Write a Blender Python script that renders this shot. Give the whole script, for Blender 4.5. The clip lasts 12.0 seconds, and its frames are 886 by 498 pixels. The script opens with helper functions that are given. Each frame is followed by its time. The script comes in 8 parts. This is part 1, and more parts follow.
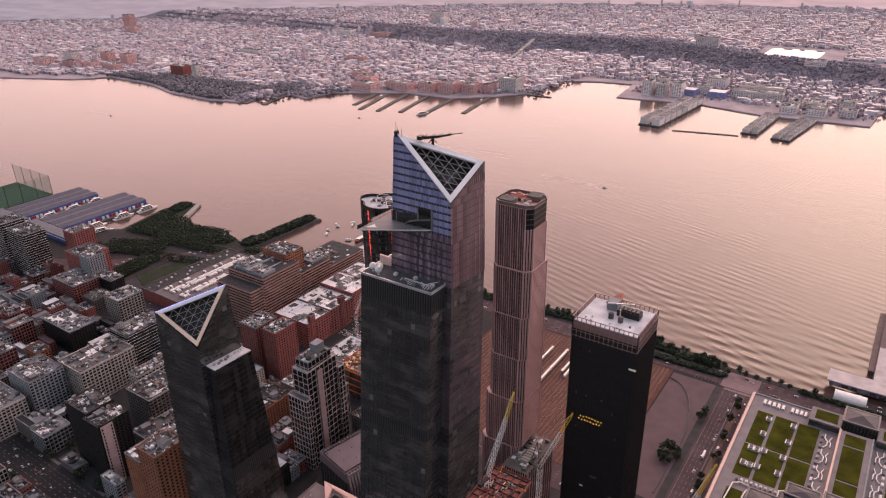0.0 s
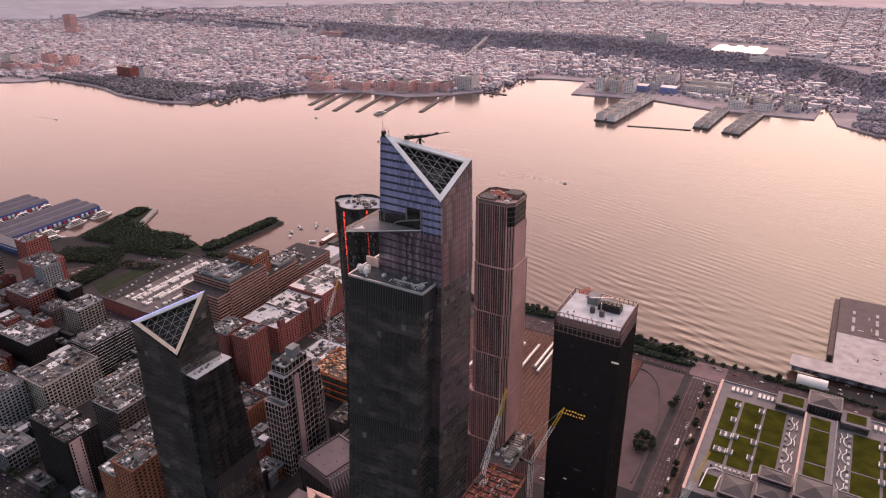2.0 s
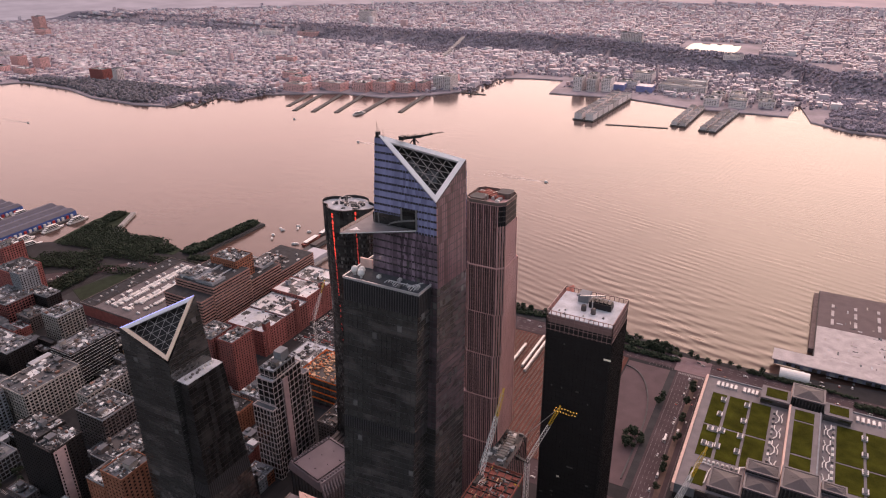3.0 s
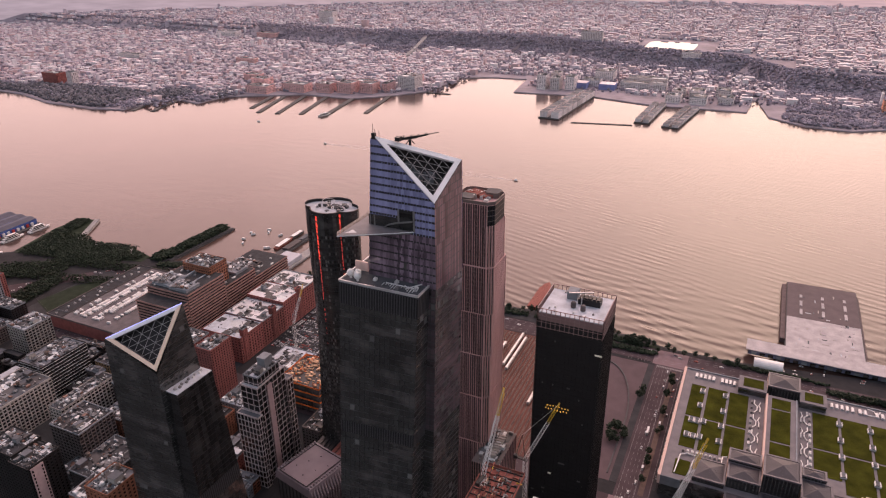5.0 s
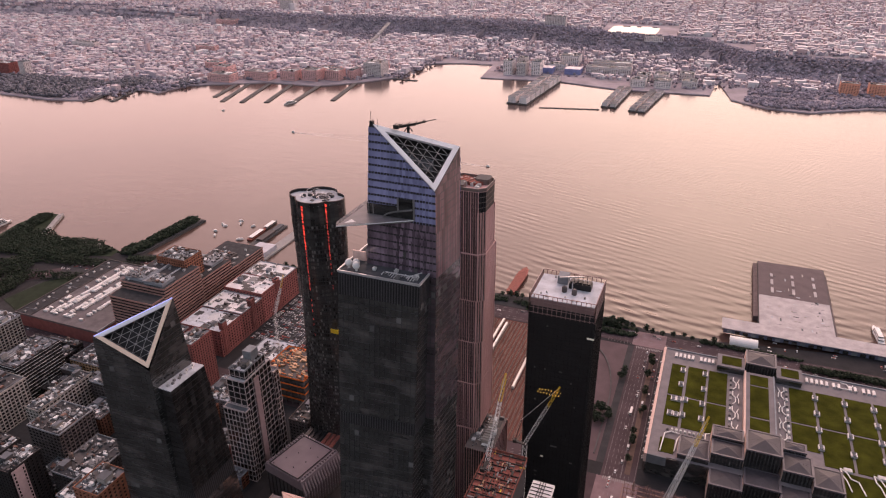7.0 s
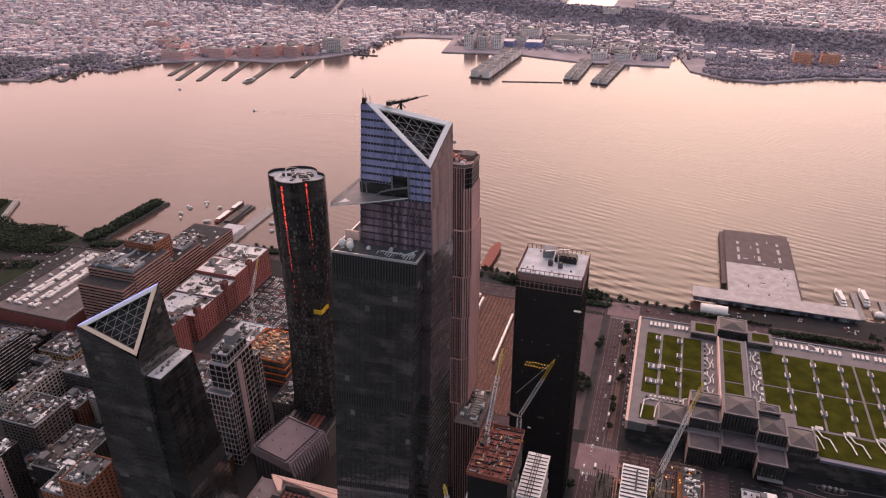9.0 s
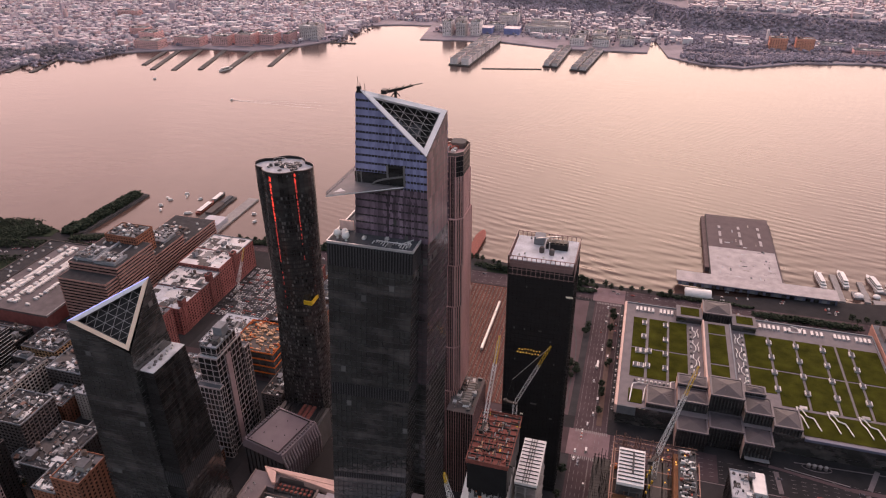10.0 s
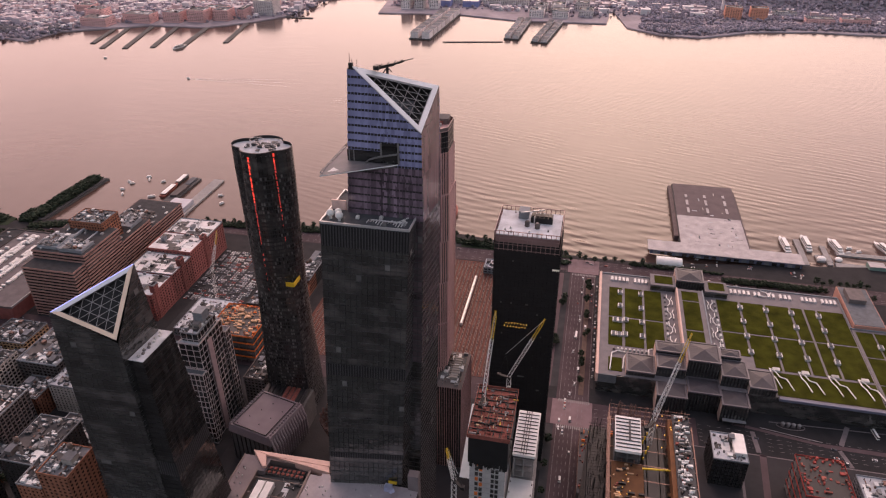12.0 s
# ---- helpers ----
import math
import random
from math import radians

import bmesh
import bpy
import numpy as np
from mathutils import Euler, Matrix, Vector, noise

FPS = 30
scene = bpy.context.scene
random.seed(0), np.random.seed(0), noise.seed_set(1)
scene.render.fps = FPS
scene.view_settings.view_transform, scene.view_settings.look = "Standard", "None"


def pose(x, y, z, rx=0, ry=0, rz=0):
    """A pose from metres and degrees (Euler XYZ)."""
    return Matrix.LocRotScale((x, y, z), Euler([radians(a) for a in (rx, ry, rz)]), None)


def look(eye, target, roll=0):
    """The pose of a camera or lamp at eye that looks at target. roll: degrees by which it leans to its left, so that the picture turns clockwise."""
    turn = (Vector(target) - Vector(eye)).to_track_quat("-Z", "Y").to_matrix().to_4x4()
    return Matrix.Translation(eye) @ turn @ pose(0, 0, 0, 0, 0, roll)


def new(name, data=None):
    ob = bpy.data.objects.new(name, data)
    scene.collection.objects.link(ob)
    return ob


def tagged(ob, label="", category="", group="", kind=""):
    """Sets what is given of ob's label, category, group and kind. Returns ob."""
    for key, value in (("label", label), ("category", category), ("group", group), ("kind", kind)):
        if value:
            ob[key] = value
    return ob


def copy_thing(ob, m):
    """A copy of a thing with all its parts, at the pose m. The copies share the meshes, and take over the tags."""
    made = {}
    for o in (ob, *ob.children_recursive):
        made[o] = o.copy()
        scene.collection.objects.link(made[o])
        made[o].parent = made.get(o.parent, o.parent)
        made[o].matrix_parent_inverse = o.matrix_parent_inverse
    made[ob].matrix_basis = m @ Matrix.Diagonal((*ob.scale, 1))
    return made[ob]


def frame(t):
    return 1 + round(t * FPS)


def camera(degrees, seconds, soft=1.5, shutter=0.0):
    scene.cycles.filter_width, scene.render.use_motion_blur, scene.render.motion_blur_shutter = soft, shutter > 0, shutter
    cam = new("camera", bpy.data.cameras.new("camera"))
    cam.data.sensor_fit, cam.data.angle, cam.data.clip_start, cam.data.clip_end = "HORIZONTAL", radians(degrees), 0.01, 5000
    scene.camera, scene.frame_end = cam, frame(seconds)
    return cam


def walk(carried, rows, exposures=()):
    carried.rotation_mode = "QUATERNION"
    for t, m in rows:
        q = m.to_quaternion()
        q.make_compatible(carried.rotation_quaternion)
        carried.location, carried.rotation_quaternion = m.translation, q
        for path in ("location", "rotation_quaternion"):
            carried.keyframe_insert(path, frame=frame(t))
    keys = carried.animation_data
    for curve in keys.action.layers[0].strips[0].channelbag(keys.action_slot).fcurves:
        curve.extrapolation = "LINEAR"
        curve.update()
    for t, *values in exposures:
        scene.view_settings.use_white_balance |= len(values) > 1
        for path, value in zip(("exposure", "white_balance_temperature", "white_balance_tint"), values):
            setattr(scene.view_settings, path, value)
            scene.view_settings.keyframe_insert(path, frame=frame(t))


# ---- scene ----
cam = camera(64.73, 12.0, soft=1.15)
PATH = [
    (0, (210.88, -287.74, 502.5), (159.27, -212.81, 461.0), -0.92),
    (1, (202.3, -292.8, 502.65), (153.37, -216.17, 461.02), -0.82),
    (2, (193.2, -297.3, 502.8), (147.13, -218.99, 461.03), -0.75),
    (3, (183.9, -301.55, 502.75), (140.62, -221.68, 460.95), -0.72),
    (5, (165.2, -308.9, 502.7), (126.7, -226.65, 460.83), -0.66),
    (5.5, (160.4, -310.6, 502.69), (123.03, -227.84, 460.81), -0.63),
    (6, (155.6, -312.3, 502.66), (119.42, -229.09, 460.6), -0.62),
    (6.5, (150.75, -313.9, 502.65), (115.92, -230.51, 459.84), -0.59),
    (7, (145.85, -315.42, 502.68), (112.35, -231.9, 459.07), -0.56),
    (9, (126.4, -320.7, 502.73), (98.78, -236.7, 456.02), -0.49),
    (10, (116.4, -322.8, 502.7), (91.96, -238.68, 454.48), -0.40),
    (11, (106.2, -324.4, 502.68), (84.83, -240.34, 452.91), -0.35),
    (12, (96.1, -325.87, 502.7), (77.67, -242.02, 451.42), -0.27),
]
walk(cam, [(t, look(eye, target, roll)) for t, eye, target, roll in PATH],
     exposures=[(0, 0.16, 6500, 15), (12, 0.07, 6500, 15)])

# ---- light: hazy pink evening, broad soft sun over the far bank ----
SUN_EL, SUN_AZ = 34.0, 2.0          # degrees; azimuth from +y towards +x
world = bpy.data.worlds.new("sky")
scene.world = world
world.use_nodes = True
_n = world.node_tree.nodes
_sky = _n.new("ShaderNodeTexSky")
_sky.sky_type, _sky.sun_disc = "NISHITA", False
_sky.sun_elevation, _sky.sun_rotation = radians(SUN_EL), radians(SUN_AZ)
_sky.air_density, _sky.dust_density, _sky.ozone_density = 1.5, 3.0, 1.0
_scale = _n.new("ShaderNodeVectorMath")
_scale.operation = "SCALE"
_scale.inputs["Scale"].default_value = 0.065
# high evening haze, bright towards the sinking sun and dim behind
_dir, _dot, _shape, _veil, _haze = (_n.new(k) for k in ("ShaderNodeTexCoord", "ShaderNodeVectorMath", "ShaderNodeMapRange", "ShaderNodeMix", "ShaderNodeVectorMath"))
_dot.operation, _haze.operation, _veil.data_type = "DOT_PRODUCT", "ADD", "RGBA"
_dot.inputs[1].default_value = (-0.25, 0.967, 0.05)
_shape.interpolation_type = "SMOOTHSTEP"
_shape.inputs["From Min"].default_value, _shape.inputs["From Max"].default_value = 0.0, 0.985
_shape.inputs["To Min"].default_value, _shape.inputs["To Max"].default_value = 0.0, 1.0
_veil.inputs[6].default_value = (0.365, 0.355, 0.385, 1)
_veil.inputs[7].default_value = (2.56, 1.54, 1.34, 1)
_link = world.node_tree.links.new
_link(_sky.outputs[0], _scale.inputs[0])
_link(_dir.outputs["Generated"], _dot.inputs[0])
_link(_dot.outputs["Value"], _shape.inputs["Value"])
_link(_shape.outputs[0], _veil.inputs[0])
_link(_scale.outputs[0], _haze.inputs[0])
_link(_veil.outputs[2], _haze.inputs[1])
_link(_haze.outputs[0], _n["Background"].inputs["Color"])
_n["Background"].inputs["Strength"].default_value = 1.0
_d = Vector((math.sin(radians(SUN_AZ)) * math.cos(radians(SUN_EL)), math.cos(radians(SUN_AZ)) * math.cos(radians(SUN_EL)), math.sin(radians(SUN_EL))))
sun_data = bpy.data.lights.new("sun", "SUN")
sun_data.energy, sun_data.angle, sun_data.color = 0.32, radians(80), (1.0, 0.76, 0.68)
sun = new("sun", sun_data)
sun.matrix_world = look(_d * 900, (0, 0, 0))


# ---- materials ----
def mat(name, rgb, rough=0.7, metal=0.0, var=0.25, size=6.0, fine=0.6, bump=0.0, island=0.0, obj=0.0, ior=1.45, emit=None, streak=0.0):
    """Two-scale noise over a base colour; island / obj: how much each piece or object differs in value."""
    m = bpy.data.materials.new(name)
    m.use_nodes = True
    nt = m.node_tree
    b = nt.nodes["Principled BSDF"]
    L = nt.links.new

    def nd(kind):
        return nt.nodes.new(kind)
    geo = nd("ShaderNodeNewGeometry")
    big, small = nd("ShaderNodeTexNoise"), nd("ShaderNodeTexNoise")
    big.inputs["Scale"].default_value, big.inputs["Detail"].default_value = 1.0 / size, 4
    small.inputs["Scale"].default_value, small.inputs["Detail"].default_value = 1.0 / fine, 3
    vec = geo.outputs["Position"]
    if streak:
        mp = nd("ShaderNodeMapping")
        mp.inputs["Scale"].default_value = (1, 1, streak)
        L(vec, mp.inputs[0])
        vec = mp.outputs[0]
    L(vec, big.inputs["Vector"])
    L(vec, small.inputs["Vector"])
    mix = nd("ShaderNodeMath")
    mix.operation = "MULTIPLY_ADD"
    L(big.outputs["Fac"], mix.inputs[0])
    mix.inputs[1].default_value, mix.inputs[2].default_value = var * 2.4, 1 - var * 1.6
    add = nd("ShaderNodeMath")
    add.operation = "MULTIPLY_ADD"
    L(small.outputs["Fac"], add.inputs[0])
    add.inputs[1].default_value = var * 0.8
    L(mix.outputs[0], add.inputs[2])
    out = add.outputs[0]
    for amount, node, sock in ((island, geo, "Random Per Island"), (obj, None, "Random")):
        if amount:
            src = node or nd("ShaderNodeObjectInfo")
            ma = nd("ShaderNodeMath")
            ma.operation = "MULTIPLY_ADD"
            L(src.outputs[sock], ma.inputs[0])
            ma.inputs[1].default_value, ma.inputs[2].default_value = 2 * amount, 1 - amount
            mu = nd("ShaderNodeMath")
            mu.operation = "MULTIPLY"
            L(out, mu.inputs[0])
            L(ma.outputs[0], mu.inputs[1])
            out = mu.outputs[0]
    sc = nd("ShaderNodeVectorMath")
    sc.operation = "SCALE"
    sc.inputs[0].default_value = rgb
    L(out, sc.inputs["Scale"])
    L(sc.outputs[0], b.inputs["Base Color"])
    b.inputs["Roughness"].default_value, b.inputs["Metallic"].default_value, b.inputs["IOR"].default_value = rough, metal, ior
    if bump:
        bp = nd("ShaderNodeBump")
        bp.inputs["Strength"].default_value, bp.inputs["Distance"].default_value = bump, fine
        L(small.outputs["Fac"], bp.inputs["Height"])
        L(bp.outputs[0], b.inputs["Normal"])
    if emit:
        b.inputs["Emission Color"].default_value, b.inputs["Emission Strength"].default_value = (*emit[:3], 1), emit[3]
    return m


def palette_mat(name, colours, rough=0.75, size=8.0, var=0.2, bump=0.0, fine=1.0, obj=False):
    """A surface whose separate pieces (or objects) take one of several colours."""
    m = mat(name, (1, 1, 1), rough, var=var, size=size, fine=fine, bump=bump)
    nt = m.node_tree
    ramp = nt.nodes.new("ShaderNodeValToRGB")
    ramp.color_ramp.interpolation = "CONSTANT"
    els = ramp.color_ramp.elements
    while len(els) < len(colours):
        els.new(0.5)
    for i, c in enumerate(colours):
        els[i].position = i / len(colours)
        els[i].color = (*c, 1)
    src = nt.nodes.new("ShaderNodeObjectInfo").outputs["Random"] if obj else nt.nodes["Geometry"].outputs["Random Per Island"]
    nt.links.new(src, ramp.inputs[0])
    b = nt.nodes["Principled BSDF"]
    old = b.inputs["Base Color"].links[0].from_socket
    mul = nt.nodes.new("ShaderNodeVectorMath")
    mul.operation = "MULTIPLY"
    nt.links.new(old, mul.inputs[0])
    nt.links.new(ramp.outputs[0], mul.inputs[1])
    nt.links.new(mul.outputs[0], b.inputs["Base Color"])
    return m


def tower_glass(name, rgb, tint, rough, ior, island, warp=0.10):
    """Curtain-wall glass: cloudy reflections painted into the colour, panes that warp what they mirror."""
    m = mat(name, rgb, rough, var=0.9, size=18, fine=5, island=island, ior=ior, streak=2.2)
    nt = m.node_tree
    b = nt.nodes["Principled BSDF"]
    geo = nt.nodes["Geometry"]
    mp, refl_mottle, edge, mixc, wave, bump = (nt.nodes.new(k) for k in ("ShaderNodeMapping", "ShaderNodeTexNoise", "ShaderNodeMapRange", "ShaderNodeMix", "ShaderNodeTexNoise", "ShaderNodeBump"))
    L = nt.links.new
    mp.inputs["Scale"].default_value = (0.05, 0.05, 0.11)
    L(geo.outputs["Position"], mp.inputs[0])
    L(mp.outputs[0], refl_mottle.inputs["Vector"])
    refl_mottle.inputs["Scale"].default_value, refl_mottle.inputs["Detail"].default_value = 1.0, 6
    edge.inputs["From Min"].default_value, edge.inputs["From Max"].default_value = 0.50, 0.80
    L(refl_mottle.outputs["Fac"], edge.inputs["Value"])
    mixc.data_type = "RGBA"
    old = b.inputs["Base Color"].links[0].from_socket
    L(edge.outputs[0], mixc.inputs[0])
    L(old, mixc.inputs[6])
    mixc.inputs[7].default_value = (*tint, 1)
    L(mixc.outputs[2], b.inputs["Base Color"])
    L(geo.outputs["Position"], wave.inputs["Vector"])
    wave.inputs["Scale"].default_value, wave.inputs["Detail"].default_value = 0.16, 3
    bump.inputs["Strength"].default_value, bump.inputs["Distance"].default_value = warp, 2.0
    L(wave.outputs["Fac"], bump.inputs["Height"])
    L(bump.outputs[0], b.inputs["Normal"])
    return m


# second colour of each glass is the tone of its painted reflections
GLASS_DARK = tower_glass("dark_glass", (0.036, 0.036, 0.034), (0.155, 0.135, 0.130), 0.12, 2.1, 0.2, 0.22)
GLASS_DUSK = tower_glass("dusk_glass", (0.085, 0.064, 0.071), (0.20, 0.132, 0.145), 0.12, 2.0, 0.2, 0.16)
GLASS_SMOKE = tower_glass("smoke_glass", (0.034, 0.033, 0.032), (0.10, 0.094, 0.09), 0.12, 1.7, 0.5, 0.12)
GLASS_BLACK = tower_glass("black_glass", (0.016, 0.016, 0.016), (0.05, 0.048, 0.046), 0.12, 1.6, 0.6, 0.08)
GLASS_PLUM = mat("plum_glass", (0.150, 0.108, 0.140), 0.12, var=0.6, size=10, fine=3, island=0.5, ior=1.9)
GLASS_BLUE = mat("blue_glass", (0.25, 0.255, 0.43), 0.14, var=0.3, size=26, fine=4, island=0.22, ior=1.9)
GLASS_PALE = mat("pale_blind_glass", (0.12, 0.115, 0.112), 0.25, var=0.4, size=12, fine=2, island=0.5, ior=1.6)
GLASS_MID = mat("grey_glass", (0.02, 0.02, 0.022), 0.12, var=0.4, size=25, fine=4, island=0.6, ior=1.8)
GLASS_WIN = mat("window_glass", (0.02, 0.019, 0.02), 0.15, var=0.6, size=3.5, fine=1.5, ior=1.6)
FRAME_DARK = mat("dark_frame", (0.022, 0.021, 0.022), 0.5, metal=0.3, var=0.3)
FIN_DARK = mat("dark_fin", (0.055, 0.054, 0.056), 0.5, metal=0.2, var=0.3, size=20)
FRAME_GREY = mat("grey_frame", (0.075, 0.07, 0.074), 0.5, metal=0.2, var=0.3, size=20)
# pink evening sky mirrored in some tower sides, put into the glass colour
GLASS_SKY_PINK = mat("sky_pink_glass", (0.185, 0.110, 0.122), 0.13, var=0.4, size=24, fine=5, island=0.35, ior=1.9)
FRAME_MID = mat("bronze_frame", (0.16, 0.125, 0.115), 0.5, metal=0.2, var=0.3, size=20)
STEEL = mat("brushed_steel", (0.55, 0.53, 0.53), 0.42, metal=0.5, var=0.2, size=8)
WHITE = mat("white_paint", (0.72, 0.70, 0.68), 0.55, var=0.15, size=5)
LIMESTONE = mat("limestone_fins", (0.52, 0.315, 0.30), 0.7, var=0.25, size=14, fine=2, streak=0.3)
CONCRETE = mat("concrete", (0.27, 0.255, 0.25), 0.85, var=0.35, size=5, fine=0.8, bump=0.3)
CONC_DARK = mat("dark_concrete", (0.075, 0.072, 0.073), 0.85, var=0.4, size=7, fine=1, bump=0.3)
ASPHALT = mat("asphalt", (0.030, 0.029, 0.031), 0.85, ior=1.2, var=0.4, size=14, fine=1.2, bump=0.2)
PAVING = mat("pavement", (0.042, 0.042, 0.045), 0.8, ior=1.2, var=0.35, size=9, fine=1.3, bump=0.2)
MARKING = mat("road_marking", (0.24, 0.225, 0.22), 0.7, var=0.3, size=2)
TAR = mat("tar_roof", (0.042, 0.042, 0.045), 0.85, ior=1.2, var=0.5, size=6, fine=0.9, bump=0.3, obj=0.4)
MEMBRANE = mat("pale_roof_membrane", (0.385, 0.40, 0.43), 0.75, var=0.4, size=7, fine=1.2, bump=0.2, obj=0.3)
GREYROOF = mat("grey_roof", (0.098, 0.105, 0.118), 0.8, var=0.45, size=6, fine=1.0, bump=0.2, obj=0.35)
SEDUM = mat("sedum_green_roof", (0.043, 0.046, 0.006), 0.95, var=0.75, size=14, fine=1.1, bump=0.6, ior=1.12)
BRICK_RED = mat("red_brick", (0.225, 0.075, 0.066), 0.85, var=0.35, size=5, fine=0.5, bump=0.3, obj=0.3)
BRICK_ORANGE = mat("orange_brick", (0.24, 0.095, 0.055), 0.85, var=0.35, size=5, fine=0.5, bump=0.3, obj=0.25)
BRICK_BROWN = mat("brown_brick", (0.105, 0.088, 0.086), 0.85, var=0.35, size=5, fine=0.5, bump=0.3, obj=0.35)
STONE_BEIGE = mat("beige_stone", (0.34, 0.31, 0.285), 0.8, var=0.3, size=5, fine=0.7, bump=0.2, obj=0.25)
STONE_GREY = mat("grey_stone", (0.20, 0.212, 0.23), 0.8, var=0.3, size=5, fine=0.7, bump=0.2, obj=0.3)
ORANGE_NET = mat("orange_safety_net", (0.62, 0.15, 0.03), 0.8, var=0.4, size=3, fine=0.6, bump=0.4)
RUST = mat("rusty_formwork", (0.215, 0.066, 0.050), 0.85, var=0.5, size=2.5, fine=0.6, bump=0.4, island=0.45)
TIMBER = mat("raw_timber", (0.45, 0.28, 0.17), 0.8, var=0.4, size=2, island=0.4)
BARREL = mat("weathered_staves", (0.13, 0.095, 0.08), 0.85, var=0.4, size=1.5, fine=0.3)
YELLOW = mat("yellow_paint", (0.62, 0.40, 0.02), 0.5, var=0.2, size=3)
BALLAST = mat("rail_yard_ballast", (0.105, 0.045, 0.036), 0.95, ior=1.2, var=0.4, size=16, fine=1.0, bump=0.4)
RAIL = mat("worn_rail_steel", (0.20, 0.12, 0.10), 0.45, metal=0.5, var=0.3)
TRAIN = mat("stainless_train", (0.55, 0.53, 0.51), 0.4, metal=0.4, var=0.25, size=4)
LEAF = mat("summer_leaves", (0.027, 0.037, 0.024), 0.8, ior=1.2, var=0.5, size=10, fine=1.5, bump=0.5, island=0.45)
# far leaves: distance haze painted in as a paler, lilac base colour
LEAF_SHORE = mat("haze_tinted_shore_leaves", (0.135, 0.125, 0.14), 0.9, var=0.35, size=40, fine=4, island=0.4)
LEAF_FAR = mat("haze_tinted_leaves", (0.25, 0.22, 0.26), 0.9, var=0.3, size=60, fine=5, island=0.35)
BARK = mat("bark", (0.10, 0.075, 0.055), 0.9, var=0.4, size=1, fine=0.2, bump=0.4)
GRASS = mat("grass", (0.026, 0.036, 0.022), 0.95, ior=1.2, var=0.5, size=12, fine=1.0, bump=0.3)
EARTH = mat("trampled_earth", (0.16, 0.105, 0.075), 0.95, var=0.4, size=8, fine=1.0, bump=0.4)
BLUE_PAINT = mat("blue_paint", (0.05, 0.10, 0.30), 0.5, var=0.25, size=4)
RED_PAINT = mat("red_paint", (0.50, 0.05, 0.04), 0.5, var=0.25, size=4)
LAMP_AMBER = mat("amber_worklight", (0.9, 0.5, 0.1), 0.5, emit=(1.0, 0.50, 0.08, 0.9))
LAMP_RED = mat("red_facade_lamp", (0.8, 0.1, 0.05), 0.5, emit=(1.0, 0.06, 0.04, 1.1))
LAMP_WHITE = mat("office_light", (0.8, 0.75, 0.65), 0.5, emit=(1.0, 0.85, 0.65, 0.10))
SKYLIGHT = mat("lilac_skylight_glass", (0.055, 0.050, 0.058), 0.5, var=0.25, size=9, fine=1.5, island=0.3, ior=1.35)
CAR_PAINT = palette_mat("car_paint", [(0.6, 0.6, 0.6), (0.04, 0.04, 0.045), (0.25, 0.25, 0.27), (0.66, 0.66, 0.66), (0.30, 0.05, 0.04), (0.62, 0.61, 0.6), (0.06, 0.07, 0.11), (0.45, 0.45, 0.46)], 0.35, size=3, var=0.1, obj=True)
UNIT = palette_mat("roof_unit_metal", [(0.5, 0.48, 0.47), (0.3, 0.29, 0.29), (0.62, 0.6, 0.58), (0.17, 0.16, 0.16)], 0.55, size=2, var=0.25, obj=True)
PLANT = palette_mat("roof_plant_metal", [(0.26, 0.27, 0.28), (0.10, 0.105, 0.11), (0.48, 0.49, 0.50), (0.035, 0.036, 0.038), (0.15, 0.155, 0.16), (0.055, 0.056, 0.06), (0.62, 0.63, 0.63), (0.15, 0.08, 0.06), (0.03, 0.03, 0.032)], 0.6, size=2, var=0.25)
# far houses: palette lifted and flattened to stand for haze
ROOFTOPS = palette_mat("haze_paled_roofs", [(0.48, 0.43, 0.47), (0.39, 0.34, 0.38), (0.60, 0.56, 0.58), (0.44, 0.38, 0.40), (0.62, 0.58, 0.60), (0.49, 0.40, 0.42), (0.35, 0.31, 0.35)], 0.6, size=20, var=0.2, fine=3)
HOUSEWALLS = palette_mat("haze_paled_walls", [(0.60, 0.53, 0.57), (0.55, 0.40, 0.40), (0.70, 0.65, 0.67), (0.49, 0.42, 0.47), (0.65, 0.61, 0.62), (0.58, 0.47, 0.48), (0.46, 0.39, 0.43)], 0.85, size=15, var=0.2, fine=2.5)


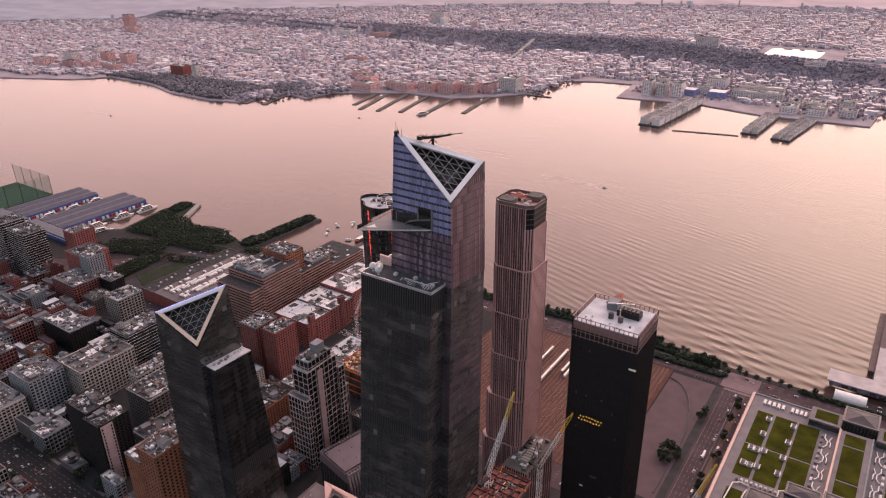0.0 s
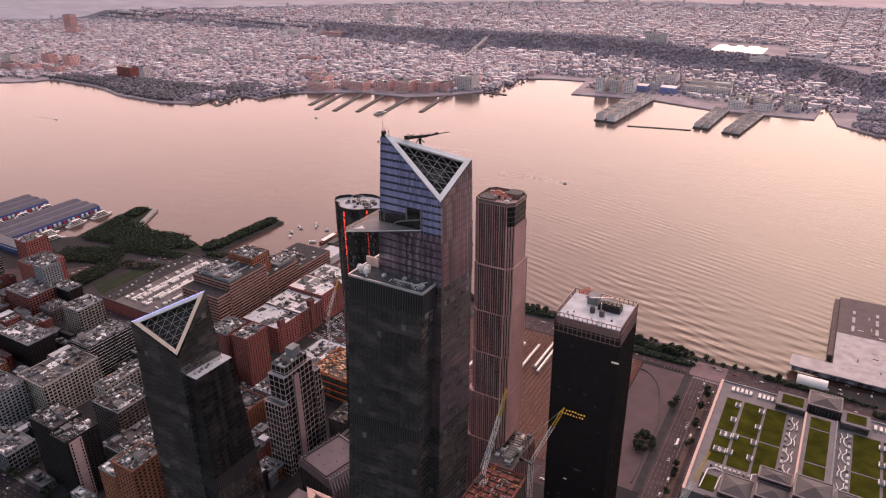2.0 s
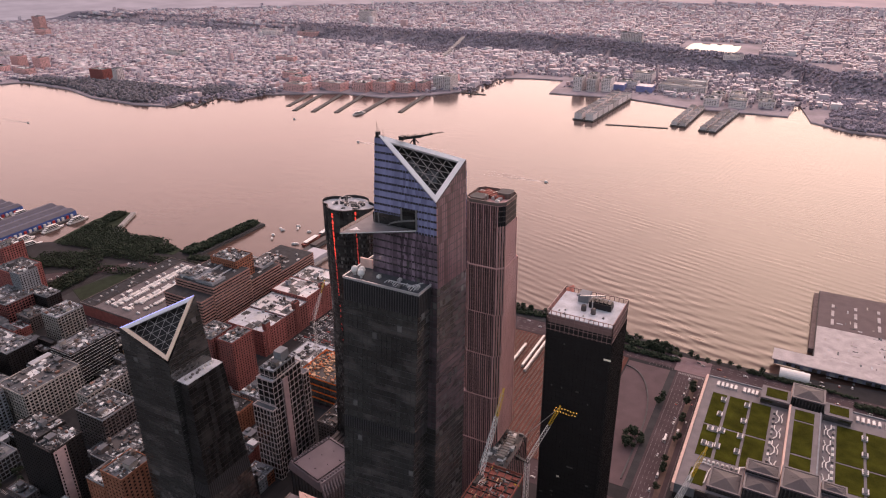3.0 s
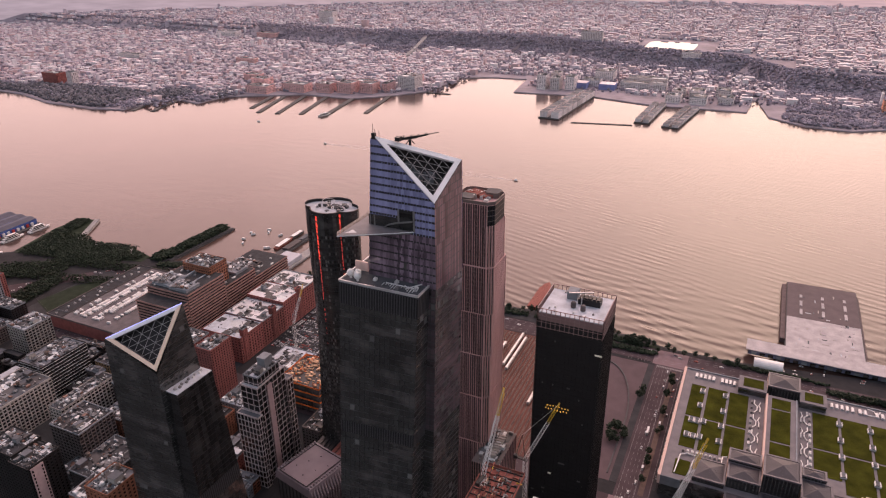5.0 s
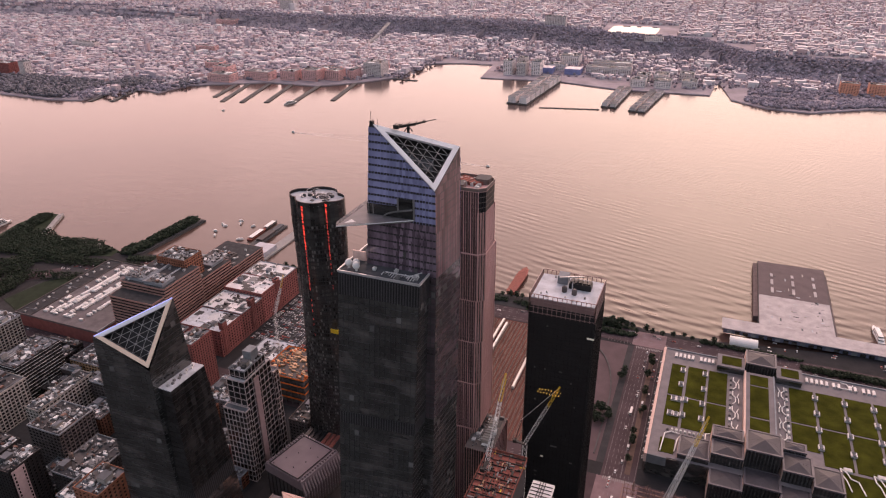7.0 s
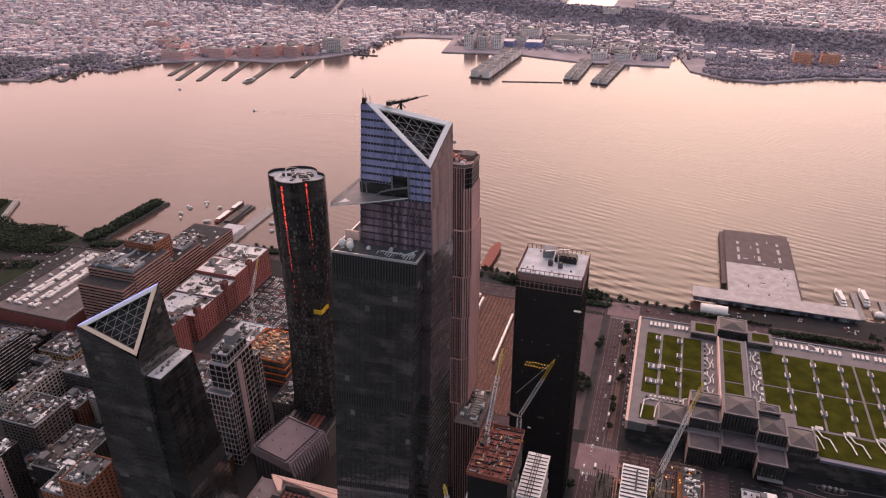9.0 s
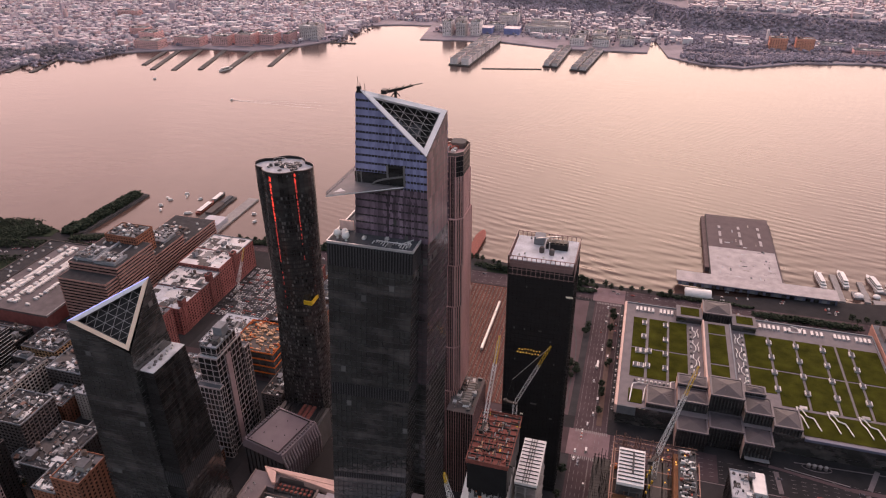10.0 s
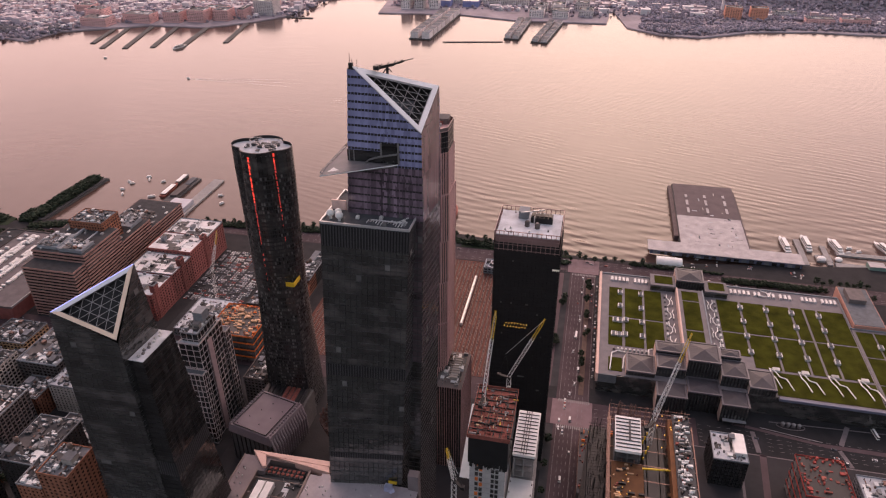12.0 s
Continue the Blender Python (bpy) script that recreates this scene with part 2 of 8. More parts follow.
# ---- mesh helpers ----
class MB:
    """Collects faces with material slots and links them as one mesh."""

    def __init__(self):
        self.v, self.f, self.m = [], [], []

    def poly(self, pts, m=0):
        n = len(self.v)
        self.v += [tuple(p) for p in pts]
        self.f.append(tuple(range(n, n + len(pts))))
        self.m.append(m)

    def box(self, x0, x1, y0, y1, z0, z1, m=0, top=None, bottom=True):
        n = len(self.v)
        self.v += [(x0, y0, z0), (x1, y0, z0), (x1, y1, z0), (x0, y1, z0), (x0, y0, z1), (x1, y0, z1), (x1, y1, z1), (x0, y1, z1)]
        q = [(0, 1, 5, 4), (1, 2, 6, 5), (2, 3, 7, 6), (3, 0, 4, 7), (4, 5, 6, 7)] + ([(3, 2, 1, 0)] if bottom else [])
        for i, k in enumerate(q):
            self.f.append(tuple(n + j for j in k))
            self.m.append(top if (i == 4 and top is not None) else m)

    def prism(self, ring, z0, z1, m=0, top=None, ring2=None):
        n, k = len(self.v), len(ring)
        ring2 = ring2 or ring
        self.v += [(x, y, z0) for x, y in ring] + [(x, y, z1) for x, y in ring2]
        for i in range(k):
            j = (i + 1) % k
            self.f.append((n + i, n + j, n + k + j, n + k + i))
            self.m.append(m)
        self.f += [tuple(range(n + k, n + 2 * k)), tuple(reversed(range(n, n + k)))]
        self.m += [m if top is None else top, m]

    def tube(self, p, q, r, m=0, sides=6, r2=None):
        p, q = Vector(p), Vector(q)
        d = (q - p).normalized()
        a = d.orthogonal().normalized()
        b = d.cross(a)
        n = len(self.v)
        for c, rr in ((p, r), (q, r if r2 is None else r2)):
            for i in range(sides):
                t = 2 * math.pi * i / sides
                self.v.append(tuple(c + a * (rr * math.cos(t)) + b * (rr * math.sin(t))))
        for i in range(sides):
            j = (i + 1) % sides
            self.f.append((n + i, n + j, n + sides + j, n + sides + i))
            self.m.append(m)
        self.f += [tuple(reversed(range(n, n + sides))), tuple(range(n + sides, n + 2 * sides))]
        self.m += [m, m]

    def beam(self, p, q, w, m=0, h=None):
        """A square bar from p to q."""
        p, q = Vector(p), Vector(q)
        d = (q - p).normalized()
        side = d.cross(Vector((0, 0, 1)))
        side = side.normalized() if side.length > 1e-4 else Vector((1, 0, 0))
        up = side.cross(d)
        h = w if h is None else h
        n = len(self.v)
        for c in (p, q):
            for i, j in ((-1, -1), (1, -1), (1, 1), (-1, 1)):
                self.v.append(tuple(c + side * (i * w / 2) + up * (j * h / 2)))
        for k in ((0, 1, 5, 4), (1, 2, 6, 5), (2, 3, 7, 6), (3, 0, 4, 7), (3, 2, 1, 0), (4, 5, 6, 7)):
            self.f.append(tuple(n + j for j in k))
            self.m.append(m)

    def dome(self, c, r, m=0, squash=1.0, seg=10, rings=6):
        n = len(self.v)
        for i in range(rings + 1):
            a = math.pi * i / rings
            for j in range(seg):
                t = 2 * math.pi * j / seg
                self.v.append((c[0] + r * math.sin(a) * math.cos(t), c[1] + r * math.sin(a) * math.sin(t), c[2] + r * squash * math.cos(a)))
        for i in range(rings):
            for j in range(seg):
                k = (j + 1) % seg
                self.f.append((n + i * seg + j, n + (i + 1) * seg + j, n + (i + 1) * seg + k, n + i * seg + k))
                self.m.append(m)

    def mesh(self, name, mats, org=(0, 0, 0)):
        me = bpy.data.meshes.new(name)
        v = np.array(self.v, float).reshape(-1, 3) - np.array(org)
        me.from_pydata(v.tolist(), [], self.f)
        for m in mats:
            me.materials.append(m)
        me.polygons.foreach_set("material_index", self.m)
        me.update()
        return me


ORG = {}


def thing(name, x, y, z, label, category, group="", kind=""):
    ob = new(name)
    ob.empty_display_size = 2
    ob.location = (x, y, z)
    ORG[ob] = (x, y, z)
    return tagged(ob, label, category, group, kind)


def part(name, mb, mats, parent, label=""):
    """Links the faces as one mesh object under a thing or a part."""
    org = ORG[parent]
    ob = new(name, mb.mesh(name, mats if isinstance(mats, (list, tuple)) else [mats], org))
    ob.parent = parent
    ORG[ob] = org
    return tagged(ob, label)


def solid(name, mb, mats, label="", category="", group="", kind=""):
    """A top-level thing that is one mesh, given in world coordinates."""
    v = np.array(mb.v, float)
    org = ((v[:, 0].min() + v[:, 0].max()) / 2, (v[:, 1].min() + v[:, 1].max()) / 2, v[:, 2].min())
    ob = new(name, mb.mesh(name, mats if isinstance(mats, (list, tuple)) else [mats], org))
    ob.location = org
    ORG[ob] = org
    return tagged(ob, label, category, group, kind)


def lerp(a, b, t):
    return tuple(a[i] + (b[i] - a[i]) * t for i in range(len(a)))


def clip_poly(pts, plane):
    """Keeps what lies on the inner side of a plane (point, normal)."""
    if isinstance(plane, list):
        for p in plane:
            pts = clip_poly(pts, p) if len(pts) > 2 else pts
        return pts
    p0, n = plane
    ds = [(Vector(p) - p0).dot(n) for p in pts]
    out = []
    for i in range(len(pts)):
        j = (i + 1) % len(pts)
        if ds[i] <= 0:
            out.append(pts[i])
        if (ds[i] < 0) != (ds[j] < 0) and ds[i] != ds[j]:
            out.append(lerp(pts[i], pts[j], ds[i] / (ds[i] - ds[j])))
    return out


rnd = random.Random(11)


def curtain(parent, ring0, ring1, z0, z1, fh, bay, glass, frame_mat, skip=(), plane=None, fin=0.28, gap=0.10, gapz=0.35, name="floor_band", tilt=0.03, louvre=(), pale=0.03, rosy=(), posts=False):
    """Glazed floors between two rings of plan corners (counter-clockwise): one part a floor, its panes separate pieces."""
    n = max(1, round((z1 - z0) / fh))
    k = len(ring0)
    for fl in range(n):
        s0, s1 = fl / n, (fl + 1) / n
        za, zb = z0 + (z1 - z0) * s0, z0 + (z1 - z0) * s1
        mb = MB()
        for i in range(k):
            if i in skip:
                continue
            j = (i + 1) % k
            a0, b0 = Vector((*lerp(ring0[i], ring1[i], s0), za)), Vector((*lerp(ring0[j], ring1[j], s0), za))
            a1, b1 = Vector((*lerp(ring0[i], ring1[i], s1), zb)), Vector((*lerp(ring0[j], ring1[j], s1), zb))
            nrm = (b0 - a0).cross(a1 - a0).normalized()
            width = (b0 - a0).length
            nb = max(1, round(width / bay))
            back = [a0, b0, b1, a1]
            if plane:
                back = clip_poly(back, plane)
            if len(back) > 2:
                mb.poly(back, 1)
            g, gz0, gz1 = gap / max(width / nb, 0.1), (0.25 if i in rosy else gapz) / (zb - za), 1 - 0.10 / (zb - za)
            if fl in louvre:
                for q in range(nb * 2):
                    u0 = (q + 0.25) / (nb * 2)
                    u1 = (q + 0.6) / (nb * 2)
                    pts = [lerp(a0, b0, u0), lerp(a0, b0, u1), lerp(a1, b1, u1), lerp(a1, b1, u0)]
                    mb.poly([Vector(p) + nrm * 0.35 for p in pts], 5)
                    mb.poly([Vector(pts[1]) + nrm * 0.35, Vector(pts[1]), Vector(pts[2]), Vector(pts[2]) + nrm * 0.35], 5)
                    mb.poly([Vector(pts[0]), Vector(pts[0]) + nrm * 0.35, Vector(pts[3]) + nrm * 0.35, Vector(pts[3])], 5)
                continue
            for q in range(nb):
                u0, u1 = q / nb + g, (q + 1) / nb - g
                pts = [lerp(lerp(a0, b0, u), lerp(a1, b1, u), v) for u, v in ((u0, gz0), (u1, gz0), (u1, gz1), (u0, gz1))]
                t1, t2 = rnd.uniform(-tilt, tilt), rnd.uniform(-tilt, tilt)
                pts = [Vector(p) + nrm * (0.07 + s * t1 + w * t2) for p, s, w in zip(pts, (-1, 1, 1, -1), (-1, -1, 1, 1))]
                if plane:
                    pts = clip_poly(pts, plane)
                if len(pts) > 2:
                    # rosy sides get the glass with the mirrored pink sky painted in
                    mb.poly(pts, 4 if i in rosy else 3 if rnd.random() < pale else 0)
            for q in range(nb if posts else 0):
                if i in rosy:
                    break
                u0, u1 = q / nb - 0.09 / nb, q / nb + 0.09 / nb
                pts = [Vector(lerp(lerp(a0, b0, max(0, u)), lerp(a1, b1, max(0, u)), v)) + nrm * 0.16 for u, v in ((u0, 0), (u1, 0), (u1, gz0), (u0, gz0))]
                pts = clip_poly(pts, plane) if plane else pts
                if len(pts) > 2:
                    mb.poly(pts, 4 if i in rosy else 0)
            if fin:
                o = nrm * fin
                up = Vector((0, 0, gapz * 0.6))
                strip = [a0 + o, b0 + o, b0 + o + up, a0 + o + up]
                cap = [a0 + o + up, b0 + o + up, b0 + up, a0 + up]
                low = [a0, b0, b0 + o, a0 + o]
                for f in (strip, cap, low):
                    f = clip_poly(f, plane) if plane else f
                    if len(f) > 2:
                        mb.poly(f, 2)
        part(name, mb, [glass, FRAME_DARK, frame_mat, GLASS_PALE, GLASS_SKY_PINK, FRAME_GREY], parent)["kind"] = "stuff"


# ---- roof clutter ----
def roof_unit(parent, x, y, z, w, d, h):
    mb = MB()
    mb.box(x - w / 2, x + w / 2, y - d / 2, y + d / 2, z, z + h)
    mb.box(x - w / 2 + 0.15, x + w / 2 - 0.15, y - d / 2 + 0.15, y + d / 2 - 0.15, z + h, z + h + 0.25)
    mb.tube((x, y, z + h + 0.25), (x, y, z + h + 0.6), min(w, d) * 0.3, sides=8)
    part("roof_unit", mb, UNIT, parent)


def water_tank(parent, x, y, z):
    mb = MB()
    for i, j in ((-1, -1), (1, -1), (1, 1), (-1, 1)):
        mb.beam((x + i * 1.3, y + j * 1.3, z), (x + i * 1.1, y + j * 1.1, z + 3), 0.25)
    tank = part("water_tank", mb, FRAME_DARK, parent, "wooden rooftop water tank on a steel stand")
    mb = MB()
    mb.tube((x, y, z + 3), (x, y, z + 6.2), 1.9, sides=12)
    mb.tube((x, y, z + 6.2), (x, y, z + 7.6), 2.05, sides=12, r2=0.1)
    part("barrel", mb, BARREL, tank)


def roof_plant(parent, x0, x1, y0, y1, z, rng, dens=1.0):
    """Small plant, ducts, hatches, skylights and patched felt over one roof."""
    w, d = x1 - x0, y1 - y0
    mb = MB()
    for k in range(min(8, int(w * d / 90) + 1)):
        a, b = rng.uniform(0.12, 0.4) * w, rng.uniform(0.12, 0.4) * d
        x, y = rng.uniform(x0, x1 - a), rng.uniform(y0, y1 - b)
        mb.box(x, x + a, y, y + b, z, z + 0.05 + 0.012 * k, bottom=False)
    for _ in range(int(dens * min(60, w * d / 16)) + 4):
        u = rng.random()
        if u < 0.5:
            a, b, h = rng.uniform(0.6, 2.4), rng.uniform(0.6, 2.6), rng.uniform(0.5, 1.8)
        elif u < 0.7:
            a, b, h = (rng.uniform(3, 9), rng.uniform(0.4, 0.9), rng.uniform(0.5, 1.0)) if rng.random() < 0.5 else (rng.uniform(0.4, 0.9), rng.uniform(3, 9), rng.uniform(0.5, 1.0))
        elif u < 0.85:
            a, b, h = rng.uniform(2.4, 4.5), rng.uniform(1.5, 5), rng.uniform(1.4, 3.0)
        else:
            a, b, h = rng.uniform(0.3, 0.6), rng.uniform(0.3, 0.6), rng.uniform(1.5, 3.5)
        a, b = min(a, w * 0.6), min(b, d * 0.6)
        x, y = rng.uniform(x0, x1 - a), rng.uniform(y0, y1 - b)
        mb.box(x, x + a, y, y + b, z, z + h, bottom=False)
        if u < 0.12:
            mb.tube((x + a / 2, y + b / 2, z + h), (x + a / 2, y + b / 2, z + h + 0.4), min(a, b) * 0.35, sides=7)
    part("roof_plant", mb, PLANT, parent, "small vents, ducts and felt patches")["kind"] = "stuff"


def roof_clutter(parent, x0, x1, y0, y1, z, rng, tank=0.2, dens=1.0):
    w, d = x1 - x0, y1 - y0
    if w < 7 or d < 7:
        return
    bw, bd = min(w * 0.4, rng.uniform(4, 8)), min(d * 0.4, rng.uniform(4, 9))
    bx, by = rng.uniform(x0 + bw / 2 + 1, x1 - bw / 2 - 1), rng.uniform(y0 + bd / 2 + 1, y1 - bd / 2 - 1)
    mb = MB()
    bh = rng.uniform(3, 6)
    mb.box(bx - bw / 2, bx + bw / 2, by - bd / 2, by + bd / 2, z, z + bh, 0)
    mb.box(bx - bw / 2 - 0.2, bx + bw / 2 + 0.2, by - bd / 2 - 0.2, by + bd / 2 + 0.2, z + bh, z + bh + 0.3, 1)
    part("bulkhead", mb, [rng.choice([STONE_GREY, BRICK_BROWN, CONC_DARK, STONE_BEIGE]), GREYROOF], parent)
    for _ in range(1 if dens < 1.5 else 3):
        roof_unit(parent, rng.uniform(x0 + 2, x1 - 2), rng.uniform(y0 + 2, y1 - 2), z, rng.uniform(1.2, 3.4), rng.uniform(1.2, 4), rng.uniform(0.9, 2.2))
    roof_plant(parent, x0, x1, y0, y1, z, rng, dens)
    if rng.random() < tank:
        water_tank(parent, rng.uniform(x0 + 3, x1 - 3), rng.uniform(y0 + 3, y1 - 3), z + 0.02)


GZ = 4.0     # street level above the river


def masonry(name, x0, x1, y0, y1, h, wall, roof, label, category="building", fh=3.6, bay=4.2, pier=1.4, spandrel=1.5, deep=0.4, seed=0, clutter=1.0, tank=0.2, group="", z0=GZ, parent=None, parapet=1.1):
    """A block with piers and spandrels standing proud of recessed windows, parapet and roof clutter."""
    rng = random.Random(seed * 7919 + int(x0 * 3) + int(y0 * 5))
    b = parent or thing(name, (x0 + x1) / 2, (y0 + y1) / 2, z0, label, category, group)
    z1 = z0 + h
    mb = MB()
    mb.box(x0 + deep, x1 - deep, y0 + deep, y1 - deep, z0, z1 - 0.05, 0)
    part("glazing", mb, GLASS_WIN, b, "dark window glass set back in the walls")
    mb = MB()
    n = max(1, int(h / fh))
    for i in range(n + 1):
        za = z0 + i * h / n - (spandrel * 0.5 if i else 0)
        zb = min(z0 + i * h / n + spandrel * (0.5 if i else 1.2), z1 - 0.02)
        if i == n:
            za, zb = z1 - spandrel, z1 - 0.02
        mb.box(x0, x1, y0, y0 + deep + 0.05, za, zb, 0)
        mb.box(x0, x1, y1 - deep - 0.05, y1, za, zb, 0)
        mb.box(x0, x0 + deep + 0.05, y0 + deep, y1 - deep, za, zb, 0)
        mb.box(x1 - deep - 0.05, x1, y0 + deep, y1 - deep, za, zb, 0)
    for ax, lo, hi in (("x", x0, x1), ("y", y0, y1)):
        nb = max(1, round((hi - lo) / bay))
        for i in range(nb + 1):
            c = lo + (hi - lo) * i / nb
            a, e = max(lo, c - pier / 2), min(hi, c + pier / 2)
            if ax == "x":
                mb.box(a, e, y0 + 0.03, y0 + deep + 0.03, z0, z1 - 0.04)
                mb.box(a, e, y1 - deep - 0.03, y1 - 0.03, z0, z1 - 0.04)
            else:
                mb.box(x0 + 0.03, x0 + deep + 0.03, a, e, z0, z1 - 0.04)
                mb.box(x1 - deep - 0.03, x1 - 0.03, a, e, z0, z1 - 0.04)
    part("wall", mb, wall, b)["kind"] = "stuff"
    mb = MB()
    mb.box(x0 + 0.3, x1 - 0.3, y0 + 0.3, y1 - 0.3, z1 - 0.3, z1 + 0.03)
    part("roof", mb, roof, b)
    mb = MB()
    for q in ((x0 - 0.1, x1 + 0.1, y0 - 0.1, y0 + 0.45), (x0 - 0.1, x1 + 0.1, y1 - 0.45, y1 + 0.1), (x0 - 0.1, x0 + 0.45, y0 + 0.45, y1 - 0.45), (x1 - 0.45, x1 + 0.1, y0 + 0.45, y1 - 0.45)):
        mb.box(*q, z1 - 0.4, z1 + parapet)
    part("parapet", mb, wall if rng.random() < 0.6 else STONE_GREY, b)
    if clutter:
        roof_clutter(b, x0 + 0.6, x1 - 0.6, y0 + 0.6, y1 - 0.6, z1 + 0.03, rng, tank, clutter)
    return b


# ---- ground, river, far bank ----
SHORE = [(-4000, 120), (-1300, 285), (-1042, 305), (-960, 372), (-800, 440), (-732, 439), (-532, 491), (-63, 536), (107, 508), (189, 511), (400, 545), (490, 560), (4000, 800)]
FAR_SHORE = [(-12000, 250), (-6500, 700), (-2790, 1025), (-2500, 1150), (-2400, 1255), (-2142, 1245), (-1948, 1188), (-1731, 1182), (-1622, 1207), (-1602, 1385), (-1470, 1363), (-1449, 1477), (-1364, 1526), (-1230, 1600), (-1050, 1609), (-951, 1695), (-868, 1800), (-862, 2050), (-748, 2103), (-628, 2114), (-602, 1895), (-350, 1925), (-152, 1875), (118, 1888), (126, 2060), (140, 2050), (178, 1849), (272, 1779), (379, 1768), (528, 1863), (702, 1898), (889, 1889), (5000, 1950)]
CLIFF = [(-6500, 2500), (-2400, 2620), (-1750, 2570), (-1340, 2640), (-800, 2680), (-425, 2560), (-173, 2510), (60, 2470), (231, 2230), (600, 2185), (780, 2130), (5000, 2000)]


def along(nodes, x):
    return np.interp(x, [p[0] for p in nodes], [p[1] for p in nodes])


def far_height(x, y):
    t = np.clip((y - along(CLIFF, x)) / 105.0, 0, 1)
    return 3.0 + 46.0 * t * t * (3 - 2 * t) + np.clip(y - 2900, 0, 3000) * 0.004


def water_material():
    m = mat("river_water", (0.075, 0.046, 0.038), 0.16, var=0.25, size=160, fine=30, ior=1.33)
    nt = m.node_tree
    b = nt.nodes["Principled BSDF"]
    geo = nt.nodes["Geometry"]

    def noise_at(scale, detail, stretch=(1, 1, 1)):
        mp, n = nt.nodes.new("ShaderNodeMapping"), nt.nodes.new("ShaderNodeTexNoise")
        mp.inputs["Scale"].default_value = stretch
        n.inputs["Scale"].default_value, n.inputs["Detail"].default_value = scale, detail
        nt.links.new(geo.outputs["Position"], mp.inputs[0])
        nt.links.new(mp.outputs[0], n.inputs["Vector"])
        return n.outputs["Fac"]

    def math_node(op, a, c=None, add=None):
        n = nt.nodes.new("ShaderNodeMath")
        n.operation = op
        for i, v in enumerate((a, c, add)):
            if v is None:
                continue
            if isinstance(v, (int, float)):
                n.inputs[i].default_value = v
            else:
                nt.links.new(v, n.inputs[i])
        return n.outputs[0]

    # long swell close to the near bank and finer ripples that cross the stream
    sep = nt.nodes.new("ShaderNodeSeparateXYZ")
    nt.links.new(geo.outputs["Position"], sep.inputs[0])

    def ramp(axis, lo, hi):
        n = nt.nodes.new("ShaderNodeMapRange")
        n.interpolation_type = "SMOOTHSTEP"
        n.inputs["From Min"].default_value, n.inputs["From Max"].default_value = lo, hi
        nt.links.new(sep.outputs[axis], n.inputs["Value"])
        return n.outputs[0]

    def train_of_waves(turn, length, distortion):
        mp, wave = nt.nodes.new("ShaderNodeMapping"), nt.nodes.new("ShaderNodeTexWave")
        mp.inputs["Rotation"].default_value = (0, 0, turn)
        nt.links.new(geo.outputs["Position"], mp.inputs[0])
        nt.links.new(mp.outputs[0], wave.inputs["Vector"])
        wave.bands_direction = "Y"
        wave.inputs["Scale"].default_value, wave.inputs["Distortion"].default_value = 0.314 / length, distortion
        wave.inputs["Detail"].default_value, wave.inputs["Detail Scale"].default_value = 2.0, 0.30
        return wave.outputs["Fac"]

    near = math_node("MULTIPLY", train_of_waves(-0.10, 25, 7.0), math_node("MULTIPLY", ramp("Y", 800, 560), ramp("X", -260, 60)))
    mid = math_node("MULTIPLY", train_of_waves(0.30, 15, 6.0), math_node("MULTIPLY", ramp("Y", 1150, 700), ramp("X", -500, -120)))
    cross = math_node("MULTIPLY", train_of_waves(0.22, 9, 5.0), ramp("X", -900, 100))
    swell = math_node("MULTIPLY_ADD", mid, 0.42, math_node("MULTIPLY_ADD", cross, 0.07, near))
    patch = noise_at(0.010, 3)
    swell = math_node("MULTIPLY", swell, math_node("MULTIPLY_ADD", patch, 2.2, -0.5))
    chop = math_node("MULTIPLY_ADD", noise_at(0.16, 3, (1, 1.4, 1)), 0.20, math_node("MULTIPLY", noise_at(0.035, 3, (0.6, 1.4, 1)), 0.55))
    height = math_node("MULTIPLY_ADD", swell, 2.4, chop)
    bump = nt.nodes.new("ShaderNodeBump")
    bump.inputs["Strength"].default_value, bump.inputs["Distance"].default_value = 0.5, 1.0
    nt.links.new(height, bump.inputs["Height"])
    nt.links.new(bump.outputs[0], b.inputs["Normal"])
    return m


WATER = water_material()
mb = MB()
mb.poly([(-9000, -3000, 0), (9000, -3000, 0), (9000, 9000, 0), (-9000, 9000, 0)])
solid("water", mb, WATER, "calm evening river with long low swells", "river", kind="structure")

mb = MB()
xs = sorted(set(np.arange(-4000, 4001, 40).tolist() + [p[0] for p in SHORE]))
for a, c in zip(xs, xs[1:]):
    ya, yc = float(along(SHORE, a)), float(along(SHORE, c))
    mb.poly([(a, -4500, GZ), (c, -4500, GZ), (c, yc, GZ), (a, ya, GZ)], 0)
    mb.poly([(a, ya, GZ), (c, yc, GZ), (c, yc, -3), (a, ya, -3)], 1)
solid("ground", mb, [ASPHALT, CONC_DARK], "dark asphalt city ground with a stone river wall", "ground", kind="structure")

mb = MB()
fx = sorted(set(np.arange(-6500, 5001, 50).tolist() + [p[0] for p in FAR_SHORE]))
steps = np.concatenate([[0, 0.0005], np.linspace(0.012, 1, 90) ** 1.3])
grid = []
for x in fx:
    y0 = float(along(FAR_SHORE, x))
    ys = y0 + steps * (6500 - y0)
    zs = far_height(x, ys)
    zs[0] = -3
    grid.append([(x, float(y), float(z)) for y, z in zip(ys, zs)])
for ca, cb in zip(grid, grid[1:]):
    for i in range(len(ca) - 1):
        mb.poly([ca[i], cb[i], cb[i + 1], ca[i + 1]], 0)
# ground colour paled in place of distance haze
FARGROUND = mat("haze_paled_ground", (0.29, 0.25, 0.275), 0.9, var=0.5, size=70, fine=14)
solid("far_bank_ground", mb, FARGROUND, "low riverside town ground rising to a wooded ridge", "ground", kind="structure")

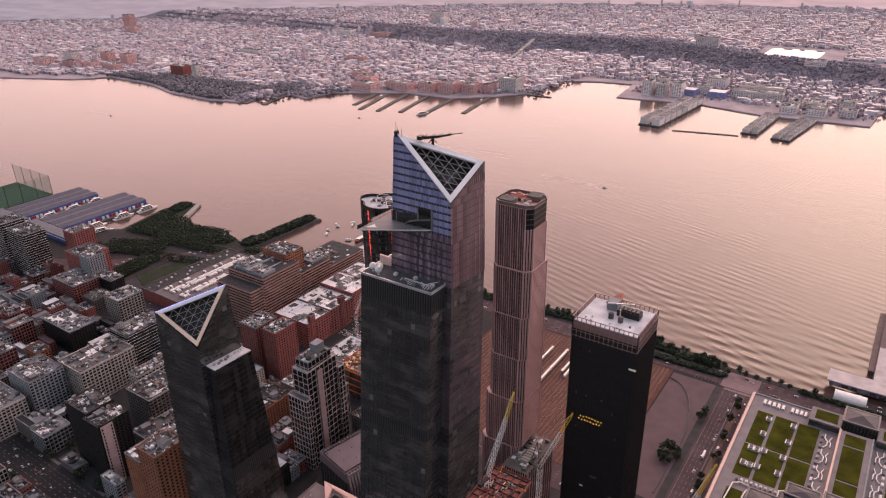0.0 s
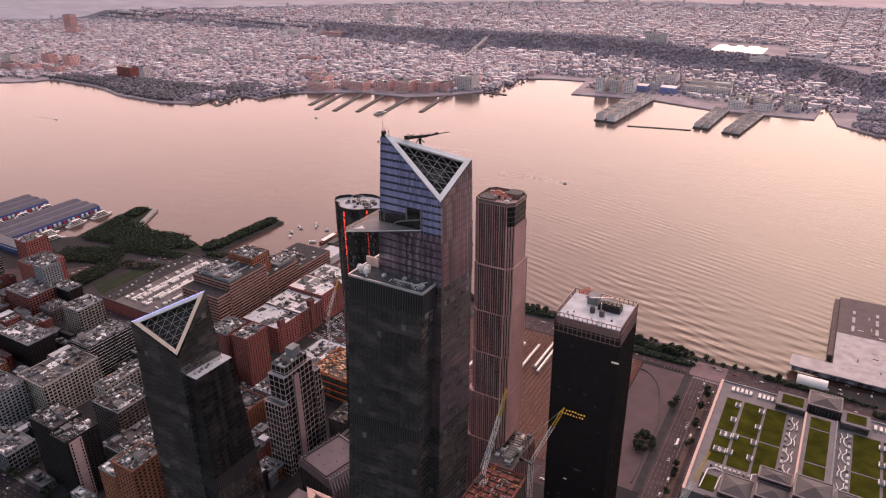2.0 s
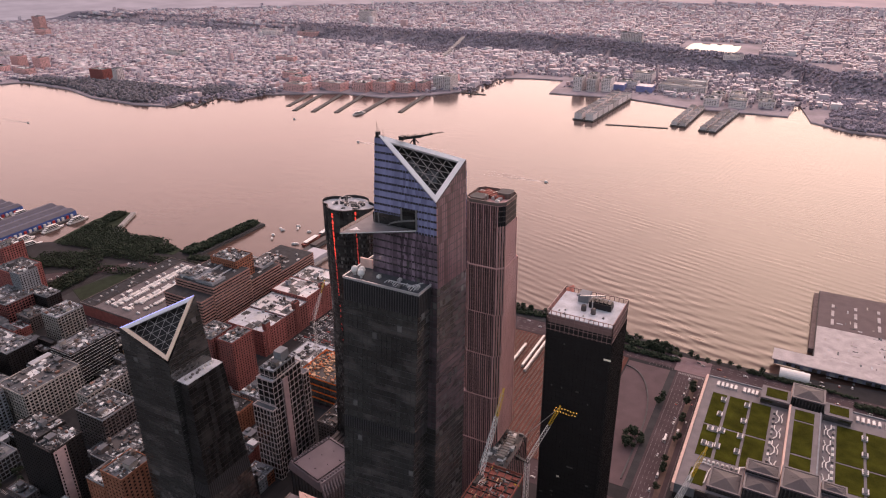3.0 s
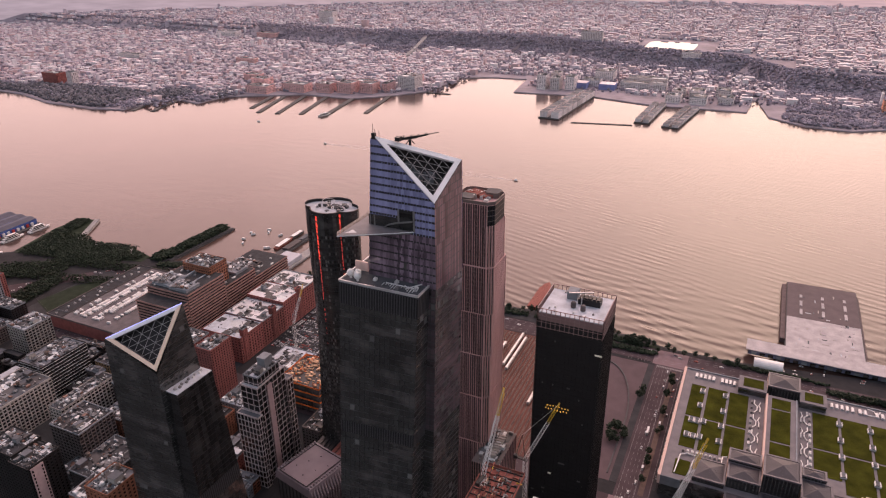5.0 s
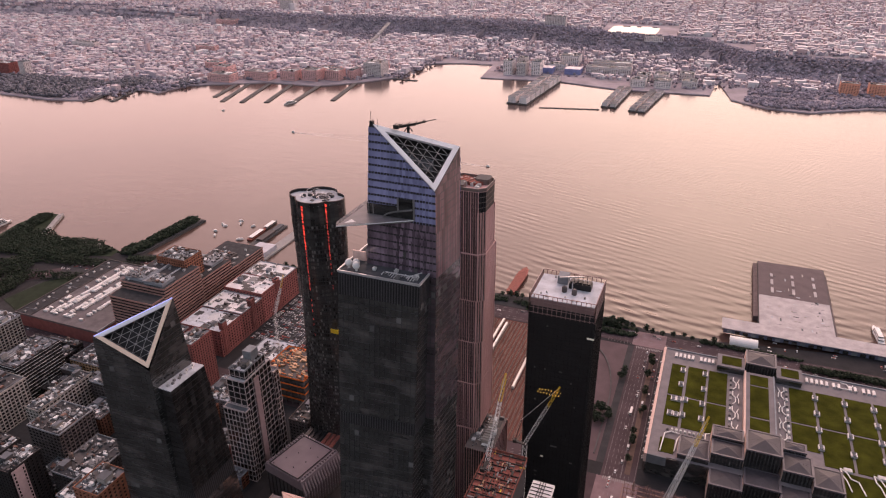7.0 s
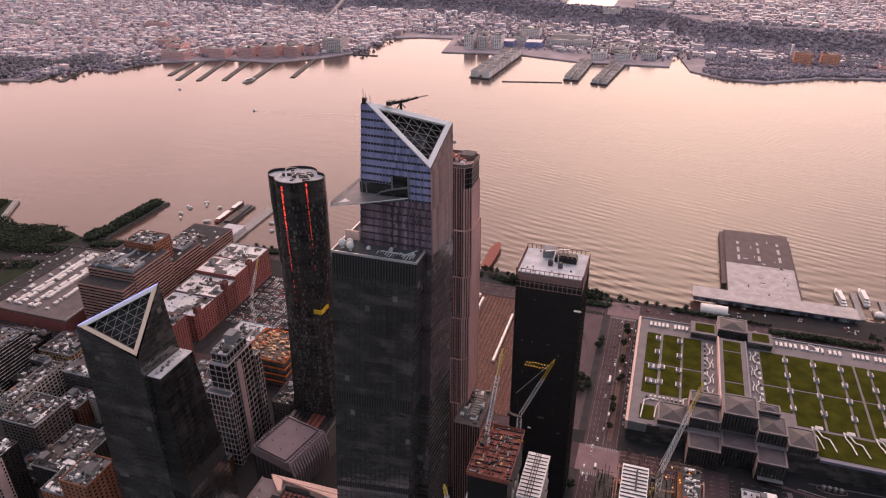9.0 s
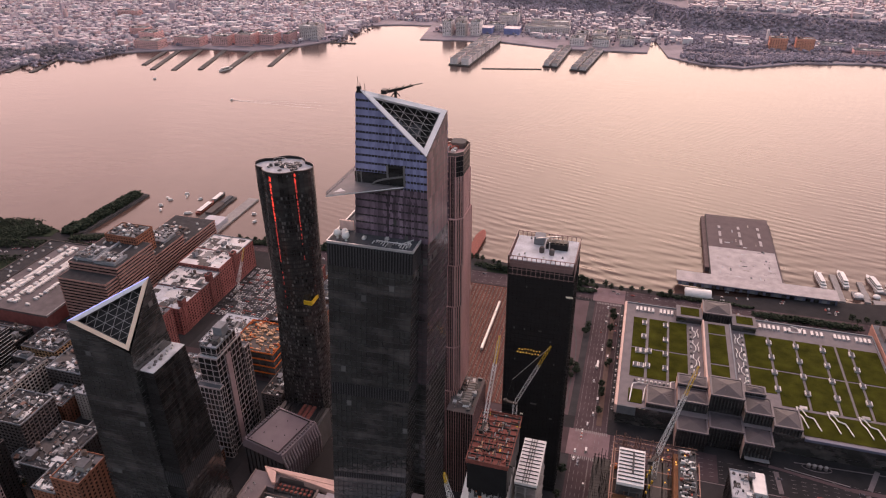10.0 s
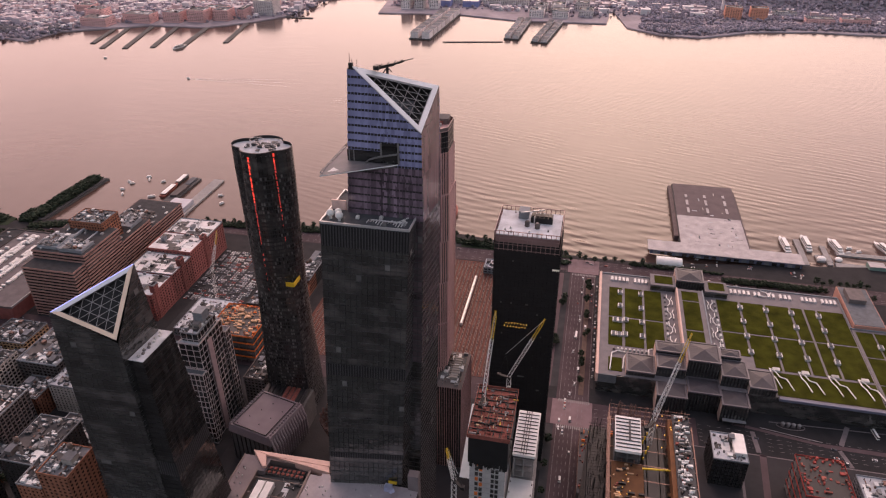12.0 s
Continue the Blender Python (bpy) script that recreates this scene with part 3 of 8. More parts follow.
_t = (1 + 5 ** 0.5) / 2
ICO_V = np.array([(-1, _t, 0), (1, _t, 0), (-1, -_t, 0), (1, -_t, 0), (0, -1, _t), (0, 1, _t), (0, -1, -_t), (0, 1, -_t), (_t, 0, -1), (_t, 0, 1), (-_t, 0, -1), (-_t, 0, 1)]) / math.hypot(1, _t)
ICO_F = np.array([(0, 11, 5), (0, 5, 1), (0, 1, 7), (0, 7, 10), (0, 10, 11), (1, 5, 9), (5, 11, 4), (11, 10, 2), (10, 7, 6), (7, 1, 8), (3, 9, 4), (3, 4, 2), (3, 2, 6), (3, 6, 8), (3, 8, 9), (4, 9, 5), (2, 4, 11), (6, 2, 10), (8, 6, 7), (9, 8, 1)])


def clump_mesh(name, centres, radii, material, seed=0, squash=0.8, jitter=0.3):
    """Many small uneven leaf clumps in one mesh."""
    rs = np.random.RandomState(seed)
    centres, radii = np.array(centres, float), np.array(radii, float)
    n = len(centres)
    v = ICO_V[None] * (1 + rs.uniform(-jitter, jitter, (n, 12, 1)))
    v = v * radii[:, None, None] * np.array([1, 1, squash]) + centres[:, None]
    f = (ICO_F[None] + (np.arange(n) * 12)[:, None, None]).reshape(-1, 3)
    me = bpy.data.meshes.new(name)
    me.from_pydata(v.reshape(-1, 3).tolist(), [], f.tolist())
    me.materials.append(material)
    me.update()
    return me


BOX_F = np.array([(0, 1, 5, 4), (1, 2, 6, 5), (2, 3, 7, 6), (3, 0, 4, 7), (4, 5, 6, 7)])


def box_mesh(name, boxes, mats):
    """Many separate boxes (x, y, z, w, d, h, turn) in one mesh; the second material on their tops."""
    b = np.array(boxes, float)
    cx = np.array([-1, 1, 1, -1, -1, 1, 1, -1]) / 2
    cy = np.array([-1, -1, 1, 1, -1, -1, 1, 1]) / 2
    cz = np.array([0, 0, 0, 0, 1, 1, 1, 1])
    lx, ly = b[:, 3:4] * cx, b[:, 4:5] * cy
    c, s = np.cos(b[:, 6:7]), np.sin(b[:, 6:7])
    v = np.stack([b[:, 0:1] + c * lx - s * ly, b[:, 1:2] + s * lx + c * ly, b[:, 2:3] + b[:, 5:6] * cz], -1)
    f = (BOX_F[None] + (np.arange(len(b)) * 8)[:, None, None]).reshape(-1, 4)
    me = bpy.data.meshes.new(name)
    me.from_pydata(v.reshape(-1, 3).tolist(), [], f.tolist())
    for m in mats:
        me.materials.append(m)
    me.polygons.foreach_set("material_index", np.tile([0, 0, 0, 0, 1], len(b)))
    me.update()
    return me


POND = (-226, 2755, 98, 108)
FAR_BUILT = [(150, 700, 1760, 2010), (-440, -300, 2020, 2085), (-1460, -1270, 2440, 2800), (-2240, -1690, 1150, 1395), (-1700, -1580, 1380, 1500), (-2420, -2230, 1240, 1330)]      # plots kept free of small houses: x0, x1, y0, y1


def far_reach(x, y):
    """How far off the land fades out; farther towards the river's lower course."""
    return 4850 / math.cos(max(0.0, -radians(35) - max(-radians(72), math.atan2(x - 150, y + 310))))


def in_view(x, y):
    return y > 900 and x < 260 + 0.42 * y and x > -2.35 * (y + 300) and math.hypot(x - 150, y + 310) < far_reach(x, y) - 60


def far_town():
    rs = random.Random(5)
    rows, hill, trees, tr = [], [], [], []
    # the low town between the shore and the ridge
    y = 1050.0
    while y < 5900:
        deep = 56 if y < 2600 else 62 + (y - 2600) * 0.012
        x = -5900.0
        while x < 2400:
            blk = 118 if y < 2600 else 150
            if in_view(x, y) and y > along(FAR_SHORE, x) + 60:
                cl = float(along(CLIFF, x))
                on_slope = cl - 70 < y < cl + 150 and (x > -2250 or rs.random() < 0.35)
                pond = x + blk > POND[0] - POND[2] - 10 and x < POND[0] + POND[2] + 10 and abs(y + deep / 2 - POND[1]) < POND[3] + 60
                if not on_slope and not pond:
                    near_cliff = y < cl and x > -900
                    for row in (0, 1):
                        px = x
                        while px < x + blk - 16:
                            w = (rs.uniform(5, 10.5) if rs.random() < 0.9 else rs.uniform(16, 34)) * (1.0 if math.hypot(px, y) < 4600 else 1.6)
                            if near_cliff and rs.random() < 0.45:
                                px += w
                                continue
                            d, h = rs.uniform(11, 17), rs.uniform(7, 13)
                            if w > 18:
                                h = rs.uniform(8, 19)
                                d = rs.uniform(14, 24)
                            if rs.random() < 0.006:
                                h = rs.uniform(24, 40)
                            py = y + (9 if row == 0 else deep - 21) + rs.uniform(-1.5, 1.5) + d / 2 - 7
                            if not any(a - w < px + w / 2 < b + w and c - d < py < e + d for a, b, c, e in FAR_BUILT) and py > along(FAR_SHORE, px) + 45:
                                if rs.random() < (0.76 if px < -1300 else 0.86):
                                    z = float(far_height(px, py)) - 1.0
                                    (rows if y < cl else hill).append((px + w / 2, py, z, w - 0.6, d, h + 1, rs.uniform(-0.04, 0.04)))
                                    if rs.random() < 0.18:
                                        rows.append((px + w / 2 + rs.uniform(-2, 2), py, z + h + 1, 2.6, 3.2, 1.8, 0))
                            px += w + (rs.uniform(2, 9) if rs.random() < 0.2 else 0)
                    for _ in range(42 if x < -1300 else 30 if y < 2600 else 26):
                        tx, ty = x + rs.uniform(0, blk), y + rs.choice([1.5, deep / 2 + rs.uniform(-6, 6), deep - 2])
                        trees.append((tx, ty, float(far_height(tx, ty)) + rs.uniform(3, 6)))
                        tr.append(rs.uniform(2.2, 5.2) * (1.2 if x < -1300 else 1.0))
            x += blk
        y += deep
    return rows, hill, trees, tr


def far_woods():
    """Dense trees on the ridge's face and on the shore parks."""
    rs = random.Random(8)
    c, r = [], []
    x = -4900.0
    while x < 1700:
        cl = float(along(CLIFF, x))
        dense = 1.0 if x > -1500 else 0.65 if x > -2250 else 0.22
        for k in range(30):
            if rs.random() > dense:
                continue
            y = cl + rs.uniform(-55, 150 if x < -300 else 120)
            px = x + rs.uniform(-8, 8)
            if abs(px - POND[0]) < POND[2] and abs(y - POND[1]) < POND[3]:
                continue
            if in_view(px, y):
                c.append((px, y, float(far_height(px, y)) + rs.uniform(3, 8)))
                r.append(rs.uniform(2.8, 6))
        x += 9
    for cx, cy, sx, sy, n in ((-1860, 1430, 120, 70, 260), (320, 2150, 130, 90, 520), (-3000, 1700, 300, 120, 300), (-2500, 2050, 260, 90, 260), (-1660, 1285, 60, 70, 110), (-1480, 1420, 60, 45, 90), (-2080, 1320, 90, 60, 130), (640, 2075, 260, 50, 420), (540, 1905, 90, 26, 160), (360, 1840, 150, 50, 260), (720, 1940, 200, 26, 200), (800, 2110, 200, 40, 260), (330, 1990, 110, 60, 130), (-330, 2300, 260, 90, 260), (900, 2010, 200, 80, 240), (-760, 2330, 160, 90, 90), (-2450, 1330, 140, 40, 60)):
        for _ in range(n * 2):
            px, py = cx + rs.uniform(-sx, sx), cy + rs.uniform(-sy, sy)
            if py > along(FAR_SHORE, px) + 14:
                c.append((px, py, float(far_height(px, py)) + rs.uniform(2, 6)))
                r.append(rs.uniform(2.6, 6))
    return c, r


def far_slab(x0, x1, y0, y1, h, wall, label, bay=7.0, fh=4.2, pier=3.4, spandrel=2.5, roof=None):
    FAR_BUILT.append((x0, x1, y0, y1))
    z = float(far_height((x0 + x1) / 2, (y0 + y1) / 2)) - 1
    return masonry("apartment_building", x0, x1, y0, y1, h + 1, wall, roof or GREYROOF, label, "building", fh=fh, bay=bay, pier=pier, spandrel=spandrel, deep=0.7, clutter=0.4, tank=0.0, z0=z, group="riverside blocks on the far bank")


# walls of the far blocks, lightened for the haze over the river
ROSE_BRICK = mat("rose_brick", (0.70, 0.42, 0.40), 0.85, var=0.3, size=9, fine=1.2, obj=0.25)
SALMON = mat("salmon_brick", (0.70, 0.33, 0.23), 0.85, var=0.3, size=9, fine=1.2)
PALE_WALL = mat("pale_render", (0.70, 0.62, 0.61), 0.85, var=0.3, size=9, fine=1.2, obj=0.2)
L_ROSE = "rose brick riverside apartment block with a flat roof"
L_PALE = "pale riverside apartment block with rows of windows"
for x0, x1, y0, y1, h, w, lab in [
    (-980, -915, 1790, 1850, 44, PALE_WALL, L_PALE), (-1005, -985, 1725, 1785, 30, ROSE_BRICK, L_ROSE),
    (-1070, -1020, 1690, 1740, 32, ROSE_BRICK, L_ROSE), (-1140, -1085, 1660, 1715, 34, ROSE_BRICK, L_ROSE),
    (-1210, -1155, 1640, 1690, 30, ROSE_BRICK, L_ROSE), (-1330, -1240, 1615, 1665, 26, ROSE_BRICK, L_ROSE),
    (-1430, -1345, 1550, 1600, 24, ROSE_BRICK, L_ROSE), (-1130, -1060, 1740, 1790, 26, ROSE_BRICK, L_ROSE),
    (-545, -515, 1965, 2010, 46, PALE_WALL, L_PALE), (-500, -470, 1970, 2010, 40, PALE_WALL, L_PALE), (-455, -425, 1990, 2040, 44, PALE_WALL, L_PALE),
    (-515, -485, 2025, 2070, 46, PALE_WALL, L_PALE), (-400, -335, 2180, 2240, 34, PALE_WALL, L_PALE), (-420, -360, 2080, 2120, 22, PALE_WALL, L_PALE),
    (-290, -140, 2080, 2120, 22, PALE_WALL, L_PALE), (-280, -150, 2150, 2190, 26, PALE_WALL, L_PALE),
    (-110, -70, 1990, 2045, 24, PALE_WALL, L_PALE), (-60, -15, 2010, 2070, 24, PALE_WALL, L_PALE), (-50, 0, 1930, 1985, 22, PALE_WALL, L_PALE), (-120, -75, 1925, 1975, 22, PALE_WALL, L_PALE),
    (15, 60, 2050, 2100, 24, PALE_WALL, L_PALE), (30, 75, 1960, 2010, 20, PALE_WALL, L_PALE),
    (-2225, -2150, 1400, 1440, 38, BRICK_RED, "red brick block on the far bank"), (-2110, -2085, 1410, 1440, 46, PALE_WALL, L_PALE),
    (-2860, -2800, 1330, 1370, 52, PALE_WALL, L_PALE), (-2740, -2690, 1425, 1465, 46, ROSE_BRICK, L_ROSE), (-2620, -2570, 1440, 1480, 46, ROSE_BRICK, L_ROSE),
    (-2960, -2880, 1250, 1300, 30, ROSE_BRICK, L_ROSE), (-2700, -2640, 1320, 1360, 26, ROSE_BRICK, L_ROSE), (-2800, -2730, 1290, 1330, 26, ROSE_BRICK, L_ROSE), (-2580, -2500, 1330, 1370, 26, ROSE_BRICK, L_ROSE),
    (-2030, -1950, 2890, 2940, 62, PALE_WALL, "tall pale slab block on the ridge"), (-600, -510, 2740, 2770, 44, PALE_WALL, "pale slab block beside the ridge"),
    (470, 520, 2020, 2050, 34, SALMON, "orange brick block below the ridge"), (545, 595, 2025, 2055, 34, SALMON, "orange brick block below the ridge"),
    (700, 780, 2000, 2030, 16, ROSE_BRICK, L_ROSE), (800, 880, 2005, 2035, 16, ROSE_BRICK, L_ROSE), (620, 690, 2080, 2110, 14, PALE_WALL, L_PALE), (930, 1010, 1990, 2030, 18, ROSE_BRICK, L_ROSE),
    (-2440, -2320, 2560, 2610, 30, PALE_WALL, "long pale block at the foot of the ridge"), (-2215, -2105, 2600, 2640, 24, ROSE_BRICK, "long rosy block at the foot of the ridge"),
    (-3690, -3630, 2160, 2200, 85, ROSE_BRICK, "tall rosy tower block on the far ridge"), (-3560, -3470, 2080, 2110, 34, ROSE_BRICK, "long rosy block on the far ridge"),
    (-1830, -1740, 1980, 2010, 24, ROSE_BRICK, L_ROSE), (-1560, -1500, 1700, 1740, 26, ROSE_BRICK, L_ROSE), (-1480, -1420, 1640, 1690, 28, ROSE_BRICK, L_ROSE), (-1010, -950, 1880, 1930, 26, ROSE_BRICK, L_ROSE),
    (-2400, -2280, 1900, 1930, 22, PALE_WALL, L_PALE), (-3100, -3010, 1560, 1600, 24, PALE_WALL, L_PALE), (-160, -90, 2560, 2590, 18, PALE_WALL, L_PALE),
]:
    far_slab(x0, x1, y0, y1, h, w, lab)

_rows, _hill, _trees, _tr = far_town()
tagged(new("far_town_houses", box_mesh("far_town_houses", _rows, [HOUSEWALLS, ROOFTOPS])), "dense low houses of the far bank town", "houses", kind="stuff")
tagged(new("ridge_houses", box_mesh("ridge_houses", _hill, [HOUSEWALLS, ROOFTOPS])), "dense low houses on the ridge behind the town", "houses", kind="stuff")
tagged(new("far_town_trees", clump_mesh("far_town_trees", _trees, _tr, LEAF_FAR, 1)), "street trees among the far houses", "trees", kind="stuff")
_c, _r = far_woods()
_rs = random.Random(21)
_cs, _rr = [], []
for cx, cy, sx, sy, n in ((-1960, 1300, 260, 110, 2300), (-1640, 1430, 60, 60, 330), (-2330, 1290, 100, 40, 260), (-1500, 1480, 50, 40, 90)):
    for _ in range(n):
        px, py = cx + _rs.uniform(-sx, sx), cy + _rs.uniform(-sy, sy)
        if py > along(FAR_SHORE, px) + 16 and not (-2235 < px < -2075 and py > 1385):
            _cs.append((px, py, float(far_height(px, py)) + _rs.uniform(2, 9)))
            _rr.append(_rs.uniform(3.0, 7.0))
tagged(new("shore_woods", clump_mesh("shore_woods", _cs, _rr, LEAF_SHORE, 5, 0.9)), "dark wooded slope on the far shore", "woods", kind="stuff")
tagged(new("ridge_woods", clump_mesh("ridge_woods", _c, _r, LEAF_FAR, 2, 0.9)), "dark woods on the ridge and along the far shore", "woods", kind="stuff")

mb = MB()
_ring = [(POND[0] + POND[2] * math.copysign(abs(math.cos(a)) ** 0.35, math.cos(a)), POND[1] + POND[3] * math.copysign(abs(math.sin(a)) ** 0.35, math.sin(a))) for a in np.linspace(0.03, 2 * math.pi + 0.03, 28, endpoint=False)]
_pz = float(far_height(POND[0], POND[1] + POND[3])) + 1.5
mb.prism(_ring, _pz - 12, _pz, 0)
solid("reservoir_basin", mb, CONC_DARK, "stone-banked reservoir on the ridge", "reservoir", kind="structure")
mb = MB()
mb.poly([(x, y, _pz + 0.3) for x, y in _ring])
solid("reservoir_water", mb, mat("still_water", (0.03, 0.03, 0.035), 0.03, var=0.1, size=50, ior=1.33), "still bright reservoir water", "water", kind="structure")


def far_pier(x0, y0, x1, y1, w, h=2.0, label="low finger pier on timber piles", roofed=0.0):
    d = Vector((x1 - x0, y1 - y0, 0))
    s = Vector((-d.y, d.x, 0)).normalized() * (w / 2)
    mb = MB()
    ring = [(x0 - s.x, y0 - s.y), (x0 + s.x, y0 + s.y), (x1 + s.x, y1 + s.y), (x1 - s.x, y1 - s.y)]
    if (ring[1][0] - ring[0][0]) * (ring[2][1] - ring[1][1]) - (ring[1][1] - ring[0][1]) * (ring[2][0] - ring[1][0]) < 0:
        ring.reverse()
    mb.prism(ring, -2, h)
    p = thing("pier", x0, y0, 0, label, "pier", "finger piers on the far bank")
    part("deck", mb, CONC_DARK, p)
    if roofed:
        n = max(2, int(d.length / 40))
        for row in (-0.27, 0.27):
            for i in range(n):
                a, b = lerp((x0, y0), (x1, y1), (i + 0.12) / n), lerp((x0, y0), (x1, y1), (i + 0.93) / n)
                o = s * (2 * row)
                t = s * 0.36
                q = [(a[0] + o.x - t.x, a[1] + o.y - t.y), (a[0] + o.x + t.x, a[1] + o.y + t.y), (b[0] + o.x + t.x, b[1] + o.y + t.y), (b[0] + o.x - t.x, b[1] + o.y - t.y)]
                if (q[1][0] - q[0][0]) * (q[2][1] - q[1][1]) - (q[1][1] - q[0][1]) * (q[2][0] - q[1][0]) < 0:
                    q.reverse()
                mb = MB()
                mb.prism(q, h, h + roofed, 0, 1)
                part("pier_house", mb, [PALE_WALL, GREYROOF], p)
    return p


for a in [(-1274, 1383, -1314, 1540, 14), (-1218, 1345, -1280, 1560, 14), (-1156, 1355, -1220, 1590, 14), (-1087, 1379, -1147, 1615, 14), (-1012, 1406, -1056, 1640, 16), (-914, 1464, -963, 1715, 14), (-1636, 1208, -1666, 1330, 12), (-1594, 1214, -1636, 1390, 14), (-1530, 1233, -1576, 1410, 14), (-870, 1789, -785, 1792, 10)]:
    far_pier(*a)
far_pier(-393, 1604, -369, 1940, 62, 3, "broad pier carrying two long rows of pale houses", roofed=17)
far_pier(-141, 1652, -128, 1890, 42, 3, "broad pier carrying pale low buildings", roofed=9)
far_pier(-61, 1631, -32, 1880, 46, 3, "broad pier carrying low buildings", roofed=7)
mb = MB()
mb.beam((-1236, 2300, 7), (-1252, 2430, 22), 15, h=3)
mb.beam((-1252, 2430, 22), (-1290, 2640, 49), 15, h=3)
solid("viaduct", mb, CONCRETE, "pale road viaduct climbing the ridge", "viaduct")
WRAP = mat("blue_wrap", (0.20, 0.22, 0.42), 0.7, var=0.3, size=9)
for q in ((-440, -392, 2030, 2072), (-352, -300, 2036, 2080)):
    mb = MB()
    mb.box(*q, 1, 22, 0, 1)
    solid("wrapped_building", mb, [WRAP, PALE_WALL], "half-built block wrapped in blue sheeting", "building")
far_pier(-323, 1590, -160, 1624, 7, 1.5, "narrow floating breakwater off the far bank")


# distant land as a glowing sheet, haze and sunward pink painted in
def haze_material():
    m = bpy.data.materials.new("glowing_haze")
    m.use_nodes = True
    nt = m.node_tree
    b = nt.nodes["Principled BSDF"]
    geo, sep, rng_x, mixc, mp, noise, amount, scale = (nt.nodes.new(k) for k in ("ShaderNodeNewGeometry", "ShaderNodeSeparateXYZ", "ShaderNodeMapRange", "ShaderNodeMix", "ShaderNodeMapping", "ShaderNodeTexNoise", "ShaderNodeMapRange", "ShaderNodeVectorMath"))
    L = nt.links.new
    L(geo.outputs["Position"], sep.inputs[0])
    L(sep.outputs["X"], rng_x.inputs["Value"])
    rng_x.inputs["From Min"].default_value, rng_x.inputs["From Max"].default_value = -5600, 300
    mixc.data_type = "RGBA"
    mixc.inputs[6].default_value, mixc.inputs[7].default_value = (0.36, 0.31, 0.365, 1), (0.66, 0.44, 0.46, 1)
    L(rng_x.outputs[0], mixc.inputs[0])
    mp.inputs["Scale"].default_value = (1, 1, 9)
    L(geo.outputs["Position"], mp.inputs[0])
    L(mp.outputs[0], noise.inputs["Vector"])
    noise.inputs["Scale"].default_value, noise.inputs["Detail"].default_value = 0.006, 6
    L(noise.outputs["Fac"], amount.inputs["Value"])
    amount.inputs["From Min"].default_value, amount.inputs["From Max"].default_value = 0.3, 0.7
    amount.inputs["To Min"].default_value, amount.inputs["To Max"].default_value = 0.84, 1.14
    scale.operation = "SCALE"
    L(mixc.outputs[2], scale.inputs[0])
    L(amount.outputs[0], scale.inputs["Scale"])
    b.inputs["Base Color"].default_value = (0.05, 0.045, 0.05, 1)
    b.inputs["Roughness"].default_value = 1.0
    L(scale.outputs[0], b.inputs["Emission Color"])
    # the haze's brightness is emitted by the sheet itself
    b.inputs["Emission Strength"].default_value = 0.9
    return m


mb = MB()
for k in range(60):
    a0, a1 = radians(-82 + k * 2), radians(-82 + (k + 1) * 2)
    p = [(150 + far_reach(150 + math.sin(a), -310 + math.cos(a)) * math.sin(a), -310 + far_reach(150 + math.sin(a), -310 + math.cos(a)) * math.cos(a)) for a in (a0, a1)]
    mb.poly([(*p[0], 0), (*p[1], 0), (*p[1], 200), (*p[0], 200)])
solid("backdrop", mb, haze_material(), "glowing sheet painted as hazy lilac land behind the ridge", "backdrop", kind="structure")


# ---- near bank: blocks, piers ----
STREETS = [112 - 80.5 * k for k in range(-9, 22)]        # centres of the cross streets
AVE = (-65.0, 220.0, 482.0)                                # centres of the avenues


def pavement(x0, x1, y0, y1, m=PAVING, label="grey concrete pavement with a kerb"):
    mb = MB()
    mb.box(x0, x1, y0, y1, GZ - 0.3, GZ + 0.16)
    solid("pavement", mb, m, label, "pavement", kind="structure")


# ---- tallest tower: raked glass shaft, shoulder block, open triangular crown, lookout deck ----
tower = thing("glass_tower", -10, 20, GZ, "tall dark glass tower with an angled open crown", "skyscraper")
T_TL, T_TR, T_V = Vector((-26.4, 12.8, 399.3)), Vector((13.3, 41.8, 382.3)), Vector((10.3, 11.4, 365.8))
_nrm = (T_V - T_TL).cross(T_TR - T_TL).normalized()
CROWN = (T_TL, _nrm if _nrm.z > 0 else -_nrm)


def behind(a, b, c):
    n = (b - a).cross(c - a).normalized()
    return (a, n if n.z > 0 else -n)


CROWN_BACK = behind(T_TL, T_TR, Vector((-22, 44, 350)))
R_400 = [(-28.2, 12.8), (10.5, 11.2), (13.5, 42.0), (-22.0, 44.0)]
R_312 = [(-34.0, 12.0), (10.4, 11.0), (13.3, 43.0), (-33.0, 46.0)]
R_000 = [(-52.0, 10.0), (2.0, 10.0), (6.5, 45.0), (-50.0, 50.0)]
R_210 = [lerp(a, b, 206 / 308) for a, b in zip(R_000, R_312)]
R_345 = [lerp(a, b, 0.367) for a, b in zip(R_312, R_400)]
# side 1 is rosy: its reflection of pink sky is base colour
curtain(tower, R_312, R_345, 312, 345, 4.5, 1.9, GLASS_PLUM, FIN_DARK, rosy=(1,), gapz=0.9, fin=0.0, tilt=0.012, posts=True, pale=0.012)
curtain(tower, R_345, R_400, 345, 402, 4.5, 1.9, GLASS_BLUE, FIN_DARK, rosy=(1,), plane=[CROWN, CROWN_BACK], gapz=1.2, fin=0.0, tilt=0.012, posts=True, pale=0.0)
# lower glass is darker: the reflection's fading downwards is put into the colour
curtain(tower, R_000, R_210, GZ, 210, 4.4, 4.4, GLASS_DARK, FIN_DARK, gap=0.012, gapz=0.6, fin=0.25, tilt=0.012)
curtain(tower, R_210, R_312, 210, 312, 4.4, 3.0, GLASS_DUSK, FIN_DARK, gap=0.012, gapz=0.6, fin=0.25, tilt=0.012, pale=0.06)
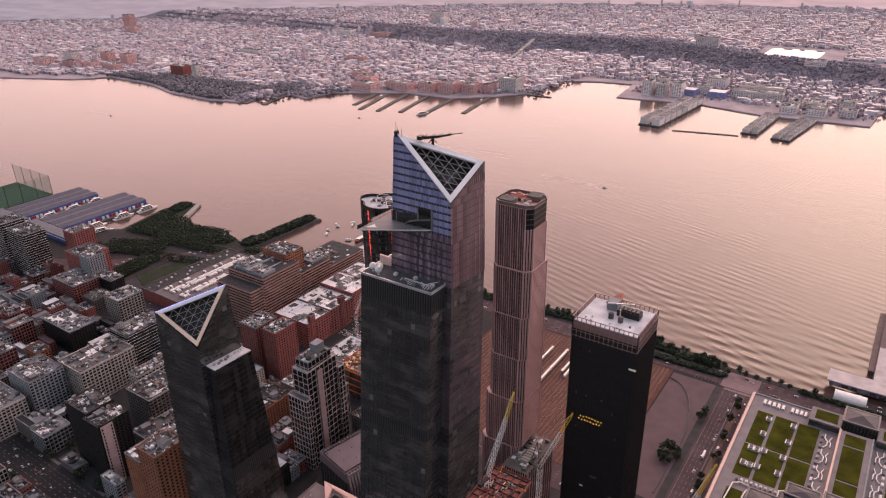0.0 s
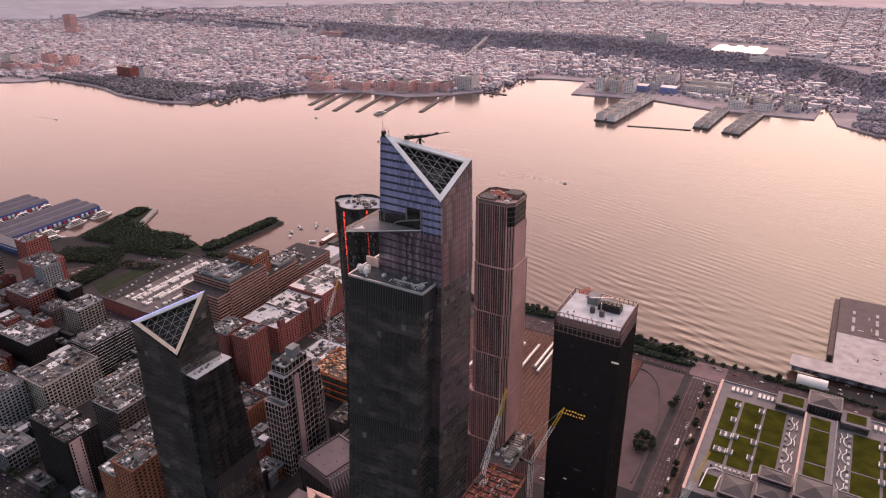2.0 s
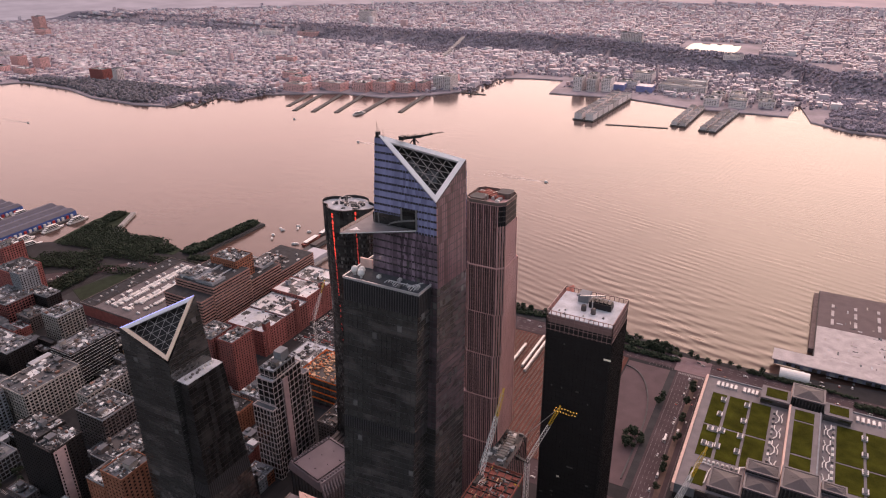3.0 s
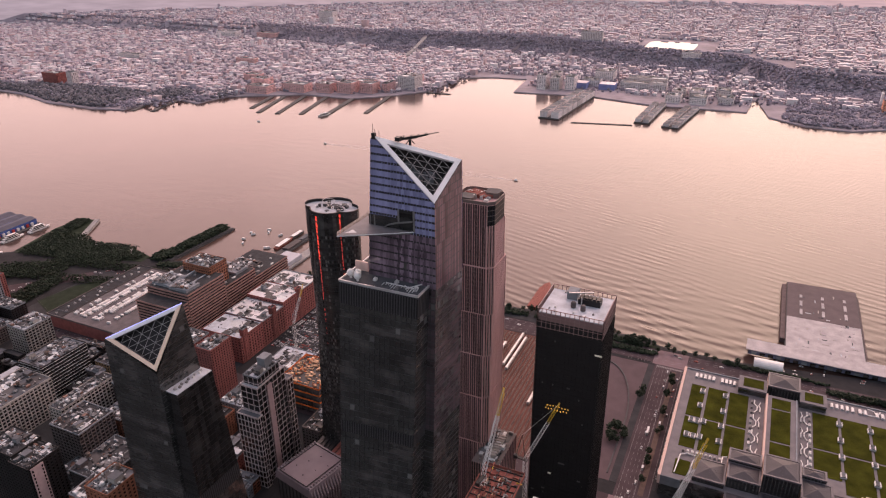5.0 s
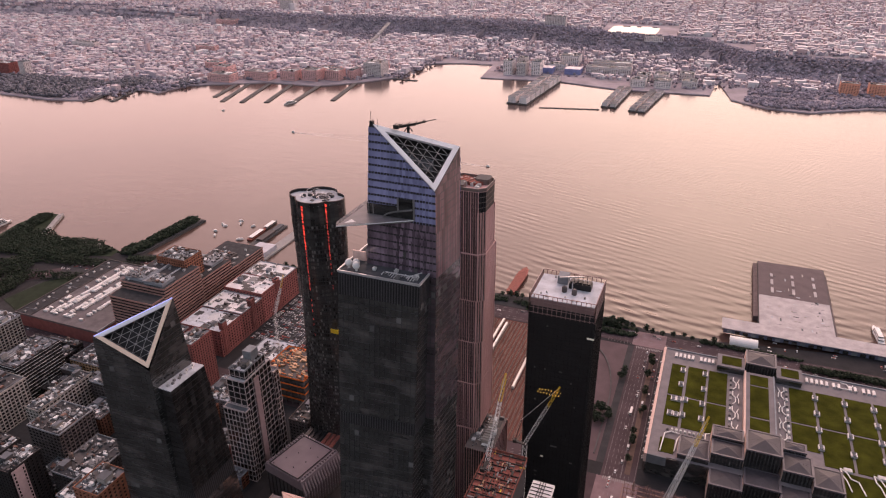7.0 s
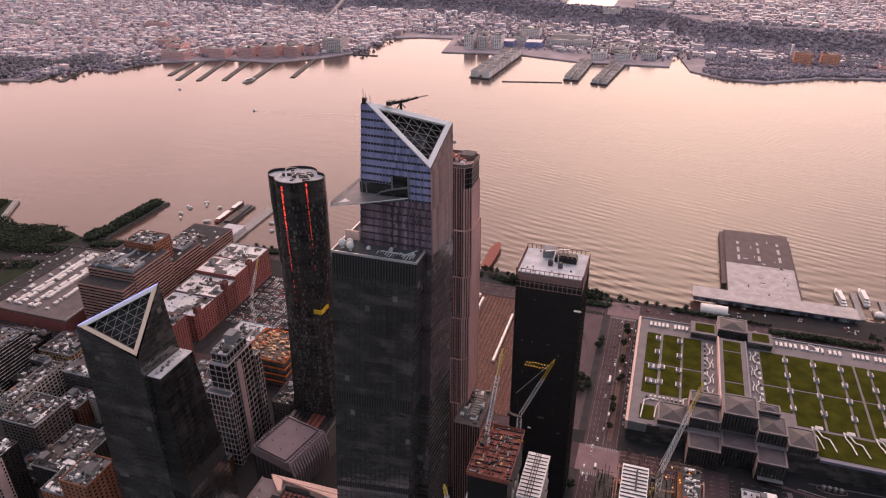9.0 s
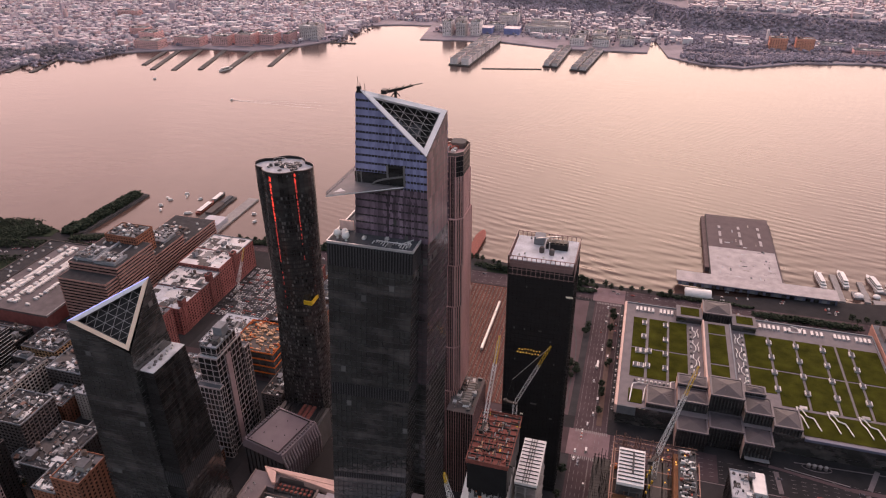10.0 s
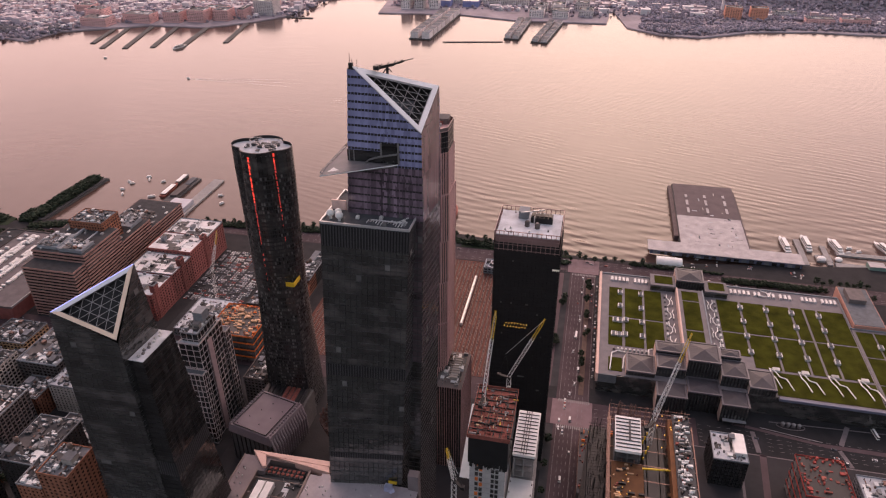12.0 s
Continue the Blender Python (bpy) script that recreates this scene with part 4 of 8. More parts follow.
P_314 = [(-45.6, -3.3), (6.0, -3.0), (6.2, 12.0), (-45.0, 38.0)]
P_000 = [(-58.0, -20.0), (-9.5, -8.0), (-8.0, 12.0), (-60.0, 46.0)]
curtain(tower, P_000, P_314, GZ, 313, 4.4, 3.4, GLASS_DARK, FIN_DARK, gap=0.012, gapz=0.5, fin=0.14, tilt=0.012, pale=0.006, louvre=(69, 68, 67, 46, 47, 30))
mb = MB()
mb.prism(P_314, 312.5, 314.0)
shoulder = part("shoulder_roof", mb, GREYROOF, tower)
mb = MB()
for i in range(4):
    a, b = Vector((*P_314[i], 314)), Vector((*P_314[(i + 1) % 4], 314))
    mb.beam(a + Vector((0, 0, .5)), b + Vector((0, 0, .5)), 0.8, h=1.4)
part("parapet", mb, STEEL, tower)
for dx, dy, r in ((-41.5, 3.2, 2.3), (-37.6, 5.0, 2.2), (-35.6, 1.2, 2.3)):
    mb = MB()
    mb.dome((dx, dy, 314 + 1.2 + r), r, seg=14, rings=8)
    mb.tube((dx, dy, 314), (dx, dy, 315.8), 0.8, sides=8)
    part("radome", mb, WHITE, tower, "white ball-shaped antenna cover")
mb = MB()
mb.box(-44.8, -36, 14, 15, 314, 320)
part("screen_wall", mb, mat("pink_lit_panel", (0.72, 0.50, 0.44), 0.6), tower, "pale pinkish plant screen")
mb = MB()
for i in range(14):
    x = -20 + i * 1.7
    mb.tube((x, 2 + 2 * math.sin(i), 314), (x + 1.2, 3.5, 314 + rnd.uniform(0.8, 2.2)), 0.35, sides=6)
mb.tube((-18, 4, 315.2), (2, 3, 315.6), 0.4, sides=6)
mb.tube((-4, 1.0, 315.4), (3, 8, 316.4), 0.35, sides=6)
part("pipework", mb, STEEL, tower)
for i in range(5):
    roof_unit(tower, rnd.uniform(-30, 3), rnd.uniform(0, 9), 314, 2, 2.4, 1.4)


FRAME_LATTICE = mat("lattice_steel", (0.30, 0.28, 0.28), 0.5, var=0.2)


def crown_frame(parent, a, b, c, normal, depth, width, mats, lattice):
    """The open triangular top: three broad bands round a space lattice over a dark well."""
    pts = [a, b, c]
    g = (a + b + c) / 3
    inner = []
    for i in range(3):
        p, q, r = pts[i], pts[(i + 1) % 3], pts[(i + 2) % 3]
        u, w = (q - p).normalized(), (r - p).normalized()
        half = math.acos(max(-1, min(1, u.dot(w)))) / 2
        inner.append(p + (u + w).normalized() * (width / math.sin(half)))
    for i in range(3):
        j = (i + 1) % 3
        mb = MB()
        up = normal * 0.35
        mb.poly([pts[i] + up, pts[j] + up, inner[j] + up, inner[i] + up])
        dn = -normal * depth
        mb.poly([inner[i] + up, inner[j] + up, inner[j] - normal, inner[i] - normal])
        mb.poly([inner[i] - normal, inner[j] - normal, inner[j] + dn, inner[i] + dn], 1)
        mb.poly([pts[j] + up, pts[i] + up, pts[i] - normal * 0.8, pts[j] - normal * 0.8])
        part("crown_band", mb, [mats[i], FRAME_DARK], parent, "broad pale metal band round the open crown")
    mb = MB()
    n = lattice
    bar = lambda s, t, w=0.26: mb.beam(s - normal * 1.2, t - normal * 1.2, w)
    P = lambda i, j: inner[0] + (inner[1] - inner[0]) * (i / n) + (inner[2] - inner[0]) * (j / n)
    for i in range(n + 1):
        for j in range(n + 1 - i):
            if i + j < n:
                bar(P(i, j), P(i + 1, j))
                bar(P(i, j), P(i, j + 1))
                bar(P(i + 1, j), P(i, j + 1))
    part("lattice", mb, FRAME_LATTICE, parent, "triangulated steel lattice")
    mb = MB()
    mb.poly([p - normal * depth for p in inner])
    part("well_floor", mb, FRAME_DARK, parent)
    return inner


BAND = mat("crown_metal", (0.78, 0.76, 0.77), 0.5, metal=0.15, var=0.15, size=12, fine=1.5)
# copy of the crown metal with golden evening light put into its colour
BAND_SUNLIT = mat("sunlit_crown_metal", (0.80, 0.60, 0.46), 0.5, metal=0.15, var=0.15, size=12, fine=1.5)
BAND_DARK = mat("underside_metal", (0.16, 0.15, 0.15), 0.5, var=0.2, size=8)
inner = crown_frame(tower, T_TL, T_V, T_TR, CROWN[1], 9.0, 2.8, [BAND, BAND, BAND], 6)
# roof behind the crown falls away from the ridge
mb = MB()
mb.poly([T_TL, T_TR, (12, 42.4, 378), (-22, 43.8, 350.4), (-28.6, 14, 392)])
part("back_roof", mb, FRAME_DARK, tower)
mb = MB()
for i in range(20):
    s, t = rnd.uniform(0.15, 0.7), rnd.uniform(0.1, 0.25)
    p = inner[0] * (1 - s - t) + inner[1] * s + inner[2] * t - CROWN[1] * 8
    q = inner[0] * 0.2 + inner[1] * 0.3 + inner[2] * 0.5 - CROWN[1] * 7
    p = lerp(p, q, rnd.uniform(0, 0.9))
    mb.box(p[0], p[0] + rnd.uniform(1, 3), p[1], p[1] + rnd.uniform(1, 3), p[2] - 2, p[2] + rnd.uniform(0, 1.5))
part("plant_machinery", mb, GREYROOF, tower)
mb = MB()
mb.box(-27.6, -25.6, 12.2, 14.2, 398, 401)
for dx, h in ((-27.2, 5), (-26.0, 2), (-23.4, 1.5)):
    mb.tube((dx, 13.5, 398), (dx, 13.5, 401 + h), 0.14, sides=5)
part("mast", mb, FRAME_DARK, tower)
# window-washing crane on the ridge
mb = MB()
mb.tube((-11, 26.0, 388), (-11, 26.0, 395.6), 0.8, sides=8)
mb.beam((-13.0, 24.6, 393), (-11, 26, 396), 0.5)
mb.beam((-9.0, 27.4, 393), (-11, 26, 396), 0.5)
rig = part("maintenance_crane", mb, FRAME_DARK, tower, "black window-cleaning crane on the ridge")
mb = MB()
mb.box(-16.2, -13.4, 17.8, 21.6, 396.2, 398.4)
mb.beam((-14.5, 20.5, 396.9), (-8.5, 29.5, 396.6), 1.5)
mb.beam((-8.5, 29.5, 396.6), (-4.6, 35.4, 396.9), 1.0)
mb.beam((-4.6, 35.4, 396.9), (-0.6, 41.2, 396.9), 0.4)
for k in range(4):
    mb.beam((-13.5 + k * 2.6, 22 + k * 4, 397.2), (-12.9 + k * 2.6, 23 + k * 4, 398.5 - 0.2 * k), 0.35)
part("boom", mb, FRAME_DARK, rig)

# lookout deck
deck_z = 347.0
mb = MB()
tri = [(-39.6, -11.0), (-2.8, 11.4), (-32.0, 12.6), (-31.6, 32.0), (-38.6, 29.5)]
tri2 = [(-36.0, -4.0), (-6.0, 11.8), (-32.0, 12.6), (-31.6, 31.0), (-35.6, 28.0)]
mb.prism(tri2, deck_z - 2.4, deck_z - 0.6, 2, ring2=tri)
mb.prism(tri, deck_z - 0.6, deck_z, 1, 0)
deck = part("lookout_deck", mb, [mat("deck_paving", (0.17, 0.155, 0.16), 0.6, var=0.25, size=6), BAND, BAND_DARK], tower, "triangular outdoor lookout deck jutting from the tower")
mb = MB()
mb.poly([(-37.6, -5.6, deck_z + 0.05), (-31.8, -2.2, deck_z + 0.05), (-36.0, 0.6, deck_z + 0.05)])
part("glass_floor", mb, WHITE, deck)
RAILGLASS = bpy.data.materials.new("rail_glass")
RAILGLASS.use_nodes = True
_b = RAILGLASS.node_tree.nodes["Principled BSDF"]
_b.inputs["Transmission Weight"].default_value, _b.inputs["Roughness"].default_value, _b.inputs["IOR"].default_value = 1.0, 0.02, 1.1
_b.inputs["Base Color"].default_value = (0.85, 0.87, 0.88, 1)
for p, q in zip([(-32.0, 31.8), tri[4], tri[0]], [tri[4], tri[0], tri[1]]):
    n = max(1, int(math.hypot(q[0] - p[0], q[1] - p[1]) / 3.2))
    for i in range(n):
        a, b = lerp(p, q, i / n), lerp(p, q, (i + 0.94) / n)
        out = Vector((b[1] - a[1], a[0] - b[0], 0)).normalized() * 0.5
        mb = MB()
        mb.poly([(*a, deck_z), (*b, deck_z), (b[0] - out.x, b[1] - out.y, deck_z + 2.6), (a[0] - out.x, a[1] - out.y, deck_z + 2.6)])
        part("rail_pane", mb, RAILGLASS, deck)
# flat black sheets on the solid facade stand for the recess's shade
mb = MB()
mb.box(-31.6, -12.0, 11.3, 11.6, deck_z + 0.1, deck_z + 6.6)
mb.box(-12.0, -2.2, 11.3, 11.6, deck_z + 0.1, deck_z + 11.8)
part("deck_entrance", mb, GLASS_BLACK, tower, "black glass sheet standing in for the shaded entrance recess")
for q in ((-12.6, -11.6, 4.5, 11.8), (-2.9, -1.9, 0.0, 12.4), (-28.0, -27.4, 0.0, 6.6), (-30.6, -30.2, 0.0, 6.6)):
    mb = MB()
    mb.box(q[0], q[1], 10.9, 11.7, deck_z + q[2], deck_z + q[3])
    part("deck_pillar", mb, BAND_DARK, tower)
mb = MB()
for q in range(8):
    u, w = q / 8, (q + 1) / 8
    mb.beam((-21 + 18 * u, 10.2, deck_z + 0.3 + 6.0 * u ** 0.6), (-21 + 18 * w, 10.2, deck_z + 0.3 + 6.0 * w ** 0.6), 1.5, h=0.6)
part("deck_stair", mb, BAND_DARK, tower, "stepped seating stair rising from the deck")

# ---- second raked tower with a triangular crown ----
t10 = thing("glass_tower", -185, -25, GZ, "dark raked glass tower with a triangular open crown", "skyscraper")
U_TL, U_V, U_AP = Vector((-205.0, -45.5, 258.0)), Vector((-168.2, -42.0, 240.2)), Vector((-167.6, -11.2, 275.6))
_n2 = (U_V - U_TL).cross(U_AP - U_TL).normalized()
CROWN10 = (U_TL, _n2 if _n2.z > 0 else -_n2)
Q_TOP = [(-206.0, -45.5), (-168.2, -42.0), (-167.6, -10.8), (-204.0, -9.0)]
Q_BOT = [(-214.0, -47.0), (-160.0, -47.0), (-150.0, -2.0), (-212.0, 0.0)]
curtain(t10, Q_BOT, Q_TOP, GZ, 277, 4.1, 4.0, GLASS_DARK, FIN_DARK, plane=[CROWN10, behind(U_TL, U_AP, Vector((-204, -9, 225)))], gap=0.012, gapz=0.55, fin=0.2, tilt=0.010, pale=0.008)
_strip = mat("violet_light_strip", (0.5, 0.5, 0.9), 0.4, emit=(0.40, 0.42, 1.0, 0.9))
mb = MB()
mb.beam(U_TL + CROWN10[1] * 0.5, U_AP + CROWN10[1] * 0.5, 0.4)
part("light_strip", mb, _strip, t10, "violet-blue light strip along the crown edge")
inner10 = crown_frame(t10, U_TL, U_V, U_AP, CROWN10[1], 8.0, 2.5, [BAND_SUNLIT, BAND_SUNLIT, BAND], 6)
mb = MB()
mb.poly([U_TL, U_AP, (-168.2, -10.9, 273), (-203.8, -9.2, 225.4), (-205.6, -40, 250)])
part("back_roof", mb, FRAME_DARK, t10)
N_TOP = [(-166.5, -39.5), (-156.0, -39.8), (-154.8, -8.0), (-165.5, -8.0)]
N_BOT = [(-160.0, -50.0), (-141.0, -50.0), (-139.5, 2.0), (-158.0, 2.0)]
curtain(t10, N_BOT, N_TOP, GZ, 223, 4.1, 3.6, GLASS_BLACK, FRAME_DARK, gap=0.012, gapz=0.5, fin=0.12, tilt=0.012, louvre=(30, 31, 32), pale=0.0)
mb = MB()
mb.prism(N_TOP, 222.5, 223.6)
part("shoulder_roof", mb, MEMBRANE, t10)
for i in range(9):
    roof_unit(t10, -160.8 + (0.8 if i % 2 else -0.6), -36 + i * 3.1, 223.6, 1.6, 1.5, 1.1)

# ---- slim square-shouldered limestone and bronze tower ----
t35 = thing("limestone_tower", -15, 150, GZ, "slender tower with pale stone fins and stepped setbacks", "skyscraper")
fins = [(-40.0, -5.0, 129, 170, 4, 104), (-37.0, -2.0, 130, 168, 104, 150), (-33.9, -2.2, 131, 168, 150, 190), (-33.5, -1.6, 131.5, 167, 190, 228), (-33.2, -1.0, 132, 166, 228, 268), (-33.6, -1.8, 134, 163, 268, 318)]
for k, (x0, x1, y0, y1, z0, z1) in enumerate(fins):
    c = 4.5
    ring = [(x0 + c, y0), (x1 - c, y0), (x1, y0 + c), (x1, y1 - c), (x1 - c, y1), (x0 + c, y1), (x0, y1 - c), (x0, y0 + c)]
    # rosy sides carry painted sky reflection
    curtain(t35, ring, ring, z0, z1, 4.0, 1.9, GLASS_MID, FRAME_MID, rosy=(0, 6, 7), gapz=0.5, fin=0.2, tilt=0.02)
    mb = MB()
    for i in range(8):
        a, b = ring[i], ring[(i + 1) % 8]
        w = math.hypot(b[0] - a[0], b[1] - a[1])
        n = max(1, round(w / 1.9))
        t = ((b[0] - a[0]) / w, (b[1] - a[1]) / w)
        for q in range(n + 1):
            p = lerp(a, b, q / n)
            stone = i in (1, 2, 3) and (k < 5 or p[1] > 0)
            wd = 1.15 if stone else 0.42 if q % 3 == 0 else 0.2
            zt = z1 - 16 if stone and k == 5 else z1
            if i in (2,):
                mb.box(p[0] - 0.3, p[0] + 0.35, p[1] - wd / 2, p[1] + wd / 2, z0, zt)
            else:
                mb.beam((p[0] + t[1] * 0.2, p[1] - t[0] * 0.2, z0), (p[0] + t[1] * 0.2, p[1] - t[0] * 0.2, zt), wd, h=0.7)
    o = part("stone_fin_cladding", mb, LIMESTONE, t35, "vertical pale stone fins")
    o["kind"] = "stuff"
    mb = MB()
    mb.prism(ring, z1 - 0.1, z1 + 0.2)
    for i in range(8):
        a, b = ring[i], ring[(i + 1) % 8]
        mb.beam((*a, z1 + 0.2), (*b, z1 + 0.2), 0.5, h=0.6)
    part("setback_ledge", mb, LIMESTONE, t35)
mb = MB()
for a, b in zip(ring, ring[1:] + ring[:1]):
    mb.beam((*a, 319.6), (*b, 319.6), 0.5, h=2.6)
part("crown_parapet", mb, FRAME_MID, t35, "thin bronze parapet round the roof")
for q in ((-31, -19, 136, 147, 3.4), (-15, -4, 150, 161, 4.4)):
    mb = MB()
    mb.prism([(q[0] + 2, q[2]), (q[1] - 2, q[2]), (q[1], q[2] + 2), (q[1], q[3] - 2), (q[1] - 2, q[3]), (q[0] + 2, q[3]), (q[0], q[3] - 2), (q[0], q[2] + 2)], 318, 318 + q[4], 0, 1)
    part("plant_room", mb, [FRAME_MID, CONC_DARK], t35)
mb = MB()
mb.prism([(-30, 150), (-12, 144), (-8, 150), (-26, 160)], 318, 320.8)
for k in range(6):
    mb.beam((-29 + k * 3.4, 149.6 - k * 1.1, 321), (-25 + k * 3, 159.4 - k * 1.6, 321), 0.5)
part("rooftop_plant", mb, RUST, t35, "rusty brown roof plant")
for i in range(12):
    roof_unit(t35, rnd.uniform(-29, -6), rnd.uniform(138, 159), 318.2, rnd.uniform(1.5, 4), rnd.uniform(1.5, 4), rnd.uniform(1.2, 3))

# ---- lobed dark tower ----
# glow painted for the seam's broken red reflections, no lamp there
RED_REFLECTION = mat("dim_red_reflection", (0.5, 0.08, 0.06), 0.4, emit=(1.0, 0.07, 0.06, 0.35))
t15 = thing("lobed_tower", -164, 166, GZ, "dark glass tower with rounded lobes and a red-lit seam", "skyscraper")


def lobes(s, low=0.0):
    out = []
    for i in range(40):
        a = 2 * math.pi * i / 40 - math.pi / 2 + math.pi / 4
        rr = (18.6 + 5.6 * abs(math.sin(2 * (a - math.pi / 4))) ** 0.8)
        out.append((-164.2 + s * rr * math.cos(a) * 1.08, 166.5 + s * rr * math.sin(a) * 0.82))
    return out


def square(s):
    out = []
    for i in range(40):
        a = 2 * math.pi * i / 40 - math.pi / 4
        c, d = math.cos(a), math.sin(a)
        m = max(abs(c), abs(d))
        out.append((-164.2 + s * 19 * c / m, 166.5 + s * 16 * d / m))
    return out


_top, _mid, _low = lobes(1.0), [lerp(a, b, 0.5) for a, b in zip(lobes(1.0), square(1.08))], square(1.15)
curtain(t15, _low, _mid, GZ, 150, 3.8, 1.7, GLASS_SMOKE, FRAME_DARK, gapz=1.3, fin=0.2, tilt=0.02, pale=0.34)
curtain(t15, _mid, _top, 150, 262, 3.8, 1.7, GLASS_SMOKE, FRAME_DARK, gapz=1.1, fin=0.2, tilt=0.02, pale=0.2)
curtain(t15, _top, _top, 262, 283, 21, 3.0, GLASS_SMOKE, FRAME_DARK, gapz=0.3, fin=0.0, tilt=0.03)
mb = MB()
mb.prism(_top, 279, 280.5)
part("roof", mb, MEMBRANE, t15)
mb = MB()
for i in range(40):
    mb.beam((*_top[i], 283.1), (*_top[(i + 1) % 40], 283.1), 0.45, h=0.6)
part("parapet", mb, FRAME_MID, t15)
for i in range(26):
    mb = MB()
    a, d = rnd.uniform(0, 6.28), rnd.uniform(2, 15)
    x, y, w, e = -164 + d * math.cos(a), 166.5 + d * 0.75 * math.sin(a), rnd.uniform(1, 4), rnd.uniform(1, 3)
    mb.box(x, x + w, y, y + e, 280.5, 281.2 + rnd.uniform(0, 2.2))
    part("plant_box", mb, PLANT, t15, "grey or white rooftop plant box")
mb = MB()
for cx, cy in ((-171, 162), (-155, 162), (-156, 174), (-172, 174)):
    for i in range(10):
        a, b = 0.63 * i, 0.63 * (i + 1)
        mb.beam((cx + 6 * math.cos(a), cy + 5 * math.sin(a), 283.6), (cx + 6 * math.cos(b), cy + 5 * math.sin(b), 283.6), 0.3)
part("cleaning_track", mb, STEEL, t15, "curved rail of the window-cleaning rig")
for u, za, zb, n in ((34, 150, 281, 46), (0, 200, 281, 28)):
    for s in range(n):
        z0 = za + (zb - za) * s / n
        z1 = z0 + (zb - za) / n * rnd.uniform(0.45, 0.98)
        if s < n * 0.35 and rnd.random() < 0.35:
            continue
        wide = (0.12 + 0.26 * s / n) * rnd.uniform(0.5, 1.2)
        quad = []
        for z in (z0, z1):
            t = min(1, (z - 150) / 112)
            p, q = Vector(lerp(_mid[u], _top[u], t)), Vector(lerp(_mid[(u + 1) % 40], _top[(u + 1) % 40], t))
            o = Vector((q.y - p.y, p.x - q.x)).normalized() * 0.4
            quad.append([(*(p + o), z), (*(p.lerp(q, wide) + o), z)])
        mb = MB()
        mb.poly([quad[0][0], quad[0][1], quad[1][1], quad[1][0]])
        part("light_seam", mb, LAMP_RED if s > n * (0.66 if u else 0.86) else RED_REFLECTION, t15, "red light seam, its dim lower pieces glowing for its reflection")

_pod = [(-8.0, 112.0), (15.0, 112.0), (15.0, 160.0), (-8.0, 160.0)]
curtain(t35, _pod, _pod, GZ, 98, 4.2, 2.0, GLASS_MID, FRAME_MID, gapz=0.5, fin=0.15, tilt=0.02)
mb = MB()
for q in range(12):
    mb.box(-8.2 + q * 2.1, -7.9 + q * 2.1, 111.4, 112.1, GZ, 98.5)
    mb.box(14.9, 15.6, 113 + q * 4.1, 113.5 + q * 4.1, GZ, 98.5)
part("podium_fin_cladding", mb, LIMESTONE, t35, "thin pale fins on the low wing")["kind"] = "stuff"
mb = MB()
mb.prism(_pod, 97.8, 98.6)
part("wing_roof", mb, BRICK_BROWN, t35)
roof_plant(t35, -6, 13, 114, 158, 98.6, random.Random(5), 1.0)
mb = MB()
mb.box(3, 9, 122, 150, 98.6, 101.4)
for k in range(9):
    mb.box(1.5, 10.5, 122 + k * 3.2, 122.5 + k * 3.2, 101.4, 102.2)
part("cooling_frame", mb, STONE_BEIGE, t35, "white framed roof plant")

# ---- square dark tower with an open roof terrace ----
t55 = thing("square_tower", 60.5, 156, GZ, "square black glass tower with a screened roof terrace", "skyscraper")
X0, X1, Y0, Y1 = 35.2, 85.2, 134.8, 177.0
ring = [(X0, Y0), (X1, Y0), (X1, Y1), (X0, Y1)]
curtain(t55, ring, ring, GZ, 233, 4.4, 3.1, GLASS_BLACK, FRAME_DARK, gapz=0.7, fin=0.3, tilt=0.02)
mb = MB()
for q in range(34):
    y = Y0 + 0.6 + q * (Y1 - Y0 - 1.2) / 33
    mb.box(X1, X1 + 0.75, y - 0.14, y + 0.14, GZ, 226)
part("flank_fin_cladding", mb, FRAME_DARK, t55, "thin black fins up the flank")["kind"] = "stuff"
PINKSCREEN = mat("bronze_screen", (0.30, 0.19, 0.18), 0.5, var=0.2, size=9)
for i, (a, b) in enumerate(zip(ring, ring[1:] + ring[:1])):
    mb = MB()
    n = 14
    for q in range(n + 1):
        p = lerp(a, b, q / n)
        mb.beam((*p, 226), (*p, 243), 0.5)
    for z in (227, 231.5, 236.5, 242.8):
        mb.beam((*a, z), (*b, z), 0.45)
    part("screen_frame", mb, PINKSCREEN, t55, "bronze lattice screen round the roof")
mb = MB()
mb.box(X0 + 1.2, X1 - 1.2, Y0 + 1.2, Y1 - 1.2, 226, 238.6)
part("screen_panel", mb, PINKSCREEN, t55)
mb = MB()
mb.box(X0 + 1.0, X1 - 1.0, Y0 + 1.0, Y1 - 1.0, 238.6, 239.4)
part("roof", mb, MEMBRANE, t55)
mb = MB()
mb.box(50, 58, 163, 172, 239.4, 246)
part("lift_overrun", mb, STONE_GREY, t55)
mb = MB()
mb.box(60, 77, 158, 166, 239.4, 244)
for i in range(5):
    mb.box(61 + i * 3.2, 63.4 + i * 3.2, 159, 165, 244, 245.2)
part("cooling_plant", mb, FRAME_DARK, t55)
for x, y in ((58, 152), (66, 150)):
    mb = MB()
    mb.tube((x, y, 239.4), (x, y, 243), 2.0, sides=12)
    mb.tube((x, y, 243), (x, y, 244), 2.0, sides=12, r2=1.4)
    part("roof_tank", mb, BRICK_BROWN, t55, "brown round roof tank")
mb = MB()
mb.beam((52, 160, 246.5), (70, 166, 247.5), 0.8)
mb.tube((63, 157, 239.4), (63, 157, 246), 0.5, sides=6)
part("cleaning_rig", mb, STEEL, t55)
